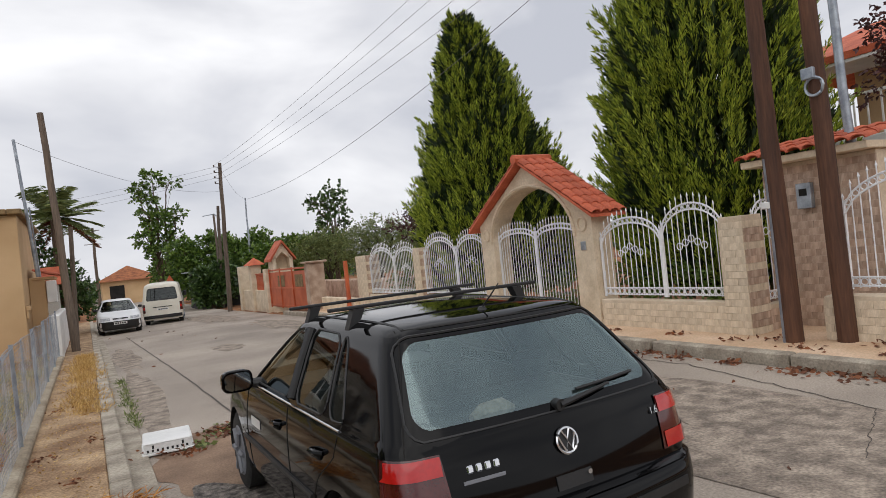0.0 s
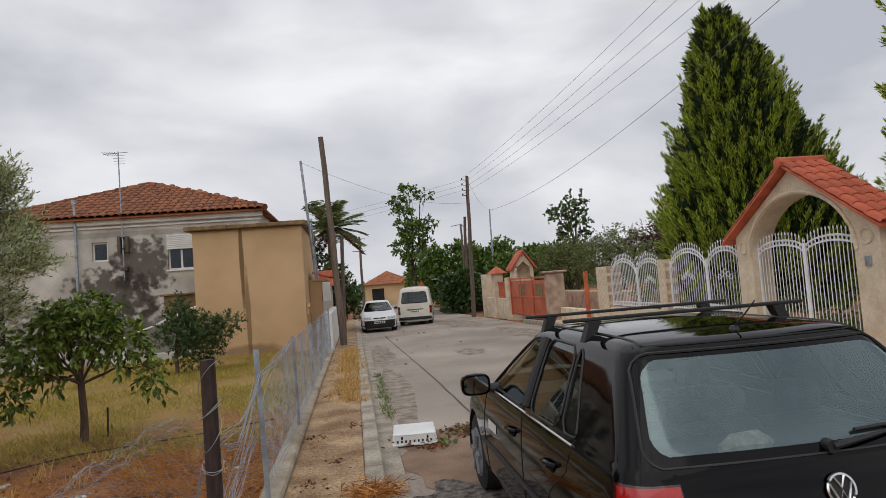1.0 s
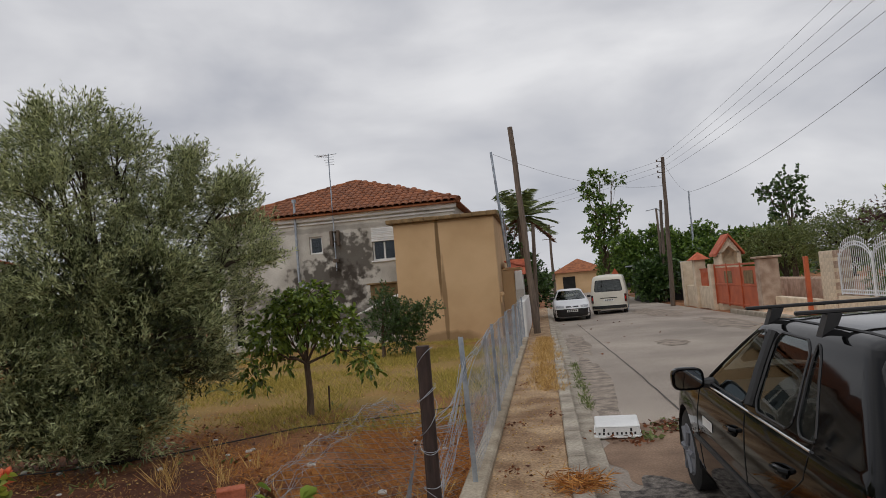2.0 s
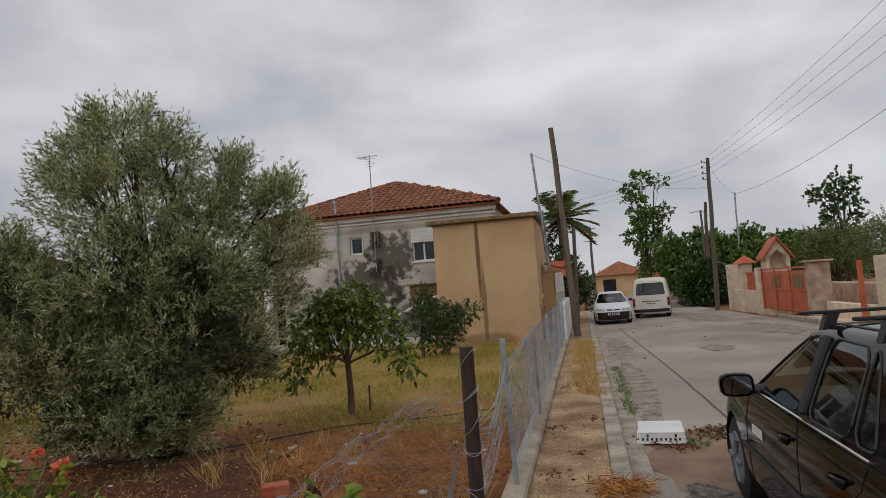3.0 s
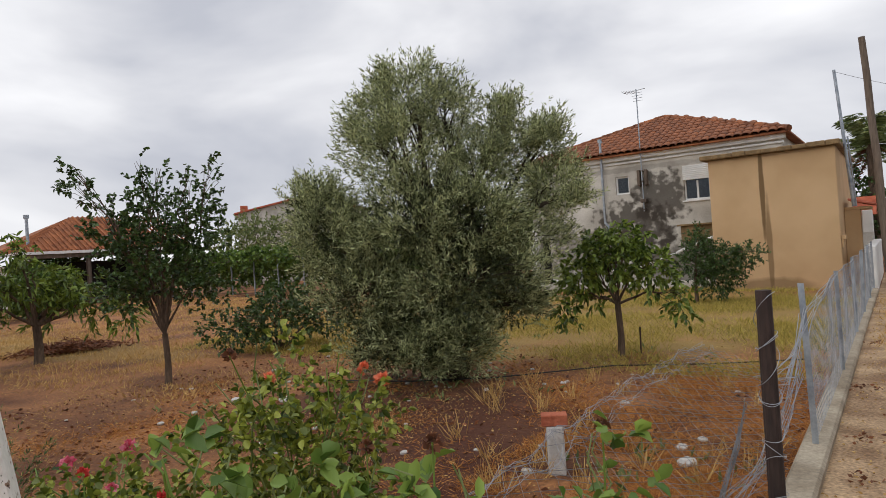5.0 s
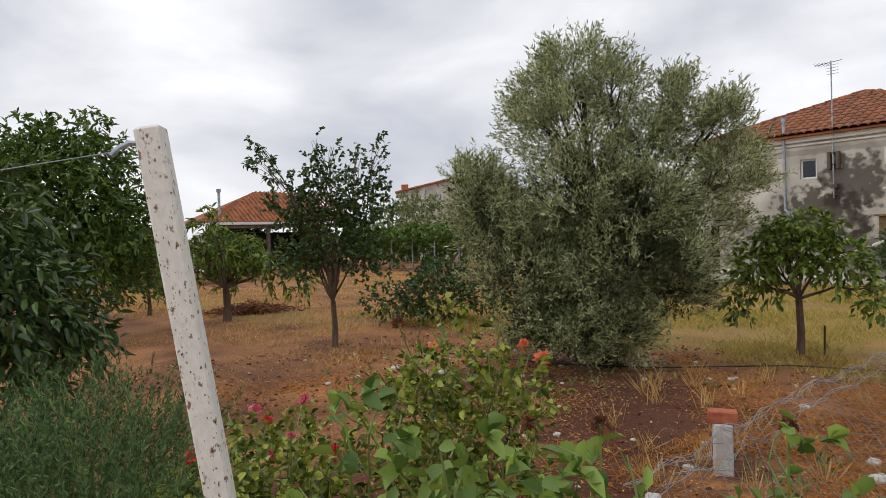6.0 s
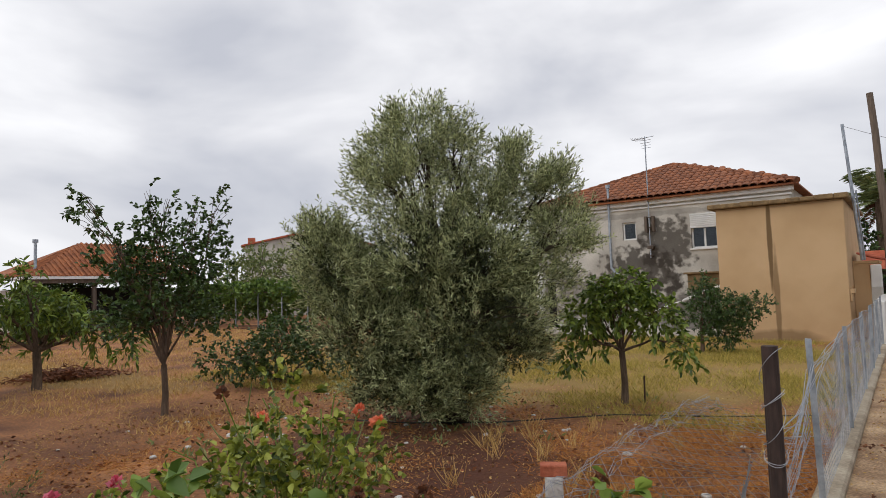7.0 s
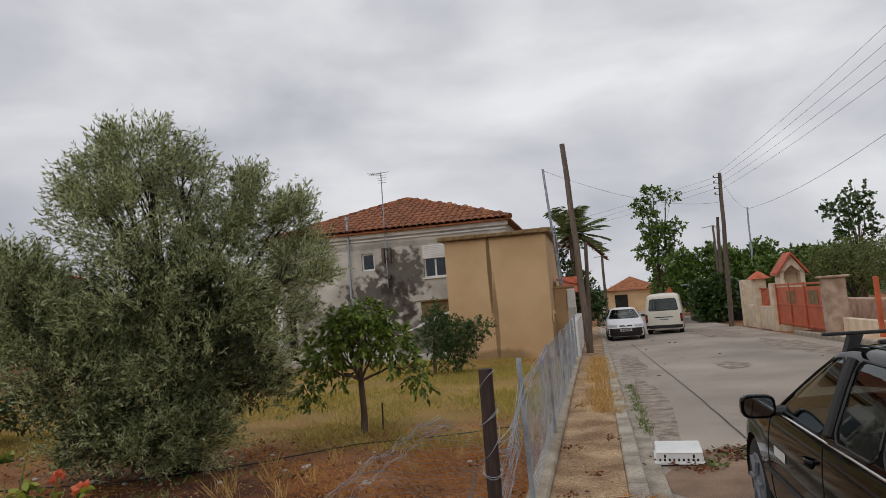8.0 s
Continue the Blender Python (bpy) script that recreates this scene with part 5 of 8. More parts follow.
HATCH = dict(
    len=4.13, half=0.868, mid=2.0, cant=1.39, hub=0.305, wheel=0.31, arch=0.355, axles=(0.80, 3.31), rim=M_CABLE, belt=0.95, dash=2.72,
    levels=[0.20, 0.26, 0.34, 0.44, 0.54, 0.60, 0.62, 0.635, 0.66, 0.70, 0.75, 0.80, 0.85, 0.89, 0.92, 0.945, 0.97, 0.99, 1.03, 1.08, 1.14, 1.20, 1.26, 1.31, 1.35, 1.375, 1.395, 1.41, 1.422, 1.432, 1.439, 1.444, 1.447],
    rear=[(0.20, 0.10), (0.26, 0.03), (0.34, 0.0), (0.54, -0.005), (0.60, 0.01), (0.62, 0.03), (0.635, 0.075), (0.66, 0.082), (0.75, 0.10), (0.90, 0.140), (0.97, 0.168), (0.99, 0.185), (1.03, 0.218), (1.35, 0.505), (1.375, 0.525), (1.395, 0.545), (1.41, 0.57), (1.422, 0.64), (1.432, 0.78), (1.439, 0.95), (1.444, 1.15), (1.447, 1.35)],
    front=[(0.20, 4.0), (0.4, 4.09), (0.6, 4.10), (0.70, 4.04), (0.75, 3.95), (0.80, 3.78), (0.85, 3.55), (0.89, 3.35), (0.92, 3.2), (0.945, 3.08), (0.97, 3.0), (1.375, 2.20), (1.395, 2.14), (1.41, 2.07), (1.422, 1.98), (1.432, 1.88), (1.439, 1.78), (1.444, 1.7), (1.447, 1.6)],
    width=[(0.20, 0.80), (0.26, 0.835), (0.34, 0.852), (0.5, 0.866), (0.62, 0.868), (0.75, 0.862), (0.85, 0.851), (0.92, 0.838), (0.945, 0.828), (0.97, 0.812), (1.20, 0.704), (1.31, 0.648), (1.35, 0.627), (1.375, 0.610), (1.395, 0.588), (1.41, 0.562), (1.422, 0.52), (1.432, 0.45), (1.439, 0.36), (1.444, 0.24), (1.447, 0.10)],
    rear_r=[(0.3, 0.20), (0.6, 0.20), (0.66, 0.12), (0.95, 0.11), (1.37, 0.09), (1.44, 0.2)], front_r=[(0.3, 0.35), (0.7, 0.4), (0.97, 0.2), (1.4, 0.15)],
    rear_bow=[(0.3, 0.09), (0.6, 0.08), (0.9, 0.06), (1.4, 0.05)], front_bow=[(0.3, 0.12), (0.8, 0.2), (0.97, 0.2), (1.4, 0.10)],
    plan=[(0, 0.985), (0.25, 0.99), (0.7, 0.997), (1.2, 1.0), (2.9, 1.0), (3.5, 0.98), (4.1, 0.93)],
    side_windows=[[(1.82, 1.362), (1.96, 1.352), (2.14, 1.275), (2.42, 1.10), (2.62, 0.965), (1.73, 0.965)],
                  [(1.66, 1.365), (1.19, 1.36), (1.06, 0.968), (1.59, 0.962)],
                  [(1.14, 1.36), (1.07, 1.34), (0.80, 0.985), (0.82, 0.97), (1.01, 0.968)]],
    rear_window=[(-0.735, 0.975), (0.735, 0.975), (0.60, 1.372), (-0.60, 1.372)], rear_clear=[(-0.69, 1.01), (0.69, 1.01), (0.575, 1.345), (-0.575, 1.345)],
    screen=[(-0.70, 1.0), (0.70, 1.0), (0.54, 1.365), (-0.54, 1.365)],
    tail_lamps=[("tail_lamp", [(0.60, 0.665), (1.0, 0.665), (1.0, 0.922), (0.62, 0.922)], 0.30, M_SMOKELENS, "red tail lamp with smoked middle")],
    seat_z=0.30, seats=[(1.02, (-0.42, 0.02, 0.44)), (1.95, (-0.38, 0.38))])
golf, gs = build_car("hatchback_car", "black five-door hatchback with empty roof bars parked at the kerb", "car", (1.865, 2.06, 0.0), 0.0, HATCH, M_BLACKCAR, M_CARGLASS, M_HATCHGLASS)


def on_tail(sh, x0, x1, z0, z1, proud, depth=0.02, n=7):
    """A block that follows the curved tail."""
    mb = MB()
    xs_, zs_ = np.linspace(x0, x1, n), np.linspace(z0, z1, n)
    outer = [[sh.tail(x, z, proud) for x in xs_] for z in zs_]
    grid_mesh(mb, outer)
    ring = outer[0] + [r[-1] for r in outer[1:]] + outer[-1][::-1][1:] + [r[0] for r in outer[::-1][1:]]
    k = MB()
    grid_mesh(k, [ring, [p + Vector((0, depth, 0)) for p in ring]])
    return mb.add(k.v, k.f)


for lamp in [o for o in golf.children if o.name.startswith("tail_lamp")]:
    s = 1 if sum(v.co.x for v in lamp.data.vertices) > 0 else -1
    for z0, z1 in ((0.842, 0.918), (0.672, 0.748)):
        lens = MB()
        rows = []
        for z in np.linspace(z0, z1, 5):
            lev = [Vector(p) for p in gs.level(z)]
            row = [gs.tail(x, z, 0.011) for x in np.linspace(0.625, 0.70, 4)]
            row += [Vector((p.x + 0.011, p.y - 0.006, z)) for p in lev[10:24] if p.x > 0.71 and p.y < 0.30]
            rows.append(row)
        m = min(len(r) for r in rows)
        rows = [[r[int(i)] for i in np.linspace(0, len(r) - 1, m)] for r in rows]
        grid_mesh(lens, [[p if s > 0 else flip(p) for p in r] for r in rows])
        part("brake_lens", lens, M_REDLENS, lamp, "bright red lens", True)
c = gs.tail(0.0, 0.852)
tilt = Matrix.Translation(c + Vector((0, -0.012, 0))) @ pose(0, 0, 0, -14, 0, 0)
emblem = part("emblem", MB().ring((0, 0, 0), 0.056, 0.007, "y", 28), M_CHROME, golf, "round chrome badge", True, at=tilt)
part("emblem_disc", MB().disc((0, 0.008, 0), 0.054, -0.006, "y", 24), M_BLACK, emblem)
part("emblem_bars", MB().tube([(-0.046, -0.002, 0.026), (-0.018, -0.002, -0.046), (0, -0.002, -0.004), (0.018, -0.002, -0.046), (0.046, -0.002, 0.026)], 0.0065, 5).tube([(-0.022, -0.002, 0.048), (0, -0.002, 0.006), (0.022, -0.002, 0.048)], 0.0065, 5), M_CHROME, emblem)
for k in range(4):
    q = gs.tail(-0.50 + 0.042 * k, 0.838)
    part("badge_bar", MB().box(-0.016, -0.010, -0.017, 0.016, 0.006, 0.017, 0.006), M_CHROME, golf, "plain silver badge bar", at=Matrix.Translation(q) @ pose(0, 0, 0, -14, 0, -6))
q = gs.tail(-0.44, 0.79)
part("dealer_mark", MB().box(-0.10, -0.004, -0.008, 0.10, 0.006, 0.008, 0.002), M_CABLE, golf, "small dim grey dealer mark", at=Matrix.Translation(q) @ pose(0, 0, 0, -14, 0, -4))
cu = bpy.data.curves.new("engine_size", "FONT")
cu.body, cu.size, cu.extrude, cu.align_x = "1.6", 0.05, 0.004, "CENTER"
txt = new("engine_size", cu)
cu.materials.append(M_CHROME)
txt.parent = golf
txt.matrix_basis = Matrix.Translation(gs.tail(0.585, 0.845, 0.008)) @ pose(0, 0, 0, 76, 0, 5)
tagged(txt, "silver engine size numerals")
wq = gs.tail(0.0, 1.0)
wiper = part("rear_wiper", MB().disc((0.02, wq.y + 0.01, wq.z), 0.026, -0.045, "y", 16).tube([gs.tail(x, z, 0.03) for x, z in ((0.02, 1.0), (0.12, 1.01), (0.24, 1.022), (0.36, 1.035))], [0.016, 0.013, 0.010, 0.007], 6), M_BLACK, golf, "black rear wiper", True)
part("wiper_blade", MB().tube([gs.tail(x, 1.035 + 0.03 * x, 0.016) for x in np.linspace(0.16, 0.56, 7)], 0.009, 5), M_BLACK, wiper)
part("hatch_handle", on_tail(gs, -0.10, 0.10, 0.655, 0.715, 0.006), M_BLACK, golf, "recessed boot handle")
h0 = gs.tail(0.085, 0.70)
part("lock", MB().disc((h0.x, h0.y, h0.z), 0.012, -0.014, "y", 12), M_CHROME, golf)
part("bumper_strip", on_tail(gs, -0.66, 0.66, 0.50, 0.545, 0.008), M_BLACK, golf, "black rubbing strip", True)
part("bumper_lip", on_tail(gs, -0.70, 0.70, 0.622, 0.634, 0.02, 0.03), M_BLACKCAR, golf, "", True)
# seams of the hatch and the doors
part("hatch_seam", MB().tube([gs.tail(x, 1.397, 0.0) for x in np.linspace(-0.53, 0.53, 14)], 0.005, 4), M_DARKVOID, golf)
for s in (-1, 1):
    f = (lambda p: p) if s > 0 else flip
    part("hatch_seam", MB().tube([f(gs.tail(float(x), float(z), 0.0)) for x, z in zip(np.interp(np.linspace(0.93, 1.397, 14), [0.93, 0.98, 1.397], [0.76, 0.745, 0.555]), np.linspace(0.93, 1.397, 14))], 0.004, 4), M_DARKVOID, golf)
    part("rain_channel", MB().tube([f(Vector((0.525, y, gs.roof(0.525, y).z + 0.002))) for y in np.linspace(0.62, 1.95, 16)], 0.007, 4), M_BLACK, golf)
    part("window_trim", MB().tube([f(gs.side(y, 0.945, 0.006)) for y in np.linspace(0.80, 2.62, 16)], 0.006, 5), M_CHROME, golf, "bright window base trim")
    part("door_pillar", MB().tube([f(gs.side(1.66, 0.97, -0.002)), f(gs.side(1.70, 1.15, -0.002)), f(gs.side(1.735, 1.36, -0.002))], 0.034, 6), M_BLACK, golf)
    for y in (1.10, 1.90):
        p = f(gs.side(y, 0.79, 0.014))
        hd = part("door_handle", MB().tube([(p.x - s * 0.016, y - 0.085, 0.795), (p.x + s * 0.012, y - 0.06, 0.80), (p.x + s * 0.012, y + 0.05, 0.79), (p.x - s * 0.016, y + 0.085, 0.785)], [0.013, 0.016, 0.016, 0.012], 8), M_BLACKCAR, golf, "", True)
        part("handle_recess", MB().tube([f(gs.side(y - 0.05, 0.775, -0.006)), f(gs.side(y + 0.06, 0.77, -0.006))], 0.024, 8), M_DARKVOID, hd)
    for line in ([(1.69, 0.96), (1.66, 0.6), (1.68, 0.30)], [(0.80, 0.96), (0.86, 0.80), (1.10, 0.66), (1.22, 0.50), (1.26, 0.30)], [(2.70, 0.94), (2.78, 0.7), (2.80, 0.30)]):
        pts = [f(gs.side(float(np.interp(t, [0, 0.33, 0.66, 1] if len(line) == 4 else np.linspace(0, 1, len(line)), [q[0] for q in line])), float(np.interp(t, np.linspace(0, 1, len(line)), [q[1] for q in line])), 0.0)) for t in np.linspace(0, 1, 14)]
        part("door_seam", MB().tube(pts, 0.004, 4), M_DARKVOID, golf)
    part("side_moulding", MB().tube([f(gs.side(y, 0.52, 0.002)) for y in np.linspace(1.22, 2.9, 12)], 0.018, 6), M_BLACK, golf, "", True)
    st = MB()
    grid_mesh(st, [[f(gs.side(y, z, 0.004)) for z in (0.655, 0.69, 0.72)] for y in np.linspace(2.36, 2.62, 6)])
    part("side_sticker", st, M_WHITE, golf, "pale sticker on the front door")
    mp_ = f(gs.side(2.50, 0.97))
    mc = Vector((mp_.x + s * 0.155, mp_.y + 0.02, mp_.z + 0.03))
    shell = MB()
    for dy, sc in [(-0.06, 0.90), (-0.05, 0.99), (-0.01, 1.0), (0.04, 0.86), (0.08, 0.45)]:
        shell.v += [(mc.x + 0.108 * sc * math.copysign(abs(math.cos(t)) ** 0.55, math.cos(t)), mc.y + dy, mc.z + 0.078 * sc * math.copysign(abs(math.sin(t)) ** 0.6, math.sin(t))) for t in np.linspace(0, 2 * math.pi, 24, endpoint=False)]
    shell.f += [(k * 24 + j, k * 24 + (j + 1) % 24, (k + 1) * 24 + (j + 1) % 24, (k + 1) * 24 + j) for k in range(4) for j in range(24)] + [tuple(range(24)), tuple(range(96, 120))]
    mir = part("wing_mirror", shell, M_BLACKCAR, golf, "black wing mirror", True)
    part("mirror_arm", MB().tube([(mp_.x - s * 0.02, mp_.y, mp_.z - 0.01), (mp_.x + s * 0.07, mp_.y + 0.01, mp_.z - 0.005)], [0.04, 0.03], 8), M_BLACK, mir, "", True)
    part("mirror_glass", MB().add([(mc.x + 0.088 * math.copysign(abs(math.cos(t)) ** 0.5, math.cos(t)), mc.y - 0.0625, mc.z + 0.06 * math.copysign(abs(math.sin(t)) ** 0.55, math.sin(t))) for t in np.linspace(0, 2 * math.pi, 24, endpoint=False)], [tuple(range(24))]), M_MIRROR, mir)
# roof bars and aerial
for yb in (1.17, 1.93):
    zr = gs.roof(0.5, yb).z
    bar = part("roof_bar", MB().box(-0.70, yb - 0.016, zr + 0.064, 0.70, yb + 0.016, zr + 0.084, 0.005), M_BLACK, golf, "black steel roof bar")
    for s in (-1, 1):
        part("bar_foot", MB().extrude([(s * 0.50, zr + 0.065), (s * 0.565, zr + 0.065), (s * 0.605, zr - 0.045), (s * 0.575, zr - 0.04), (s * 0.54, zr + 0.0), (s * 0.525, zr + 0.01)], "y", yb - 0.036, yb + 0.03), M_BLACK, bar)
p = gs.roof(0.0, 0.72)
part("aerial", MB().disc((0, 0.72, p.z - 0.005), 0.03, 0.022, "z", 12, 0.015).tube([(0, 0.72, p.z + 0.01), (0, 0.62, p.z + 0.08), (0, 0.54, p.z + 0.14)], [0.005, 0.004, 0.003], 5), M_BLACK, golf, "short whip aerial")
part("parcel_shelf", MB().box(-0.62, 0.32, 0.90, 0.62, 0.82, 0.92, 0.005), M_SEAT, golf)
part("cloth", MB().tube([(-0.26, 0.5, 0.935), (-0.18, 0.52, 0.95), (-0.08, 0.5, 0.955), (0.0, 0.53, 0.935)], [0.02, 0.045, 0.05, 0.02], 8), M_KERB, golf, "pale cloth on the parcel shelf", True)

COMPACT = dict(
    HATCH, len=3.72, half=0.80, mid=1.7, cant=1.33, axles=(0.6, 2.98), arch=0.32, wheel=0.28, hub=0.28, rim=M_BLACK, belt=0.90, dash=2.35,
    levels=[0.18, 0.26, 0.38, 0.50, 0.54, 0.57, 0.60, 0.65, 0.70, 0.75, 0.80, 0.84, 0.88, 0.92, 1.0, 1.1, 1.2, 1.27, 1.31, 1.335, 1.352, 1.364, 1.37],
    rear=[(0.18, 0.08), (0.3, 0.0), (0.85, 0.06), (0.92, 0.10), (1.31, 0.42), (1.352, 0.5), (1.364, 0.8), (1.37, 1.0)],
    front=[(0.18, 3.64), (0.28, 3.70), (0.52, 3.72), (0.57, 3.69), (0.65, 3.62), (0.70, 3.52), (0.75, 3.35), (0.80, 3.08), (0.84, 2.86), (0.88, 2.68), (0.92, 2.56), (1.31, 1.86), (1.335, 1.78), (1.352, 1.66), (1.364, 1.5), (1.37, 1.3)],
    width=[(0.18, 0.74), (0.26, 0.785), (0.5, 0.80), (0.75, 0.795), (0.88, 0.77), (0.92, 0.75), (1.27, 0.575), (1.31, 0.55), (1.335, 0.51), (1.352, 0.44), (1.364, 0.3), (1.37, 0.12)],
    front_r=[(0.3, 0.3), (0.7, 0.34), (0.92, 0.16), (1.4, 0.12)], front_bow=[(0.3, 0.12), (0.8, 0.18), (0.95, 0.16), (1.4, 0.10)],
    plan=[(0, 0.92), (0.4, 0.98), (1.2, 1.0), (2.7, 1.0), (3.3, 0.98), (3.7, 0.94)],
    side_windows=[[(1.05, 1.28), (1.72, 1.28), (1.95, 1.15), (2.25, 0.93), (1.0, 0.93)], [(0.62, 1.25), (0.95, 1.28), (0.92, 0.93), (0.5, 0.93)]],
    rear_window=[(-0.6, 0.93), (0.6, 0.93), (0.48, 1.29), (-0.48, 1.29)], rear_clear=[(-0.56, 0.96), (0.56, 0.96), (0.46, 1.27), (-0.46, 1.27)],
    screen=[(-0.68, 0.90), (0.68, 0.90), (0.50, 1.29), (-0.50, 1.29)],
    tail_lamps=[("tail_lamp", [(0.55, 0.6), (0.9, 0.6), (0.9, 0.85), (0.55, 0.85)], 0.25, M_REDLENS, "red tail lamp")],
    seat_z=0.28, seats=[(0.85, (-0.35, 0.35)), (1.6, (-0.36, 0.36))])
saxo, ss = build_car("compact_car", "small white hatchback parked facing along the street", "car", (1.12, 28.6 + 3.72, gz(29)), 180.0, COMPACT, M_WHITECAR, M_CARGLASS, M_CARGLASS)


def on_nose(sh, x0, x1, z0, z1, proud, n=7):
    mb = MB()
    grid_mesh(mb, [[sh.nose(x, z, proud) for x in np.linspace(x0, x1, n)] for z in np.linspace(z0, z1, n)])
    return mb


part("front_bumper", on_nose(ss, -0.755, 0.755, 0.19, 0.535, 0.02, 13), M_BLACK, saxo, "black plastic front bumper", True)
part("grille", on_nose(ss, -0.27, 0.27, 0.60, 0.655, 0.008), M_BLACK, saxo, "slim dark grille", True)
part("badge", on_nose(ss, -0.05, 0.05, 0.625, 0.66, 0.014, 3), M_CHROME, saxo, "small chrome badge")
part("number_plate", on_nose(ss, -0.24, 0.24, 0.40, 0.50, 0.03), M_WHITE, saxo, "white plate with dark bars", True)
for k in range(5):
    part("plate_bar", on_nose(ss, -0.18 + 0.08 * k, -0.125 + 0.08 * k, 0.42, 0.48, 0.034, 2), M_BLACK, saxo)
for s in (-1, 1):
    lo, hi = sorted((s * 0.36, s * 0.70))
    lamp = part("headlamp", on_nose(ss, lo, hi, 0.575, 0.68, 0.008), M_HEADLAMP, saxo, "clear headlamp", True)
    p = ss.side(2.2, 0.93)
    part("wing_mirror", MB().box(s * (p.x + 0.1) - 0.085, 2.16, 0.93, s * (p.x + 0.1) + 0.085, 2.26, 1.04, 0.03), M_BLACK, saxo, "black wing mirror")
part("screen_wipers", MB().tube([ss.nose(x, 0.915 + 0.02 * abs(x), 0.012) for x in np.linspace(-0.5, 0.05, 6)], 0.01, 4).tube([ss.nose(x, 0.915 + 0.02 * abs(x), 0.012) for x in np.linspace(0.1, 0.6, 6)], 0.01, 4), M_BLACK, saxo)

VAN = dict(
    HATCH, len=4.4, half=0.845, mid=2.4, cant=1.80, arch=0.34, wheel=0.30, hub=0.30, axles=(1.0, 3.35), rim=M_GALV, belt=1.05, dash=3.9,
    levels=[0.24, 0.32, 0.42, 0.46, 0.50, 0.7, 0.9, 1.05, 1.12, 1.3, 1.5, 1.66, 1.74, 1.80, 1.84, 1.875, 1.90, 1.915, 1.925],
    rear=[(0.24, 0.02), (0.30, -0.03), (0.44, -0.03), (0.46, 0.02), (1.05, 0.05), (1.74, 0.19), (1.80, 0.22), (1.84, 0.27), (1.875, 0.36), (1.9, 0.55), (1.925, 0.9)],
    front=[(0.24, 4.3), (0.4, 4.4), (1.0, 4.36), (1.05, 4.3), (1.74, 3.7), (1.80, 3.62), (1.84, 3.5), (1.875, 3.4), (1.9, 3.2), (1.925, 2.9)],
    width=[(0.24, 0.80), (0.32, 0.83), (0.5, 0.845), (0.9, 0.845), (1.05, 0.835), (1.66, 0.735), (1.74, 0.715), (1.80, 0.685), (1.84, 0.64), (1.875, 0.56), (1.90, 0.45), (1.915, 0.3), (1.925, 0.1)],
    rear_r=[(0.3, 0.1), (1.7, 0.08), (1.9, 0.2)], front_r=[(0.3, 0.2), (1.9, 0.2)], rear_bow=[(0.3, 0.05), (1.9, 0.05)], front_bow=[(0.3, 0.12), (1.9, 0.12)],
    plan=[(0, 0.985), (0.4, 1.0), (4.0, 1.0), (4.4, 0.95)],
    side_windows=[[(3.0, 1.62), (3.6, 1.62), (3.95, 1.12), (3.0, 1.12)]],
    rear_window=[(-0.66, 1.11), (0.66, 1.11), (0.58, 1.66), (-0.58, 1.66)], rear_clear=[(-0.63, 1.14), (0.63, 1.14), (0.555, 1.63), (-0.555, 1.63)],
    screen=[(-0.7, 1.12), (0.7, 1.12), (0.6, 1.66), (-0.6, 1.66)],
    tail_lamps=[("tail_lamp", [(0.72, 0.58), (0.9, 0.58), (0.9, 0.96), (0.72, 0.96)], 0.16, M_SMOKELENS, "dark red tail lamp")],
    seats=[(3.0, (-0.4, 0.4))], seat_z=0.6)
van, vs_ = build_car("delivery_van", "cream white delivery van with closed tailgate on the street", "van", (2.98, 31.6, gz(31.6)), -8.0, VAN, M_CREAMCAR, M_CARGLASS, M_VANGLASS)
part("rear_bumper", on_tail(vs_, -0.80, 0.80, 0.30, 0.45, 0.03, 0.05, 9), M_BLACK, van, "dark rear bumper", True)
part("number_plate", on_tail(vs_, -0.24, 0.24, 0.66, 0.75, 0.012), M_WHITE, van, "white plate with dark bars", True)
for k in range(5):
    part("plate_bar", on_tail(vs_, -0.18 + 0.08 * k, -0.125 + 0.08 * k, 0.68, 0.73, 0.015, 0.004, 2), M_BLACK, van)
part("handle_strip", on_tail(vs_, -0.40, 0.40, 0.79, 0.825, 0.014), M_BLACK, van, "dark tailgate handle strip")
for lamp in [o for o in van.children if o.name.startswith("tail_lamp")]:
    s = 1 if sum(v.co.x for v in lamp.data.vertices) > 0 else -1
    lo, hi = sorted((s * 0.74, s * 0.80))
    part("brake_lens", on_tail(vs_, lo, hi, 0.72, 0.84, 0.014), M_REDLENS, lamp, "bright red lens")
for s in (-1, 1):
    f = (lambda p: p) if s > 0 else flip
    p = f(vs_.side(3.75, 1.2))
    part("wing_mirror", MB().box(p.x + s * 0.12 - 0.08, 3.7, 1.12, p.x + s * 0.12 + 0.08, 3.8, 1.38, 0.03), M_BLACK, van, "black wing mirror")
    part("door_seam", MB().tube([f(vs_.side(2.85, z, 0.0)) for z in np.linspace(0.4, 1.7, 10)], 0.008, 4), M_BLACK, van)
    part("side_vent", MB().tube([f(vs_.side(y, 0.95, 0.002)) for y in (0.45, 0.75)], 0.03, 4), M_BLACK, van)
part("rear_wiper", MB().tube([vs_.tail(x, 1.14 + 0.05 * (0.3 - x), 0.015) for x in (0.0, 0.15, 0.3)], 0.01, 5), M_BLACK, van)
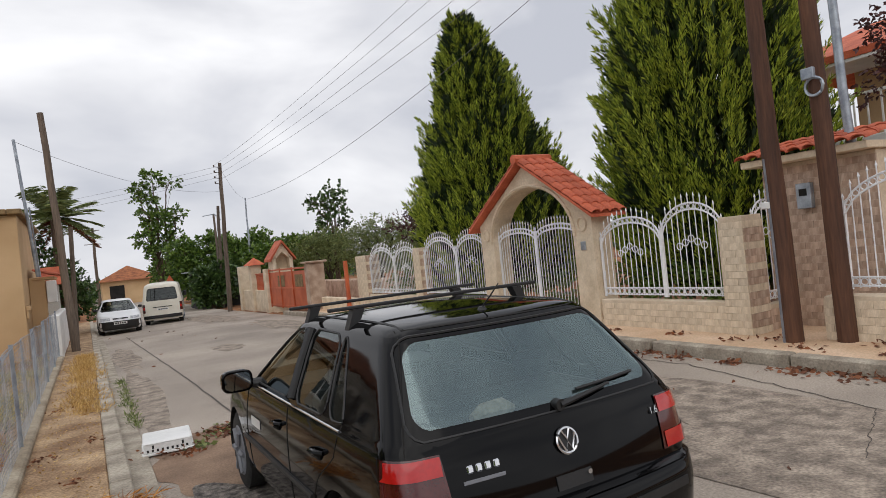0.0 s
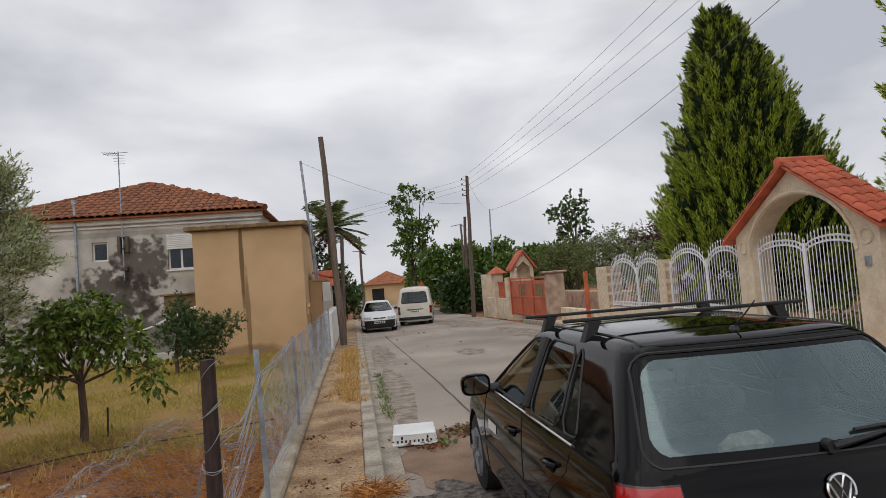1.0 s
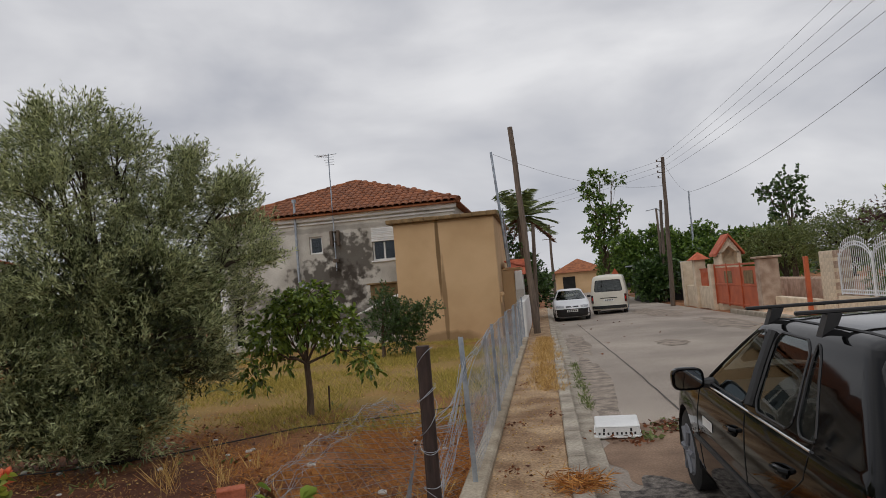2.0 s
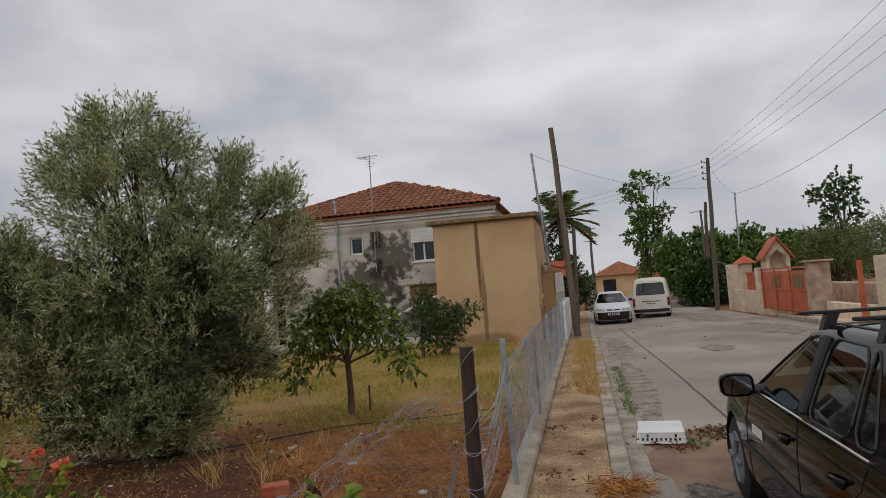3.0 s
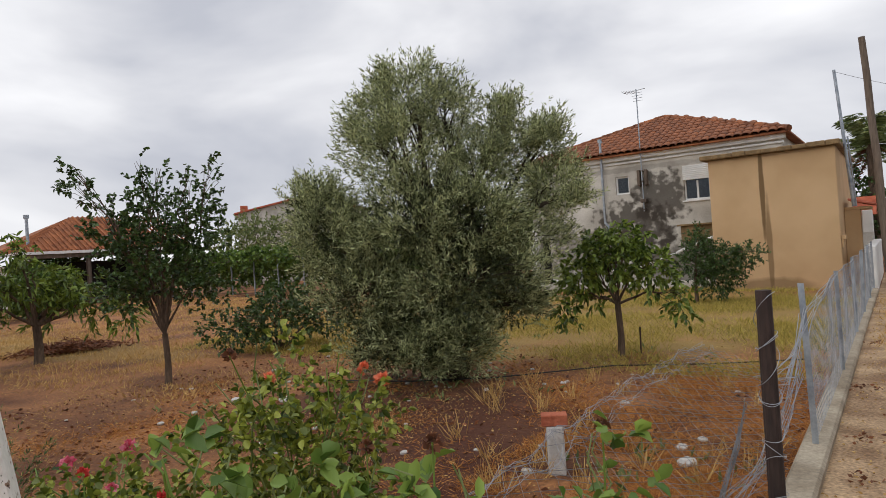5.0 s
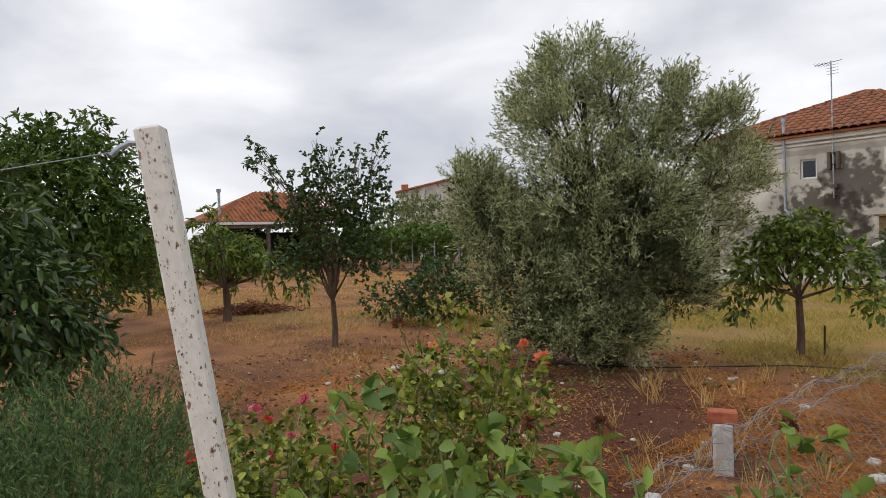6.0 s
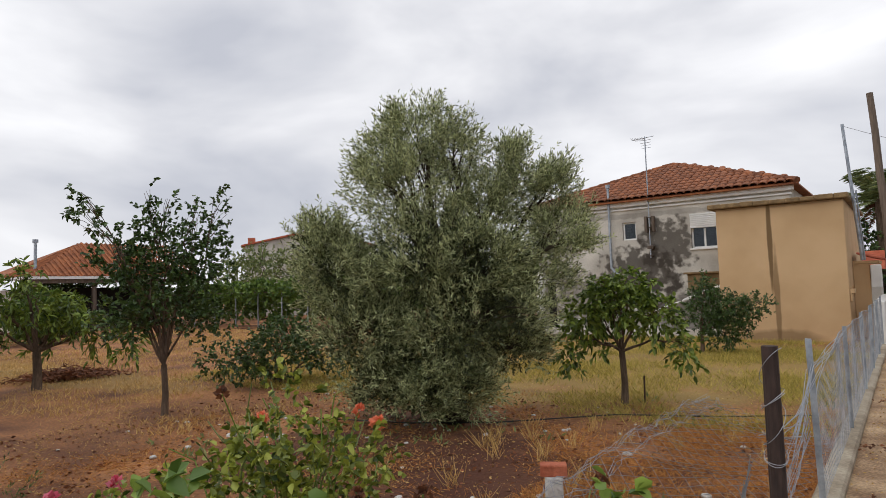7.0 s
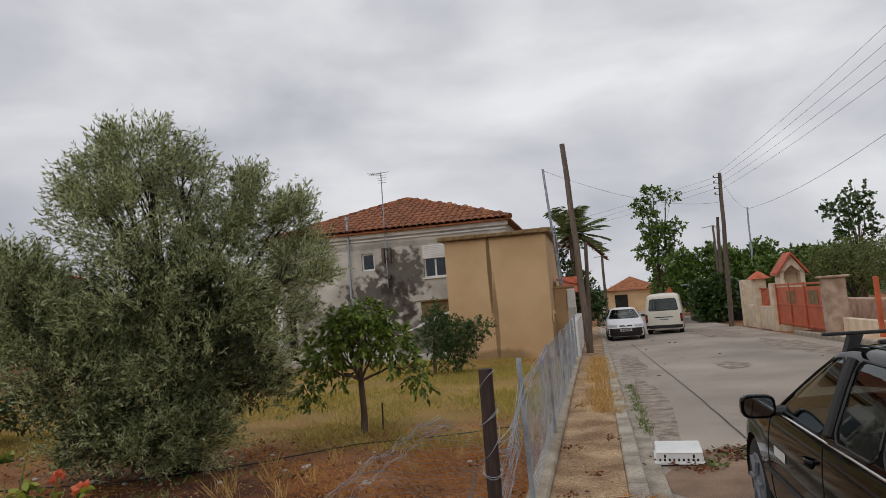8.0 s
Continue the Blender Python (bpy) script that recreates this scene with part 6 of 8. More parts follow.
# ---- fish crate on the road edge ----
crate = thing("plastic_crate", "upturned white plastic crate on the road edge", "crate", (0.64, 7.3, 0.01), -4)
crate.scale = (1.0, 0.95, 0.74)
HXC, HYC = 0.235, 0.29
part("base_panel", MB().box(-HXC, -HYC, 0.145, HXC, HYC, 0.168, 0.012), M_WHITE, crate)
for s in (-1, 1):
    part("long_side", MB().box(-HXC + 0.005, s * (HYC - 0.015) - 0.01, 0.03, HXC - 0.005, s * (HYC - 0.015) + 0.01, 0.147, 0.006), M_WHITE, crate)
    part("short_side", MB().box(s * (HXC - 0.015) - 0.01, -HYC + 0.03, 0.03, s * (HXC - 0.015) + 0.01, HYC - 0.03, 0.147, 0.006), M_WHITE, crate)
    part("rim", MB().box(-HXC - 0.01, s * HYC - 0.015, 0.0, HXC + 0.01, s * HYC + 0.015, 0.03, 0.006), M_WHITE, crate)
    part("rim", MB().box(s * HXC - 0.015, -HYC + 0.017, 0.0, s * HXC + 0.015, HYC - 0.017, 0.03, 0.006), M_WHITE, crate)
for k in range(9):
    part("slot", MB().box(-0.20 + 0.046 * k, -HYC + 0.0035, 0.045, -0.18 + 0.046 * k, -HYC + 0.0045, 0.08), M_BLACK, crate)
for x in (-0.14, 0.14):
    part("handle_slot", MB().box(x - 0.01, -HYC + 0.0035, 0.09, x + 0.01, -HYC + 0.0045, 0.135), M_BLACK, crate)

# ---- plants ----
L_OLIVE = leafy("olive_leaf", rgb(66, 77, 38), rgb(206, 213, 158), 0.5, 0.4)
# darker olive green: the crown's inner shade is put into the leaf colour
L_OLIVE_SHADE = leafy("shaded_olive_leaf", rgb(32, 40, 20), rgb(82, 92, 52), 0.6, 0.2)
L_PEAR = leafy("pear_leaf", rgb(48, 72, 24), rgb(142, 162, 66), 0.4, 0.35)
L_CYPRESS = leafy("cypress_leaf", rgb(52, 82, 20), rgb(190, 204, 72), 0.65, 0.35)
# older inner leaves, with the shade of the recesses painted into the green
L_CYPRESS_SHADE = leafy("shaded_cypress_leaf", rgb(20, 36, 14), rgb(44, 66, 24), 0.7, 0.1)
L_GREEN = leafy("green_leaf", rgb(46, 74, 26), rgb(116, 142, 58), 0.45, 0.3)
L_DARK = leafy("dark_green_leaf", rgb(34, 56, 26), rgb(92, 118, 60), 0.36, 0.25)
L_PALE = leafy("pale_green_leaf", rgb(62, 94, 36), rgb(146, 170, 74), 0.5, 0.35)
L_GREYGREEN = leafy("grey_green_leaf", rgb(74, 90, 46), rgb(142, 152, 90), 0.5, 0.25)
L_PLUM = leafy("plum_leaf", rgb(58, 34, 36), rgb(98, 60, 58), 0.5, 0.25)
L_STRAW = leafy("dry_straw", rgb(164, 124, 64), rgb(222, 188, 122), 0.8, 0.25)
L_STRAW_RED = leafy("reddish_straw", rgb(140, 82, 36), rgb(214, 154, 82), 0.85, 0.2)
L_GRASS = leafy("yellow_green_grass", rgb(122, 118, 46), rgb(210, 188, 98), 0.8, 0.3)
L_PINK = leafy("pink_petal", rgb(206, 60, 92), rgb(236, 140, 160), 0.6, 0.3)
L_RED = leafy("red_petal", rgb(190, 40, 44), rgb(226, 84, 80), 0.6, 0.3)
L_ORANGE = leafy("salmon_petal", rgb(226, 104, 62), rgb(244, 152, 116), 0.6, 0.3)
L_DEAD = leafy("dead_leaf", rgb(84, 52, 38), rgb(146, 92, 60), 0.8, 0.15)
L_ROSE = leafy("rose_leaf", rgb(52, 74, 24), rgb(172, 178, 72), 0.45, 0.35)
L_ROSEMARY = leafy("rosemary_needle", rgb(36, 62, 28), rgb(104, 134, 70), 0.6, 0.2)
rng = np.random.default_rng(7)


def unit(v):
    return v / np.maximum(np.linalg.norm(v, axis=-1, keepdims=True), 1e-6)


def leaf_quads(p, d, length, width, fold=0.15):
    """Diamond leaves at p along d."""
    n = len(p)
    d = unit(d)
    s = unit(np.cross(d, rng.normal(size=(n, 3))))
    nr = np.cross(d, s)
    L = (length * rng.uniform(0.65, 1.25, n))[:, None]
    W = (width * rng.uniform(0.7, 1.2, n))[:, None]
    return np.stack([p, p + d * L * 0.45 + s * W / 2 + nr * W * fold, p + d * L, p + d * L * 0.45 - s * W / 2 + nr * W * fold], 1)


def oval_leaves(p, d, length, width, fold=0.22):
    """Rounded leaves at p along d, folded at the rib and a little arched."""
    n = len(p)
    d = unit(d)
    s = unit(np.cross(d, rng.normal(size=(n, 3)) * 0.7 + np.array([0, 0, 1.0])))
    nr = np.cross(s, d)
    L = (length * rng.uniform(0.6, 1.25, n))[:, None]
    W = (width * rng.uniform(0.75, 1.2, n))[:, None]
    dn = np.array([0, 0, -1.0]) * L * 0.12
    return np.stack([p, p + d * L * 0.28 + s * W * 0.46 + nr * W * fold, p + d * L * 0.66 + s * W * 0.4 + nr * W * fold + dn * 0.5, p + d * L + dn * 1.6,
                     p + d * L * 0.66 - s * W * 0.4 + nr * W * fold + dn * 0.5, p + d * L * 0.28 - s * W * 0.46 + nr * W * fold], 1)


def lobe_points(lobes, n, shell=0.55, holes=0.0):
    """Points spread over egg-shaped lobes (x, y, z, rx, ry, rz), denser towards the outside; also the way out."""
    vol = np.array([l[3] * l[4] * l[5] for l in lobes]) ** 0.75
    idx = rng.choice(len(lobes), n, p=vol / vol.sum())
    L = np.array(lobes)[idx]
    u = unit(rng.normal(size=(n, 3)))
    r = rng.uniform(shell ** 2, 1, n) ** 0.5 * (1 + 0.16 * np.array([noise.noise(q * 2.3 + k) for q, k in zip(u, L[:, 0])]))
    p = L[:, :3] + u * r[:, None] * L[:, 3:]
    if holes:
        keep = np.array([noise.noise(q * 1.9) > holes - 0.55 for q in p])
        p, u = p[keep], u[keep]
    return p, u


def sprays(p, out, per, reach, leaf, width, up=0.4, droop=0.0, spread=0.7):
    """Leafy twigs: per leaves along a short twig that starts at each point."""
    n = len(p)
    d = unit(out + np.array([0, 0, up]) + rng.normal(size=(n, 3)) * 0.45)
    t = rng.uniform(0, 1, (n, per))
    q = p[:, None, :] + d[:, None, :] * (t * reach)[..., None] + np.array([0, 0, -1.0]) * (droop * reach * t ** 2)[..., None]
    e = d[:, None, :] + rng.normal(size=(n, per, 3)) * spread + np.array([0, 0, -1.0]) * droop * 0.8
    return (oval_leaves if 0.024 < width < 0.06 else leaf_quads)(q.reshape(-1, 3), e.reshape(-1, 3), leaf, width)


def limb(mb, a, b, r0, r1, wobble=0.12, n=6):
    a, b = Vector(a), Vector(b)
    ln = (b - a).length
    pts = [a.lerp(b, k / n) + Vector(rng.normal(size=3)) * wobble * ln * 0.25 * math.sin(math.pi * k / n) + Vector((0, 0, 0.12 * ln * math.sin(math.pi * k / n))) for k in range(n + 1)]
    mb.tube(pts, [r0 + (r1 - r0) * k / n for k in range(n + 1)], 7)
    return pts


def tree(name, label, at, rz, trunk_r, fork, lobes, n, per, reach, leaf, width, leaf_mat, bark=None, up=0.4, droop=0.0, holes=0.12, shell=0.4, category="tree", twigs=60, stems=1, spread=0.7):
    ob = thing(name, label, category, at, rz)
    bark = bark or M_BARK
    tr = MB()
    if stems == 1:
        tr.tube([(0, 0, -0.1), (0.02, 0, fork * 0.4), (0.0, 0.02, fork)], [trunk_r * 1.25, trunk_r, trunk_r * 0.9], 10)
    part("trunk", tr if stems == 1 else MB().tube([(0, 0, -0.1), (0, 0, 0.12)], [trunk_r, trunk_r * 0.8], 8), bark, ob, "", True)
    for l in lobes:
        mb = MB()
        base = (0, 0, fork) if stems == 1 else (float(rng.normal() * 0.1), float(rng.normal() * 0.1), 0)
        pts = limb(mb, base, (l[0], l[1], l[2] + l[5] * 0.3), trunk_r * 0.45, trunk_r * 0.1)
        for k in range(max(2, twigs // len(lobes))):
            s = pts[int(rng.integers(2, len(pts)))]
            u = unit(rng.normal(size=3) + np.array([0, 0, 0.3]))
            e = Vector((l[0] + u[0] * l[3] * 0.9, l[1] + u[1] * l[4] * 0.9, l[2] + u[2] * l[5] * 0.9))
            limb(mb, s, e, max(0.006, trunk_r * 0.06), 0.003, 0.1, 4)
        part("limb", mb, bark, ob, "", True)
    p, out = lobe_points(lobes, n, shell, holes)
    tagged(part("crown", quads(sprays(p, out, per, reach, leaf, width, up, droop, spread), "crown", leaf_mat), None, ob), kind="stuff")
    return ob


# olive tree in the garden
OLIVE = [(-0.86, 0.1, 3.57, 0.38, 0.5, 0.42), (-0.38, 0, 3.88, 0.42, 0.5, 0.40), (0.12, 0.1, 3.62, 0.34, 0.5, 0.45), (-0.5, -0.2, 3.05, 0.74, 0.7, 0.5), (0.55, 0.1, 2.85, 0.36, 0.5, 0.32), (0.90, 0.1, 3.32, 0.24, 0.4, 0.42), (1.38, 0.1, 3.02, 0.30, 0.4, 0.36),
         (1.58, 0, 2.4, 0.40, 0.5, 0.5), (1.25, 0.2, 1.85, 0.50, 0.5, 0.45), (-1.75, 0, 2.45, 0.36, 0.5, 0.30), (-1.5, -0.1, 1.9, 0.5, 0.6, 0.5), (-0.2, -0.3, 2.2, 1.05, 0.9, 0.7), (0.5, -0.5, 2.1, 0.6, 0.5, 0.5),
         (-1.1, -0.3, 1.2, 0.7, 0.7, 0.5), (0.3, -0.5, 1.35, 0.9, 0.7, 0.5), (0.85, -0.1, 0.95, 0.45, 0.5, 0.35), (-0.5, -0.4, 0.7, 0.85, 0.6, 0.4), (-0.95, 0.1, 0.4, 0.5, 0.5, 0.3), (0.15, -0.55, 0.5, 0.35, 0.3, 0.3), (-0.45, -0.6, 0.35, 0.4, 0.3, 0.25)]


def olive_tree(at, rz):
    """A broad olive: limbs to each bough, and boughs of separate leafy tufts with gaps between them."""
    ob = thing("olive_tree", "large grey-green olive tree with a dark trunk", "tree", at, rz)
    tr = MB()
    for k in range(4):
        a = k * 1.6
        tr.tube([(0.12 * math.cos(a), 0.12 * math.sin(a), -0.1), (0.06 * math.cos(a + 0.4), 0.06 * math.sin(a + 0.4), 0.3), (0.10 * math.cos(a + 0.9), 0.10 * math.sin(a + 0.9), 0.75)], [0.13, 0.10, 0.08], 9)
    part("trunk", tr, M_DARKBARK, ob, "gnarled dark trunk", True)
    tuft_p, tuft_o = [], []
    for l in OLIVE:
        mb = MB()
        pts = limb(mb, (float(rng.normal()) * 0.06, float(rng.normal()) * 0.06, 0.6), (l[0], l[1], l[2]), 0.07, 0.016)
        size = (l[3] * l[4] * l[5]) ** (1 / 3)
        for k in range(int(18 + 46 * size ** 2)):
            u = unit(rng.normal(size=3) + np.array([0, 0, 0.2]))
            e = np.array(l[:3]) + u * np.array(l[3:]) * rng.uniform(0.45, 1.0)
            if e[2] < 0.12:
                continue
            if k % 2 == 0:
                limb(mb, pts[int(rng.integers(3, len(pts)))], Vector(e), 0.011, 0.004, 0.1, 4)
            m = int(rng.integers(12, 26))
            tuft_p.append(e + rng.normal(size=(m, 3)) * 0.085)
            tuft_o.append(np.repeat((u * np.array([1, 1, 0.7]) + np.array([0.12, 0, 0.55]))[None], m, 0))
        part("limb", mb, M_DARKBARK, ob, "", True)
    p, o = np.concatenate(tuft_p), np.concatenate(tuft_o)
    tagged(part("crown", quads(sprays(p, o, 15, 0.30, 0.072, 0.0155, 0.35, 0.12, 0.5), "crown", L_OLIVE), None, ob), kind="stuff")
    # filler leaves in the shade colour darken the inside of the lower boughs
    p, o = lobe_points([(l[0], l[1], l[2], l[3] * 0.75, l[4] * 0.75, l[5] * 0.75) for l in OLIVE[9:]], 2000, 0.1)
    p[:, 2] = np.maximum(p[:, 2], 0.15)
    tagged(part("inner_crown", quads(sprays(p, o, 12, 0.24, 0.08, 0.02, 0.3, 0.0, 0.9), "inner_crown", L_OLIVE_SHADE), None, ob), kind="stuff")


olive_tree((-5.3, 7.2, 0), 35.4)
tree("pear_tree", "small round-leaved fruit tree with drooping side shoots", (-3.6, 9.15, 0), 21, 0.05, 0.78,
     [(0.0, 0, 1.45, 0.45, 0.5, 0.3), (-0.45, 0, 1.3, 0.34, 0.4, 0.3), (0.5, 0, 1.3, 0.36, 0.4, 0.3), (-0.78, 0, 0.85, 0.15, 0.2, 0.38), (0.9, 0, 0.78, 0.16, 0.2, 0.26), (-0.32, 0, 0.85, 0.1, 0.15, 0.18), (0.1, 0, 1.75, 0.36, 0.4, 0.2), (-0.25, 0, 1.7, 0.25, 0.3, 0.2)],
     520, 7, 0.16, 0.095, 0.052, L_PEAR, None, 0.1, 0.5, 0.1, 0.3, twigs=60)
tree("pomegranate_shrub", "dark green shrub growing against the ochre shed", (-4.35, 16.6, 0), 14, 0.05, 0.5,
     [(0.2, 0, 1.0, 0.6, 0.6, 0.5), (0.75, 0, 0.95, 0.55, 0.5, 0.42), (1.25, 0, 1.15, 0.4, 0.3, 0.2), (0.1, 0, 1.55, 0.25, 0.3, 0.4), (0.5, 0, 0.5, 0.5, 0.5, 0.35)],
     800, 9, 0.2, 0.085, 0.034, L_DARK, None, 0.5, 0.0, 0.0, 0.2, "shrub", 30)
tree("apricot_tree", "upright fruit tree with bare lower trunk", (-9.65, 5.55, 0), 60, 0.05, 0.75,
     [(0.0, 0, 1.9, 0.75, 0.75, 0.6), (-0.6, 0, 2.4, 0.45, 0.5, 0.5), (0.6, 0, 2.4, 0.45, 0.5, 0.6), (0.0, 0, 2.6, 0.5, 0.5, 0.5), (-1.05, 0, 3.0, 0.22, 0.25, 0.3), (-1.15, 0, 3.3, 0.1, 0.1, 0.2), (-0.2, 0, 3.2, 0.12, 0.15, 0.35), (0.1, 0, 3.15, 0.1, 0.12, 0.32), (0.85, 0, 3.1, 0.16, 0.15, 0.4), (0.5, 0, 3.1, 0.1, 0.1, 0.3), (-0.5, 0, 1.4, 0.5, 0.5, 0.3), (0.5, 0, 1.4, 0.5, 0.5, 0.35)],
     1050, 8, 0.16, 0.075, 0.05, L_DARK, None, 0.8, 0.0, 0.08, 0.2, twigs=90)
tree("peach_tree", "low spreading fruit tree with long leaves", (-15.0, 5.9, 0), 68, 0.09, 0.75,
     [(0.0, 0, 1.75, 0.55, 0.6, 0.35), (-0.75, 0, 1.55, 0.5, 0.5, 0.35), (0.75, 0, 1.5, 0.45, 0.5, 0.35), (1.25, 0, 1.1, 0.35, 0.4, 0.3), (1.75, 0, 0.85, 0.25, 0.3, 0.25), (-1.1, 0, 1.1, 0.4, 0.4, 0.3), (-0.3, 0, 2.3, 0.35, 0.4, 0.3), (0.3, 0, 1.1, 0.35, 0.4, 0.25)], 300, 8, 0.3, 0.17, 0.055, L_PEAR, None, 0.2, 0.5, 0.15, 0.3)
for x, y, k in ((-18.0, 5.05, 0.9), (-21.4, 5.1, 1.0)):
    tree("sapling", "small young fruit tree in dry grass", (x, y, 0), 72, 0.05, 0.6, [(0, 0, 1.35 * k, 0.6 * k, 0.6 * k, 0.65 * k), (0.1, 0, 2.0 * k, 0.35, 0.4, 0.4)], 420, 7, 0.2, 0.13, 0.04, L_GREEN, None, 0.4, 0.2)
tree("walnut_tree", "leafy tree with long drooping leaves", (-7.3, 0.15, 0), 82, 0.1, 0.8,
     [(0.1, 0, 1.9, 0.85, 0.9, 0.6), (0.45, 0, 1.35, 0.75, 0.8, 0.5), (0.75, 0, 1.0, 0.5, 0.5, 0.38), (-0.7, 0, 1.3, 0.9, 0.9, 1.0), (0.4, 0, 0.65, 0.55, 0.6, 0.3)], 800, 9, 0.34, 0.14, 0.05, L_DARK, None, 0.15, 0.7, 0.05, 0.3)
tree("walnut_tree", "tall dense green tree behind the garden", (-14.5, 2.5, 0), 78, 0.1, 1.1,
     [(0.0, 0, 2.9, 1.35, 1.3, 1.2), (0.5, 0, 3.7, 0.7, 0.7, 0.7), (-0.5, 0, 3.5, 0.8, 0.8, 0.8), (1.0, 0, 2.2, 0.8, 0.9, 0.8), (-1.2, 0, 2.4, 1.1, 1.0, 1.0), (0.3, 0, 1.4, 1.4, 1.2, 0.7)], 2600, 8, 0.3, 0.15, 0.05, L_GREEN, None, 0.3, 0.4, 0.06, 0.3)
tree("citrus_bush", "low dark citrus bush with glossy leaves", (-10.4, 8.5, 0), 50, 0.05, 0.3,
     [(0.0, 0, 0.62, 0.8, 0.8, 0.5), (-0.9, 0, 0.5, 0.6, 0.6, 0.4), (0.9, 0, 0.5, 0.6, 0.6, 0.4), (0.1, 0, 1.0, 0.5, 0.5, 0.3)], 650, 8, 0.2, 0.09, 0.045, L_DARK, None, 0.4, 0.1, 0.1, 0.3, "bush", stems=3)


# cypresses behind the white fence


def cypress(at, height, radius, n, seed, lean_by=0.0):
    ob = thing("cypress_tree", "dense conical green cypress behind the iron fence", "tree", at, seed * 40, "garden cypresses")
    part("trunk", MB().tube([(0, 0, -0.1), (0, 0, height * 0.9)], [0.16, 0.03], 8), M_BARK, ob)

    def spread(h):
        return radius * min(1.0, 0.8 + 0.8 * h) * max(0.0, 1 - max(0, h - 0.22) / 0.79) ** 0.92

    def where(cnt, inner):
        h = rng.uniform(0, 1, cnt) ** 1.15
        a = rng.uniform(0, 2 * math.pi, cnt)
        bump = np.array([noise.noise((math.cos(t) * 2.2, math.sin(t) * 2.2, q * 7 + seed)) for t, q in zip(a, h)])
        rr = np.array([spread(q) for q in h]) * inner * (0.9 + 0.2 * bump) * rng.uniform(0.84, 1.03, cnt)
        p = np.stack([np.cos(a) * rr, np.sin(a) * rr, 0.3 + h * (height - 0.6)], 1)
        p[:, :2] += lean_by * (h ** 1.5)[:, None] * np.array([math.cos(radians(151 - seed * 40)), math.sin(radians(151 - seed * 40))])
        d = unit(np.stack([np.cos(a) * 0.5, np.sin(a) * 0.5, np.full(cnt, 0.9)], 1) + rng.normal(size=(cnt, 3)) * 0.14)
        return p, d, h

    def plumes(cnt, inner, per, t0, t1, leaf, wid, fat):
        """Flame-shaped sprays: leaves round an axis that thin out to a tip."""
        p, d, h = where(cnt, inner)
        ln = (rng.uniform(0.55, 1.15, cnt) * (1.1 - 0.45 * h))[:, None]
        t = rng.uniform(t0, t1, (cnt, per))
        side = rng.normal(size=(cnt, per, 3))
        side -= (side * d[:, None, :]).sum(2, keepdims=True) * d[:, None, :]
        side = unit(side)
        q = p[:, None, :] + d[:, None, :] * (t * ln)[..., None] + side * (fat * np.sqrt(np.clip(1 - t, 0, 1)) * rng.uniform(0.2, 1, (cnt, per)))[..., None]
        e = d[:, None, :] + side * 0.25 + rng.normal(size=(cnt, per, 3)) * 0.2
        return leaf_quads(q.reshape(-1, 3), e.reshape(-1, 3), leaf, wid)

    k = n // 10
    # dark inner plumes put shade into the gaps between the outer ones
    tagged(part("inner_shade_foliage", quads(plumes(int(k * 3.0), 0.8, 17, 0.0, 0.8, 0.24, 0.075, 0.22), "inner_shade_foliage", L_CYPRESS_SHADE), None, ob), kind="stuff")
    tagged(part("foliage", quads(plumes(k, 0.97, 95, 0.1, 1.05, 0.15, 0.028, 0.105), "foliage", L_CYPRESS), None, ob), kind="stuff")
    return ob


cypress((11.1, 15.9, 0), 8.45, 2.75, 12500, 1, 0.7)
cypress((11.6, 8.75, 0), 12.6, 2.25, 16500, 2)

# trees along the far street
tree("poplar_tree", "tall ragged poplar with sparse top", (5.2, 54, gz(54)), 0, 0.22, 2.2, [(0.3, 0, 4.0, 1.1, 1.1, 1.5), (0.2, 0, 6.4, 1.1, 1.1, 1.2), (-0.6, 0, 8.2, 0.8, 0.8, 0.9), (0.0, 0, 10.0, 0.7, 0.7, 0.5), (-1.0, 0, 9.2, 0.5, 0.5, 0.5), (1.3, 0, 9.6, 0.5, 0.5, 0.4), (1.7, 0, 7.2, 0.5, 0.5, 0.4), (-0.9, 0, 5.4, 0.6, 0.7, 0.8), (1.4, 0, 5.2, 0.6, 0.6, 0.5)], 900, 7, 0.45, 0.26, 0.17, L_GREEN, None, 0.4, 0.2, 0.34, 0.3)
for x, y, k, m in ((7.6, 50, 1.0, L_GREEN), (7.2, 43.4, 0.52, L_DARK), (10.5, 48, 0.95, L_GREEN), (6.9, 60, 0.8, L_GREEN), (10.2, 38.5, 0.72, L_GREEN), (13.5, 44, 0.8, L_GREEN), (17, 50, 0.85, L_GREEN)):
    tree("street_tree", "bushy green tree beside the far street", (x, y, gz(y)), 0, 0.2, 1.6 * k, [(0, 0, 3.0 * k, 2.2 * k, 2.0 * k, 1.7 * k), (1.1 * k, 0, 4.2 * k, 1.3 * k, 1.3 * k, 1.1 * k), (-1.2 * k, 0, 3.8 * k, 1.2 * k, 1.2 * k, 1.0 * k), (0, 0, 1.6 * k, 2.3 * k, 2 * k, 0.9 * k)], 1300, 8, 0.4, 0.25, 0.16, m, None, 0.4, 0.2, 0.1, 0.3, twigs=30)
tree("poplar_tree", "thin ragged tree rising behind the orange gate", (11.9, 33.0, -0.2), 0, 0.13, 2.6, [(0, 0, 4.0, 0.7, 0.7, 0.7), (-0.3, 0, 5.2, 0.6, 0.6, 0.4), (0.3, 0, 5.8, 0.35, 0.4, 0.4), (-0.9, 0, 5.2, 0.35, 0.4, 0.3), (0.6, 0, 4.9, 0.4, 0.4, 0.3)], 230, 7, 0.35, 0.2, 0.14, L_DARK, None, 0.4, 0.2, 0.25, 0.3, twigs=40)
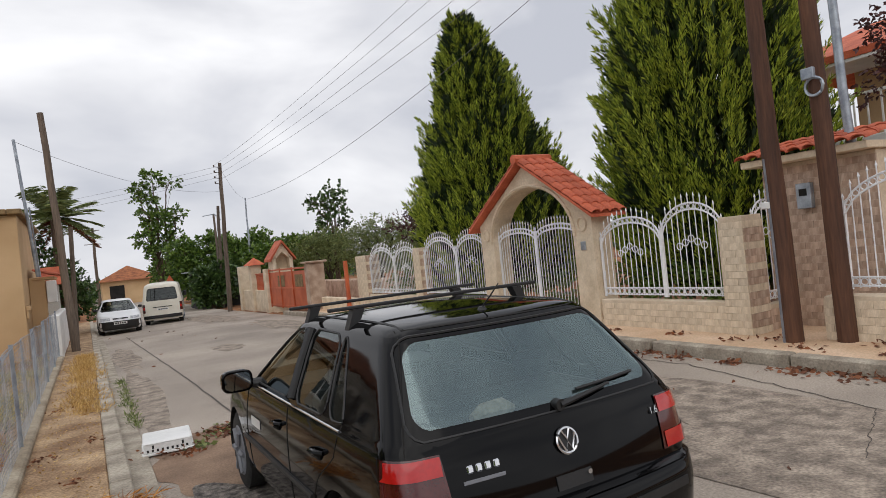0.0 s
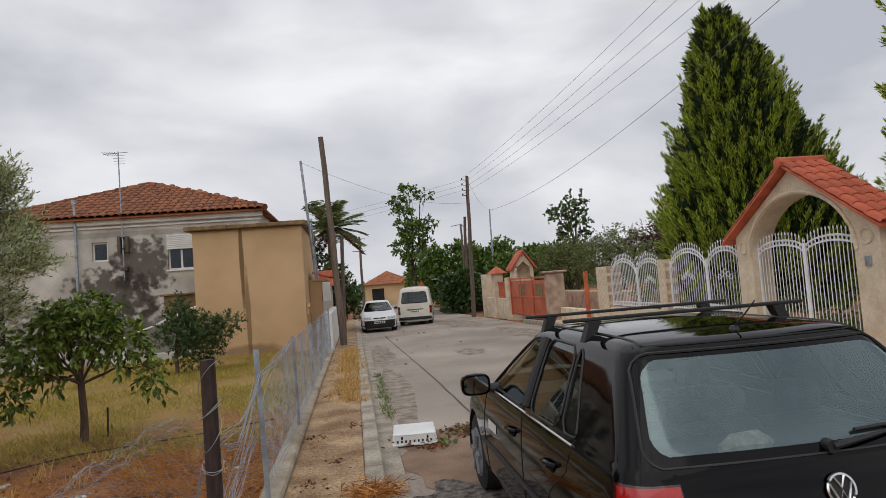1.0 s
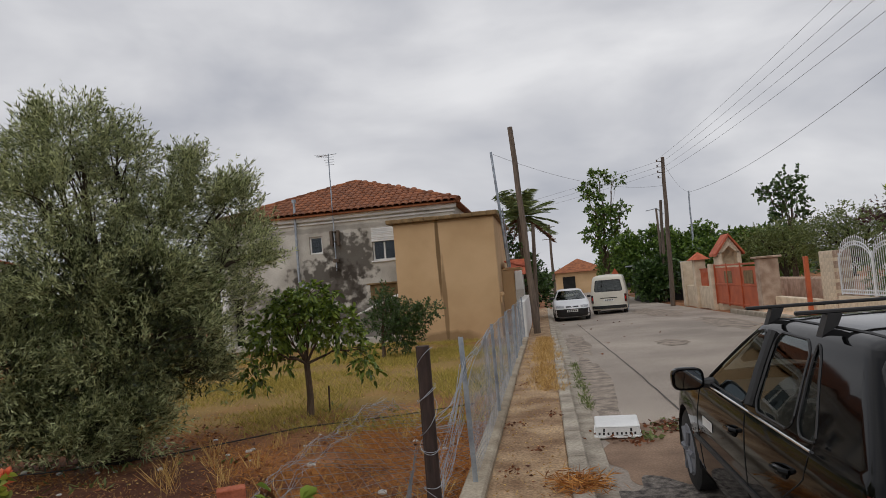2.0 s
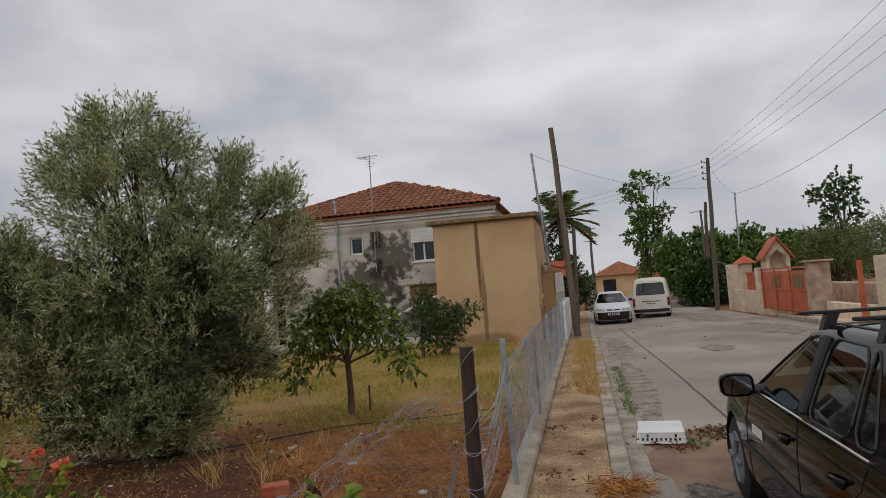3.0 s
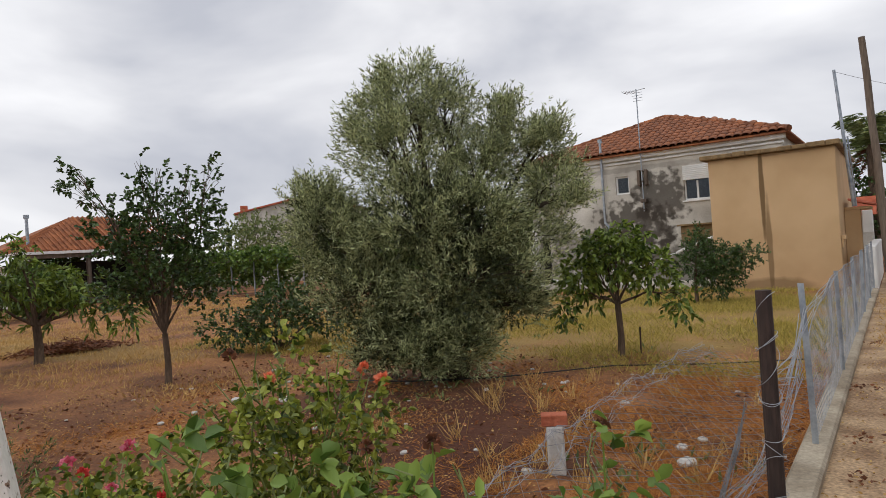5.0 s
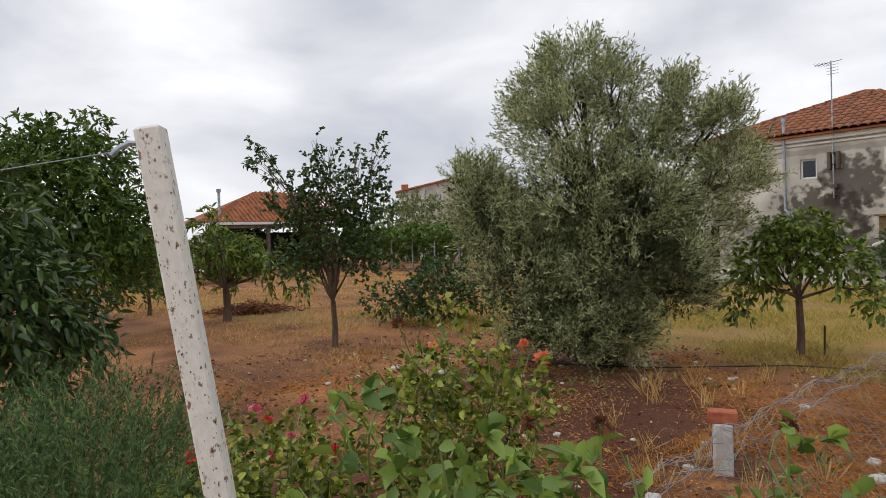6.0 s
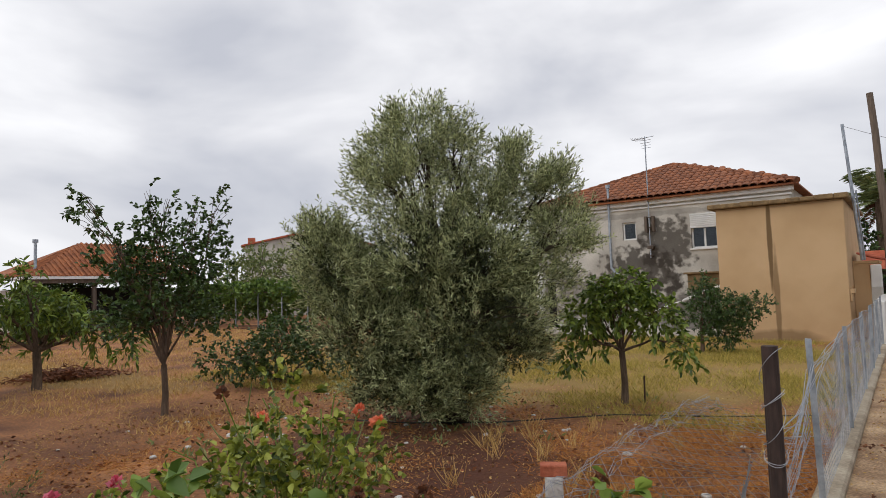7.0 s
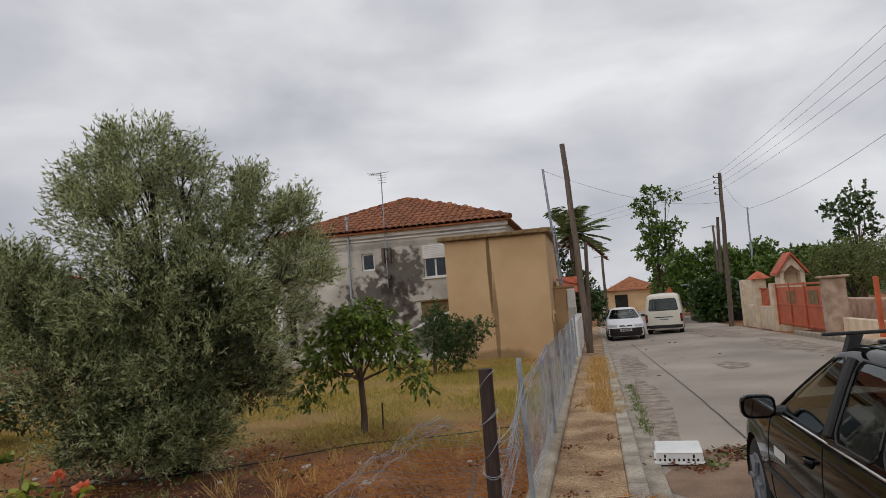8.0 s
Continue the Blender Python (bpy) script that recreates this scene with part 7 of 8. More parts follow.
for x, y, k in ((11.6, 26.5, 1.0), (13.2, 22.5, 1.05), (10.8, 31.0, 0.95), (15, 28, 1.2)):
    tree("olive_tree", "rounded olive tree behind the boundary wall", (x, y, -0.2), 0, 0.2, 1.1, [(0, 0, 2.4, 1.6, 1.5, 1.0 * k), (0.9, 0, 2.7, 1.0, 1.0, 0.8), (-0.9, 0, 2.6, 1.0, 1.0, 0.8), (0, 0, 3.2 * k, 1.0, 1.0, 0.6)], 1100, 9, 0.32, 0.12, 0.04, L_GREYGREEN, M_DARKBARK, 0.5, 0.1, 0.1, 0.3, twigs=40)
tree("plum_tree", "purple-leaved plum tree behind the fence", (10.8, 19.6, 0), 0, 0.1, 1.3, [(0, 0, 2.9, 0.9, 0.9, 0.7), (0.3, 0, 3.8, 0.8, 0.7, 0.7), (-0.9, 0, 2.7, 0.8, 0.8, 0.5), (0.5, 0, 4.4, 0.5, 0.5, 0.4)], 480, 7, 0.25, 0.1, 0.06, L_PLUM, None, 0.6, 0.0, 0.25, 0.2, twigs=60)
tree("plum_tree", "purple-leaved tree beside the villa", (10.6, 4.55, 0), 0, 0.09, 1.6, [(0, 0, 3.6, 0.5, 0.6, 0.6), (0.1, -0.3, 2.8, 0.4, 0.5, 0.5), (0, 0.1, 4.3, 0.5, 0.5, 0.4)], 330, 7, 0.2, 0.075, 0.05, L_PLUM, None, 0.5, 0.2, 0.2, 0.2, twigs=40)
tree("fig_tree", "dark spreading tree behind the shed", (-1.9, 33.0, -0.2), 0, 0.2, 1.5, [(0, 0, 2.6, 1.6, 1.5, 1.5), (1.0, 0, 1.9, 1.1, 1.0, 1.1), (-0.6, 0, 4.0, 0.9, 1, 0.7), (1.6, 0, 1.4, 0.8, 0.8, 0.8)], 900, 8, 0.35, 0.2, 0.12, L_DARK, None, 0.4, 0.2, 0.05, 0.3, twigs=30)
hedge = thing("garden_shrubs", "green shrubs in the garden behind the iron fence", "shrub", (9.6, 11, 0), 0)
p, out = lobe_points([(0, 4, 0.7, 0.7, 2.0, 0.6), (0.2, 0, 0.6, 0.6, 2.2, 0.5), (0, -3, 0.5, 0.5, 1.2, 0.5), (0.2, 8, 0.8, 0.8, 2, 0.7)], 1500, 0.4)
tagged(part("leaves", quads(sprays(p, out, 7, 0.2, 0.09, 0.05, 0.4), "leaves", L_GREEN), None, hedge), kind="stuff")

# palm
palm = thing("palm_tree", "date palm with arching fronds behind the shed", "tree", (-0.85, 32.5, 0.35), 0)
part("trunk", MB().tube([(0, 0, -0.1), (0, 0, 4.6)], [0.26, 0.2], 10), M_BARK, palm)
for k in range(38):
    a, e0 = k * 2.4, rng.uniform(-0.95, 1.5)
    pts = []
    for j in range(9):
        t = j / 8
        rr = 1.75 * t * math.cos(e0 * (1 - 0.2 * t))
        pts.append((rr * math.cos(a), rr * math.sin(a), 4.6 + 1.7 * t * math.sin(e0) - 0.35 * t * t))
    fr = part("frond_stem", MB().tube(pts, [0.025 - 0.002 * j for j in range(9)], 4), L_GREYGREEN, palm)
    P = np.array(pts)
    seg = rng.uniform(0.12, 1, 110)
    q = np.stack([np.interp(seg, np.linspace(0, 1, 9), P[:, c]) for c in range(3)], 1)
    side_v = np.array([-math.sin(a), math.cos(a), 0.0])
    d = np.where(rng.uniform(size=110) < 0.5, 1, -1)[:, None] * side_v + np.array([math.cos(a), math.sin(a), 0]) * 0.6 + np.array([0, 0, -0.25])
    tagged(part("foliage", quads(leaf_quads(q, d, 0.42, 0.06), "foliage", L_GREYGREEN if e0 > -0.5 else L_DEAD), None, fr), kind="stuff")

# vine pergola, hedges and wood at the far side of the garden
per_ = thing("vine_pergola", "long vine-covered pergola on steel posts", "pergola", (-29.5, 23.0, 0), 0)
for k in range(9):
    part("post", MB().box(-8 + 2 * k, -0.03, 0, -7.94 + 2 * k, 0.03, 1.9), M_GALV, per_)
part("beam", MB().box(-8, -0.04, 1.9, 9, 0.04, 1.97), M_GREYPOLE, per_)
p, out = lobe_points([(-6 + 3 * k, 0.5, 2.0, 1.9, 1.2, 0.5) for k in range(6)] + [(-6 + 3 * k, 1.2, 1.2, 1.9, 0.4, 0.9) for k in range(6)], 2600, 0.3)
tagged(part("vine_leaves", quads(sprays(p, out, 7, 0.3, 0.2, 0.17, 0.3, 0.4), "vine_leaves", L_GREEN), None, per_), kind="stuff")
for x, y, k, m in ((-38, 30, 1.55, L_GREYGREEN), (-33, 34, 1.4, L_GREYGREEN), (-27, 32, 1.05, L_GREYGREEN), (-21, 33, 1.0, L_DARK), (-43, 24, 0.9, L_GREYGREEN), (-16, 31, 0.9, L_GREEN), (-36, 9, 0.9, L_GREEN), (-34, 3, 1.0, L_DARK), (-46, 20, 1.3, L_GREEN), (-30, -2, 1.1, L_DARK), (-31, 12.5, 0.6, L_GREEN)):
    tree("hedge_tree", "rounded far tree at the garden's edge", (x, y, 0), 0, 0.18, 1.0 * k, [(0, 0, 2.0 * k, 2.4 * k, 2.0 * k, 1.2 * k), (1.6 * k, 0, 1.6 * k, 1.4 * k, 1.4 * k, 1.2 * k), (-1.6 * k, 0, 1.6 * k, 1.4 * k, 1.4 * k, 1.2 * k), (0.2, 0, 2.9 * k, 1.2 * k, 1.2 * k, 0.6 * k)], 850, 8, 0.4, 0.24, 0.12, m, None, 0.4, 0.1, 0.06, 0.3, twigs=16)
wood = thing("far_wood", "distant belt of dark green trees on the horizon", "wood", (0, 0, 0), 0, kind="stuff")
ang = rng.uniform(-1.35, 1.9, 36000)
dist = rng.uniform(85, 120, 36000)
hh = rng.uniform(0, 1, 36000) * (3.0 + 1.6 * np.array([noise.noise((a * 9, 0, 3)) for a in ang]))
p = np.stack([-np.sin(ang) * dist, np.cos(ang) * dist, hh - 0.5], 1)
tagged(part("leaves", quads(leaf_quads(p, rng.normal(size=(36000, 3)) + np.array([0, 0, 0.3]), 0.75, 0.5), "leaves", L_DARK), None, wood), kind="stuff")

# ---- garden floor: straw, weeds, litter ----


def scatter(n, x0, x1, y0, y1, fn):
    x, y = rng.uniform(x0, x1, n), rng.uniform(y0, y1, n)
    keep = np.array([fn(a, b) for a, b in zip(x, y)]) > rng.uniform(0, 1, n)
    return x[keep], y[keep]


def blades(name, label, x, y, tall, wide, lean_, material, per=5, spread=0.06):
    """Tufts of blades that stand on the soil."""
    n = len(x)
    bx = np.repeat(x, per) + rng.normal(size=n * per) * spread
    by = np.repeat(y, per) + rng.normal(size=n * per) * spread
    ok = bx < -0.83
    bx, by = bx[ok], by[ok]
    bz = np.array([ground_z(a, b) for a, b in zip(bx, by)]) - 0.01
    d = rng.normal(size=(len(bx), 3)) * lean_
    d[:, 2] = 1.0
    ob = tagged(new(name, quads(leaf_quads(np.stack([bx, by, bz], 1), d, tall, wide, 0.0), name, material)), label, "grass", "", "stuff")
    return ob


def patch(x, y, s, off):
    return noise.noise((x * s, y * s, off))


x, y = scatter(19000, -14, -0.85, 8.0, 21.3, lambda a, b: 0.42 + 1.5 * patch(a, b, 0.45, 5))
blades("dry_grass", "tall dry yellow-green grass round the fruit trees", x, y, 0.14, 0.008, 0.9, L_GRASS, 10, 0.10)
x, y = scatter(9000, -34, -8, 4.5, 21.5, lambda a, b: 0.5 + 1.4 * patch(a, b, 0.22, 9) + (0.5 if 5.5 < b < 9.5 and a < -11 else 0))
blades("dry_grass", "pale dry grass across the open garden", x, y, 0.12, 0.011, 0.8, L_STRAW, 12, 0.16)
x, y = scatter(13000, -9, -0.85, 2.2, 9.5, lambda a, b: 0.0 + 1.9 * patch(a, b, 0.75, 2))
blades("straw_litter", "flattened reddish straw over bare soil", x, y, 0.10, 0.006, 3.5, L_STRAW_RED, 9, 0.10)
x, y = scatter(9000, -2.9, -0.85, 3.0, 8.8, lambda a, b: 0.45 + 1.3 * patch(a, b, 1.1, 8) - 0.25 * (a < -2.2))
blades("straw_litter", "matted orange straw along the fence", x, y, 0.10, 0.005, 2.4, L_STRAW_RED, 12, 0.06)
x, y = scatter(9000, -16, -4, -3, 6.5, lambda a, b: 0.3 + 1.3 * patch(a, b, 0.5, 12))
blades("straw_litter", "thin straw over the tilled soil", x, y, 0.07, 0.006, 2.5, L_STRAW, 8, 0.14)
x, y = scatter(260, -4.5, -1.0, 3.4, 7.5, lambda a, b: 0.14)
blades("straw_tufts", "upright tufts of dry straw", x, y, 0.26, 0.008, 0.45, L_STRAW, 22, 0.04)
x, y = scatter(900, -9, -1.0, 4.0, 12.0, lambda a, b: -0.1 + 1.2 * patch(a, b, 0.5, 21))
blades("green_weeds", "low green weeds in the soil", x, y, 0.12, 0.03, 1.2, L_GREYGREEN, 6, 0.08)
x, y = rng.uniform(-10, -0.9, 5200), rng.uniform(1.5, 11, 5200)
P = np.stack([x, y, np.array([ground_z(a, b) for a, b in zip(x, y)]) + 0.006], 1)
d = rng.normal(size=P.shape)
d[:, 2] *= 0.15
tagged(new("soil_chips", quads(leaf_quads(P, d, 0.035, 0.018), "soil_chips", L_STRAW)), "pale chips and leaf bits strewn on the soil", "litter", "", "stuff")
x, y = rng.uniform(-10, -0.9, 3200), rng.uniform(1.5, 9, 3200)
P = np.stack([x, y, np.array([ground_z(a, b) for a, b in zip(x, y)]) + 0.008], 1)
d = rng.normal(size=P.shape)
d[:, 2] *= 0.2
tagged(new("soil_clods", quads(leaf_quads(P, d, 0.06, 0.035), "soil_clods", L_DEAD)), "dark dead leaves strewn on the soil", "litter", "", "stuff")
x, y = rng.uniform(-0.58, 0.05, 1500), rng.uniform(0.5, 18, 1500)
P = np.stack([x, y, 0.104 + np.array([gz(b) for b in y])], 1)
d = rng.normal(size=P.shape)
d[:, 2] *= 0.15
tagged(new("sidewalk_litter", quads(leaf_quads(P, d, 0.03, 0.014), "sidewalk_litter", L_STRAW)), "small straw and leaf bits on the sidewalk", "litter", "", "stuff")
# grass and weeds on the sidewalk edge
n = 2600
gx, gy = rng.normal(-0.12, 0.13, n), rng.uniform(9.5, 19, n)
gx = np.clip(gx, -0.58, 0.2)
dens = rng.uniform(size=n) < 0.35 + 0.9 * np.array([patch(0, b, 0.6, 4) for b in gy])
gx, gy = gx[dens], gy[dens]
P = np.stack([gx, gy, 0.095 + np.array([gz(b) for b in gy])], 1)
d = rng.normal(size=(len(gx), 3)) * 0.8
d[:, 2] = 1
P = np.repeat(P, 5, 0) + rng.normal(size=(len(gx) * 5, 3)) * np.array([0.04, 0.04, 0])
d = np.repeat(d, 5, 0) + rng.normal(size=(len(P), 3)) * 0.4
tagged(new("sidewalk_grass", quads(leaf_quads(P, d, 0.12, 0.010), "sidewalk_grass", L_STRAW)), "dry yellow grass growing on the sidewalk", "grass", "", "stuff")
n = 110
P = np.stack([rng.normal(0.42, 0.03, n), rng.uniform(8.5, 13, n), np.full(n, 0.015)], 1)
tagged(new("kerb_weeds", quads(np.concatenate([leaf_quads(P + rng.normal(size=P.shape) * np.array([0.03, 0.05, 0]), rng.normal(size=(n, 3)) * 0.8 + np.array([0, 0, 1]), 0.08, 0.012) for _ in range(5)]), "kerb_weeds", L_GREYGREEN)), "green weeds along the gutter", "grass", "", "stuff")


def litter(name, label, pts, spread, n, size, material, z, wide=0.5):
    """Fallen leaves and twigs in loose heaps."""
    P = np.concatenate([np.stack([rng.normal(a, spread * s, int(n * s)), rng.normal(b, spread * s * 1.3, int(n * s)), z + rng.uniform(0, 0.03, int(n * s))], 1) for a, b, s in pts])
    d = rng.normal(size=P.shape)
    d[:, 2] *= 0.25
    return tagged(new(name, quads(leaf_quads(P, d, size, size * wide), name, material)), label, "leaves", "", "stuff")


litter("fallen_leaves", "brown dead leaves heaped on the sidewalk", [(0.05, 5.25, 1.0), (-0.42, 5.6, 0.5), (-0.5, 7.4, 0.6), (-0.05, 7.9, 0.5), (-0.45, 10.2, 0.5), (-0.4, 4.7, 0.4), (-0.2, 6.3, 0.3)], 0.13, 55, 0.045, L_DEAD, 0.105)
litter("straw_heap", "heap of dry reddish straw on the kerb", [(0.1, 5.2, 1.0), (0.18, 5.15, 0.7)], 0.11, 260, 0.16, L_STRAW_RED, 0.12, 0.07)
litter("fallen_leaves", "wilted leaves and twigs round the crate", [(0.75, 7.0, 1.0), (1.25, 7.5, 0.8), (1.2, 7.35, 0.6), (0.5, 7.2, 0.5)], 0.13, 70, 0.08, L_DEAD, 0.012)
litter("fallen_leaves", "green wilted twigs on the road", [(1.25, 7.45, 1.0), (0.95, 7.0, 0.6)], 0.12, 50, 0.08, L_GREYGREEN, 0.014)
litter("fallen_leaves", "reddish leaves swept against the kerb", [(6.9, y_, s_) for y_, s_ in ((6.6, 1.0), (6.0, 1.0), (5.2, 0.6), (4.3, 1.0), (3.7, 1.0), (7.6, 0.6), (3.2, 0.8))], 0.11, 60, 0.09, L_DEAD, 0.0)
litter("fallen_leaves", "dark leaves scattered on the pavement", [(7.7, 6.7, 0.7), (7.6, 5.7, 0.7), (7.5, 4.6, 0.9), (7.9, 5.2, 0.8), (7.6, 7.9, 0.6), (7.5, 3.6, 0.8), (8.0, 4.0, 0.6), (7.6, 9.5, 0.8)], 0.12, 26, 0.09, L_DEAD, 0.145)
x, y = rng.uniform(0.6, 6.9, 60), rng.uniform(2, 34, 60)
P = np.stack([x, y, np.array([gz(b) + 0.05 * math.exp(-((a - 3.6) / 2) ** 2) for a, b in zip(x, y)])], 1)
d = rng.normal(size=P.shape)
d[:, 2] *= 0.1
tagged(new("fallen_leaves", quads(leaf_quads(P, d, 0.1, 0.05), "fallen_leaves", L_DEAD)), "single leaves lying about the road", "leaves", "", "stuff")
mul = thing("mulch_heap", "low heap of reddish brown dry cuttings", "heap", (-16.2, 7.05, 0), 68)
P = rng.normal(size=(2600, 3)) * np.array([0.5, 0.3, 0.06]) + np.array([0, 0, 0.1])
P[:, 2] = np.abs(P[:, 2]) * np.exp(-(P[:, 0] / 1.2) ** 2)
tagged(part("cuttings_heap", quads(leaf_quads(P, rng.normal(size=P.shape) * np.array([1, 1, 0.3]), 0.16, 0.03), "cuttings_heap", L_DEAD), None, mul), kind="stuff")
for k in range(70):
    a, b = rng.uniform(-9, -1.2), rng.uniform(3.3, 9)
    if k < 6:
        a, b = ((-1.55, 4.9), (-1.95, 3.75), (-2.5, 3.6), (-6.5, 5.2), (-7.2, 5.0), (-1.7, 5.3))[k]
    s = rng.uniform(0.018, 0.04) if k > 5 else rng.uniform(0.05, 0.075)
    mb = MB().box(-s, -s * 0.8, -s * 0.2, s, s * 0.8, s * 0.75, s * 0.3)
    st = tagged(part("stone", mb, M_BLOCK), "small pale stone lying on the soil", "stone", "garden stones")
    st.matrix_basis = pose(a, b, ground_z(a, b), 0, 0, rng.uniform(0, 180))

# block with a brick on top
bb = thing("concrete_block", "white concrete block standing on the soil", "block", (-2.37, 4.33, 0), 30)
part("block", MB().box(-0.065, -0.065, -0.03, 0.065, 0.065, 0.36, 0.012), M_BLOCK, bb)
bk = thing("brick", "red brick lying on the white block", "brick", (-2.37, 4.33, 0.362), 28)
part("body", MB().box(-0.10, -0.06, 0, 0.10, 0.06, 0.085, 0.006), M_BRICK, bk)
hose = placed("irrigation_hose", "black irrigation hose lying on the soil", "hose", (-4, 8, 0))
part("pipe", MB().tube([(-7.5, 6.2, 0.02), (-5.6, 6.6, 0.03), (-4.6, 7.2, 0.02), (-3.4, 8.3, 0.03), (-2.2, 8.9, 0.0), (-1.2, 9.6, -0.02)], 0.009, 5), M_BLACK, hose)
stake = placed("stake", "thin dark stake beside the fruit tree", "stake", (-3.35, 9.3, 0))
part("rod", MB().tube([(-3.35, 9.3, -0.05), (-3.34, 9.3, 0.42)], 0.014, 5), M_DARKWOOD, stake)

# white leaning post with paint flaking
wp = placed("white_post", "white painted concrete post leaning, with rust specks", "post", (-1.95, 0.25, 0.0))
M_FLAKE = mat("flaking_white_paint", rgb(132, 104, 82), rgb(226, 223, 216), 75, 0.7, 70, 0.3, contrast=(0.33, 0.40), stretch=(1, 1, 0.6), speck=0.08)
d0, d1 = Vector((-1.89, 0.63, -0.05)), Vector((-1.985, 0.35, 2.07))
ax_ = (d1 - d0).normalized()
sx_ = Vector((0.55, 0.83, 0)).normalized()
sx_ = (sx_ - ax_ * sx_.dot(ax_)).normalized()
sy_ = ax_.cross(sx_)
wp.matrix_basis = Matrix.Translation(d0)
WORLD.discard(wp)
body = part("post", MB().box(-0.035, -0.035, 0, 0.035, 0.035, (d1 - d0).length, 0.006), M_FLAKE, wp, at=Matrix((sx_, sy_, ax_)).transposed().to_4x4())
part("hook", MB().tube([(-0.03, -0.012, 2.10), (-0.055, -0.015, 2.105), (-0.08, -0.025, 2.095), (-0.10, -0.04, 2.075)], 0.008, 6), M_GALV, body, "rusty bent wire hook")
part("bolt_hole", MB().disc((-0.0352, -0.012, 2.10), 0.012, -0.0012, "x", 14), M_DARKVOID, body)
part("tie_wire", MB().tube([(-0.09, -0.035, 2.085), (-0.5, -0.4, 2.02), (-1.2, -1.0, 1.98)], 0.0015, 4, False), M_WIRE, body, "thin tie wire")
for k in range(300):
    z, sd = rng.uniform(0.75, 2.05), int(rng.integers(0, 2))
    u, s_ = rng.uniform(-0.035, 0.035), rng.uniform(0.0004, 0.0012)
    mb = MB().box(u - s_, -0.0365, z - s_ * 2, u + s_, -0.0352, z + s_ * 2) if sd else MB().box(-0.0365, u - s_, z - s_ * 2, -0.0352, u + s_, z + s_ * 2)
    part("paint_chip", mb, M_DARKWOOD, body)


def bush(name, label, at, lobes, stems, n, per, reach, leaf, width, m, blooms=(), up=0.5, droop=0.1, top=1.2):
    """Cane stems, leaf sprays, and double blooms of layered petals."""
    ob = thing(name, label, "bush", (at[0], at[1], 0), 0)
    for k in range(stems):
        l = lobes[k % len(lobes)]
        e = (l[0] + float(rng.normal()) * l[3] * 0.6, l[1] + float(rng.normal()) * l[4] * 0.6, l[2] + l[5] * rng.uniform(0.5, 1.1))
        mb = MB()
        limb(mb, (float(rng.normal()) * 0.08, float(rng.normal()) * 0.08, -0.03), e, 0.007, 0.003, 0.25, 6)
        part("stem", mb, L_PALE if k % 2 else L_GREYGREEN, ob)
    p, out = lobe_points(lobes, n, 0.2)
    tagged(part("leaves", quads(sprays(p, out, per, reach, leaf, width, up, droop), "leaves", m), None, ob), kind="stuff")
    for x, y, z, mt, s in blooms:
        q = np.array([x - at[0], y - at[1], z])
        u = unit(rng.normal(size=(34, 3)) + np.array([0, 0, 0.5]))
        tagged(part("bloom", quads(leaf_quads(q + u * s * 0.2, u + rng.normal(size=u.shape) * 0.4, s * 0.55, s * 0.5, 0.3), "bloom", mt), None, ob, "open rose bloom"), "open rose bloom", kind="stuff")
        part("stem", MB().tube([(q[0] * 0.6, q[1] * 0.6, z - 0.35), tuple(q)], 0.004, 4), L_PALE, ob)
    return ob


bush("rose_bush", "tall leafy rose bush with salmon blooms", (-2.68, 2.05), [(0, 0, 0.72, 0.40, 0.42, 0.40), (0.12, 0.25, 0.9, 0.28, 0.28, 0.22), (-0.12, -0.2, 0.85, 0.3, 0.3, 0.3), (0.0, 0.0, 1.12, 0.2, 0.2, 0.2), (0, 0, 0.35, 0.45, 0.42, 0.3)], 30, 440, 8, 0.15, 0.052, 0.034, L_ROSE,
     [(-2.58, 2.46, 1.14, L_ORANGE, 0.06), (-2.44, 2.45, 1.09, L_ORANGE, 0.065), (-2.7, 1.91, 1.19, L_ORANGE, 0.05), (-2.58, 1.6, 1.36, L_DEAD, 0.05), (-2.75, 1.95, 1.18, L_ORANGE, 0.05)])
bush("rose_bush", "rose bush with large fresh leaves in front", (-1.78, 1.0), [(0, 0, 0.95, 0.22, 0.3, 0.3), (-0.1, -0.15, 1.15, 0.12, 0.15, 0.18), (0.1, 0.15, 0.9, 0.2, 0.22, 0.3), (0, 0, 0.5, 0.3, 0.35, 0.4)], 12, 60, 6, 0.14, 0.075, 0.055, L_PALE, [(-1.62, 1.2, 0.98, L_DEAD, 0.05)])
bush("rose_bush", "low rose bush with pink and red blooms", (-3.05, 1.15), [(0, 0, 0.45, 0.6, 0.4, 0.32), (-0.3, 0.3, 0.55, 0.4, 0.4, 0.25), (0.2, -0.3, 0.5, 0.4, 0.3, 0.3)], 16, 420, 7, 0.14, 0.05, 0.034, L_ROSE,
     [(-3.45, 1.27, 0.86, L_PINK, 0.06), (-3.24, 1.25, 0.85, L_RED, 0.045), (-3.0, 0.78, 0.84, L_RED, 0.05), (-3.5, 1.61, 0.84, L_PINK, 0.065), (-3.01, 1.26, 0.82, L_PINK, 0.04), (-2.88, 1.08, 0.8, L_PINK, 0.04), (-2.57, 1.23, 0.85, L_RED, 0.05)])
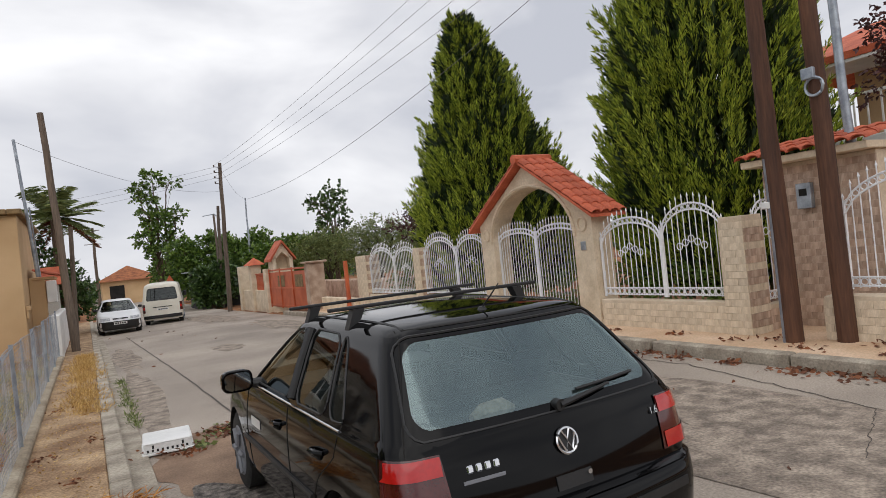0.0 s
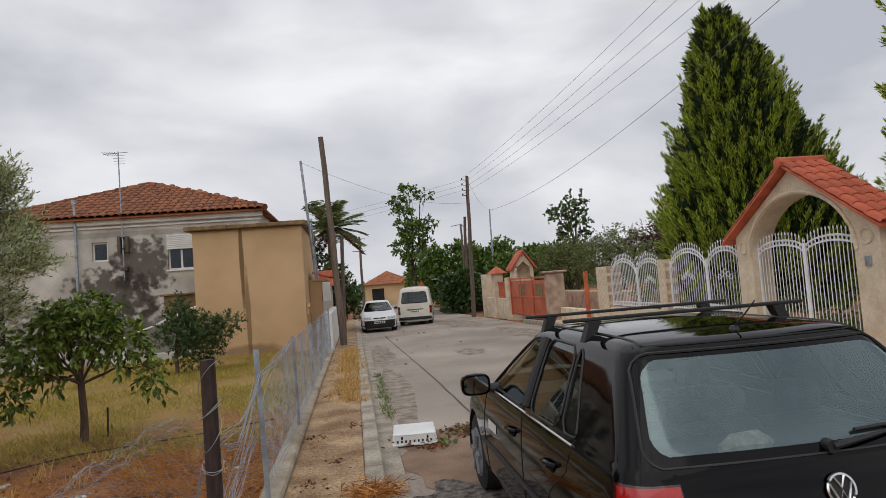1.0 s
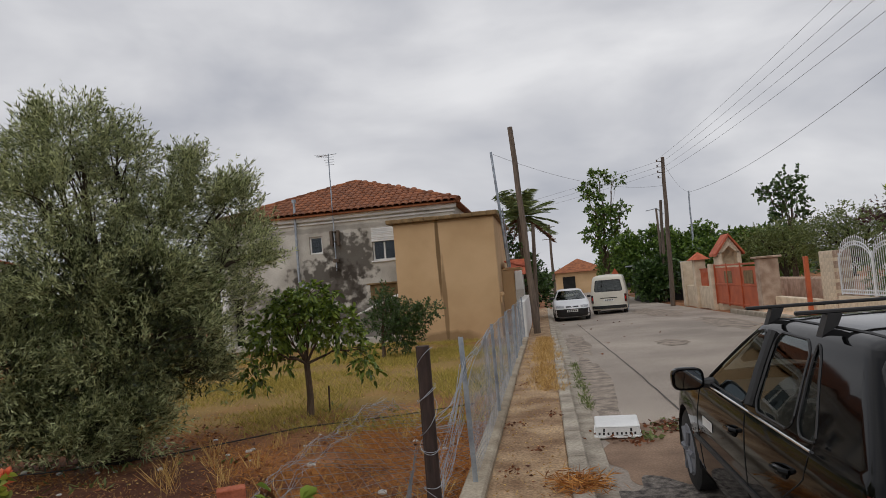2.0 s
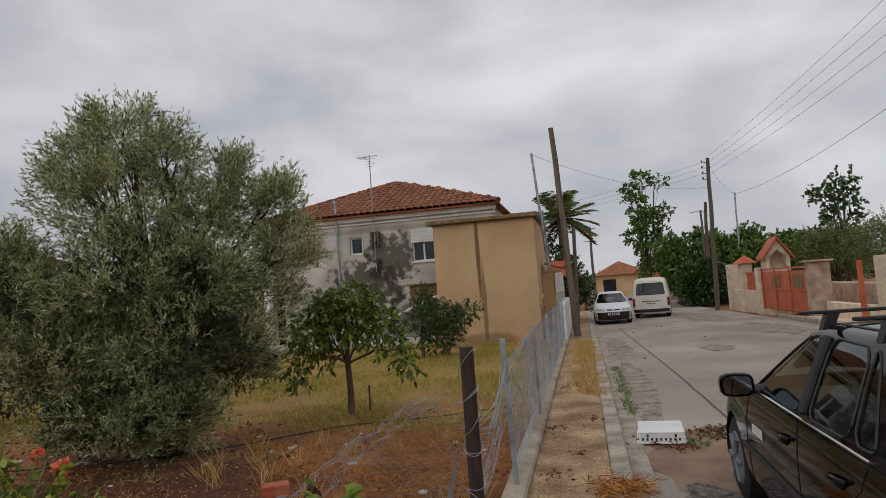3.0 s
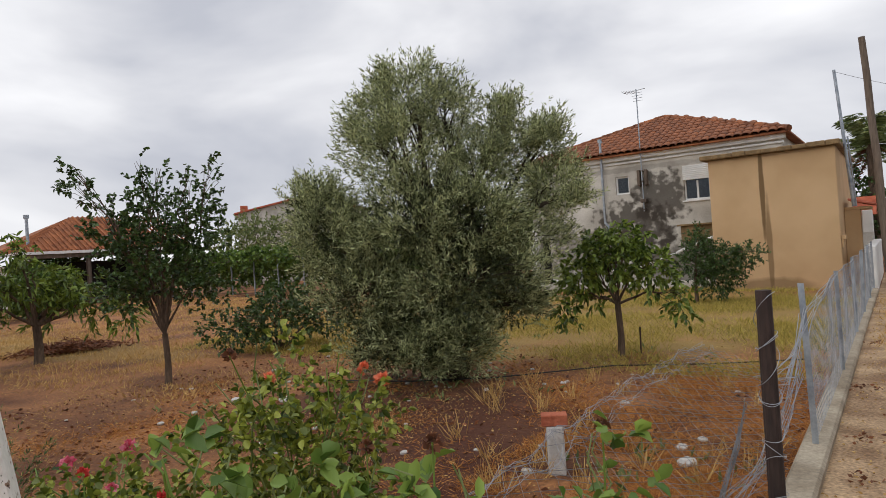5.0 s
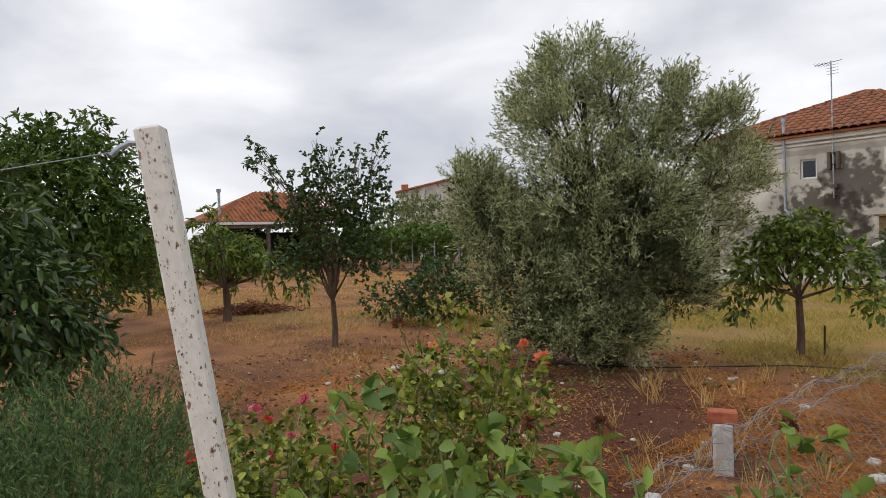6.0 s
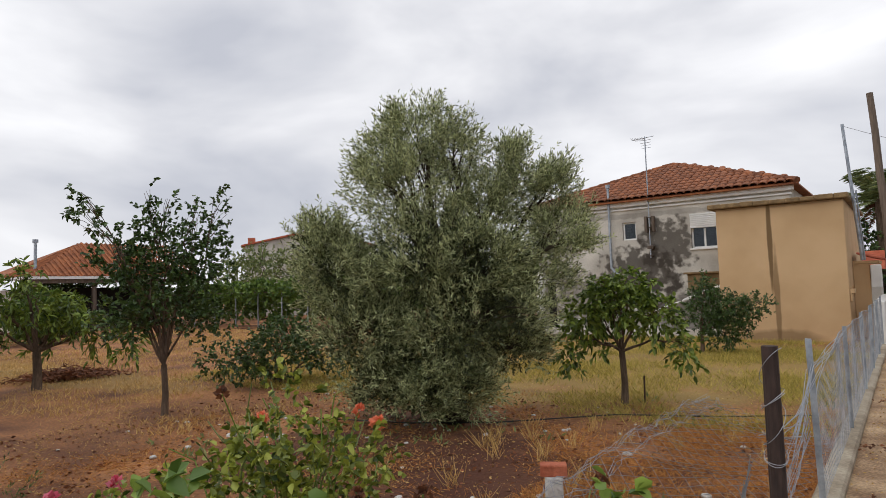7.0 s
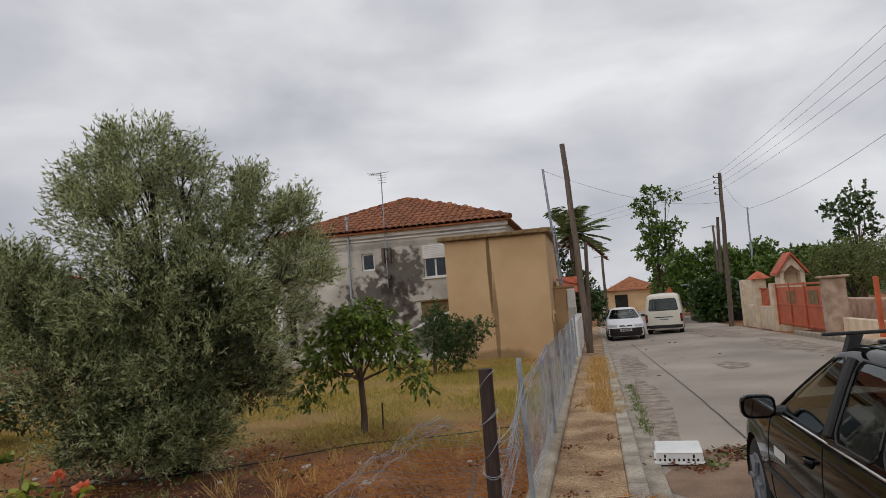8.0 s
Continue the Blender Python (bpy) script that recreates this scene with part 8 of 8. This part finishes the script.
for x, y, z, k in ((-1.12, 2.2, 0.78, 34), (-1.95, 1.75, 0.72, 26), (-1.36, 1.42, 0.9, 22)):
    bush("rose_shoot", "young rose shoot with pale leaves and a withered bloom", (x, y), [(0, 0, z, 0.16, 0.18, 0.22), (0, 0, z * 0.6, 0.14, 0.14, 0.3)], 5, k, 5, 0.13, 0.085, 0.055, L_PALE, [(x + 0.02, y, z + 0.27, L_DEAD, 0.05)])
ros = thing("rosemary_bush", "dense dark green rosemary bush", "bush", (-3.55, 0.4, 0), 0)
p, out = lobe_points([(0, 0, 0.4, 0.75, 0.55, 0.42), (0.6, 0.0, 0.4, 0.45, 0.4, 0.4), (-0.6, 0.3, 0.45, 0.5, 0.5, 0.42), (0.3, -0.5, 0.4, 0.5, 0.4, 0.4)], 1500, 0.6)
tagged(part("needles", quads(sprays(p, out, 60, 0.40, 0.032, 0.006, 1.5, 0.0, 0.55), "needles", L_ROSEMARY), None, ros), kind="stuff")
for k in range(30):
    j = int(rng.integers(0, len(p)))
    part("stem", MB().tube([(0, 0, 0), tuple(p[j] * 0.6), tuple(p[j] + out[j] * 0.15)], 0.005, 4), L_GREYGREEN, ros)

# ---- roof tiles, piece by piece ----
for args in ROOF_TILES:
    tile_slope(*args)


# ---- stone cladding tiles ----
tile_h, tile_w = 0.098, 0.30
CLAD_MESH = {k: MB().box(0, -0.012, 0.0015, 1, 0.012, tile_h, 0.0).mesh("stone_tile", m) for k, m in ((False, M_STONE), (True, M_STONE_DARK))}
for ob, x0, y0, z0, x1, y1, z1, faces, dark in CLAD:
    for face in faces:
        length = (y1 - y0) if face == "w" else (x1 - x0)
        for j in range(int((z1 - z0) / 0.1)):
            u = -0.15 if j % 2 else 0.0
            while u < length - 0.02:
                a, b = max(u, 0.0), min(u + tile_w, length)
                if b - a > 0.03:
                    proud = random.uniform(0.0, 0.004)
                    m = pose(x0 - proud, y0 + b, z0 + 0.1 * j, 0, 0, -90) if face == "w" else pose(x0 + a, y0 - proud, z0 + 0.1 * j)
                    part("stone_tile", CLAD_MESH[dark or (face == "s" and j % 3 > 0)], None, ob, at=m @ Matrix.Diagonal((b - a - 0.004, 1, 1, 1)))
                u += tile_w
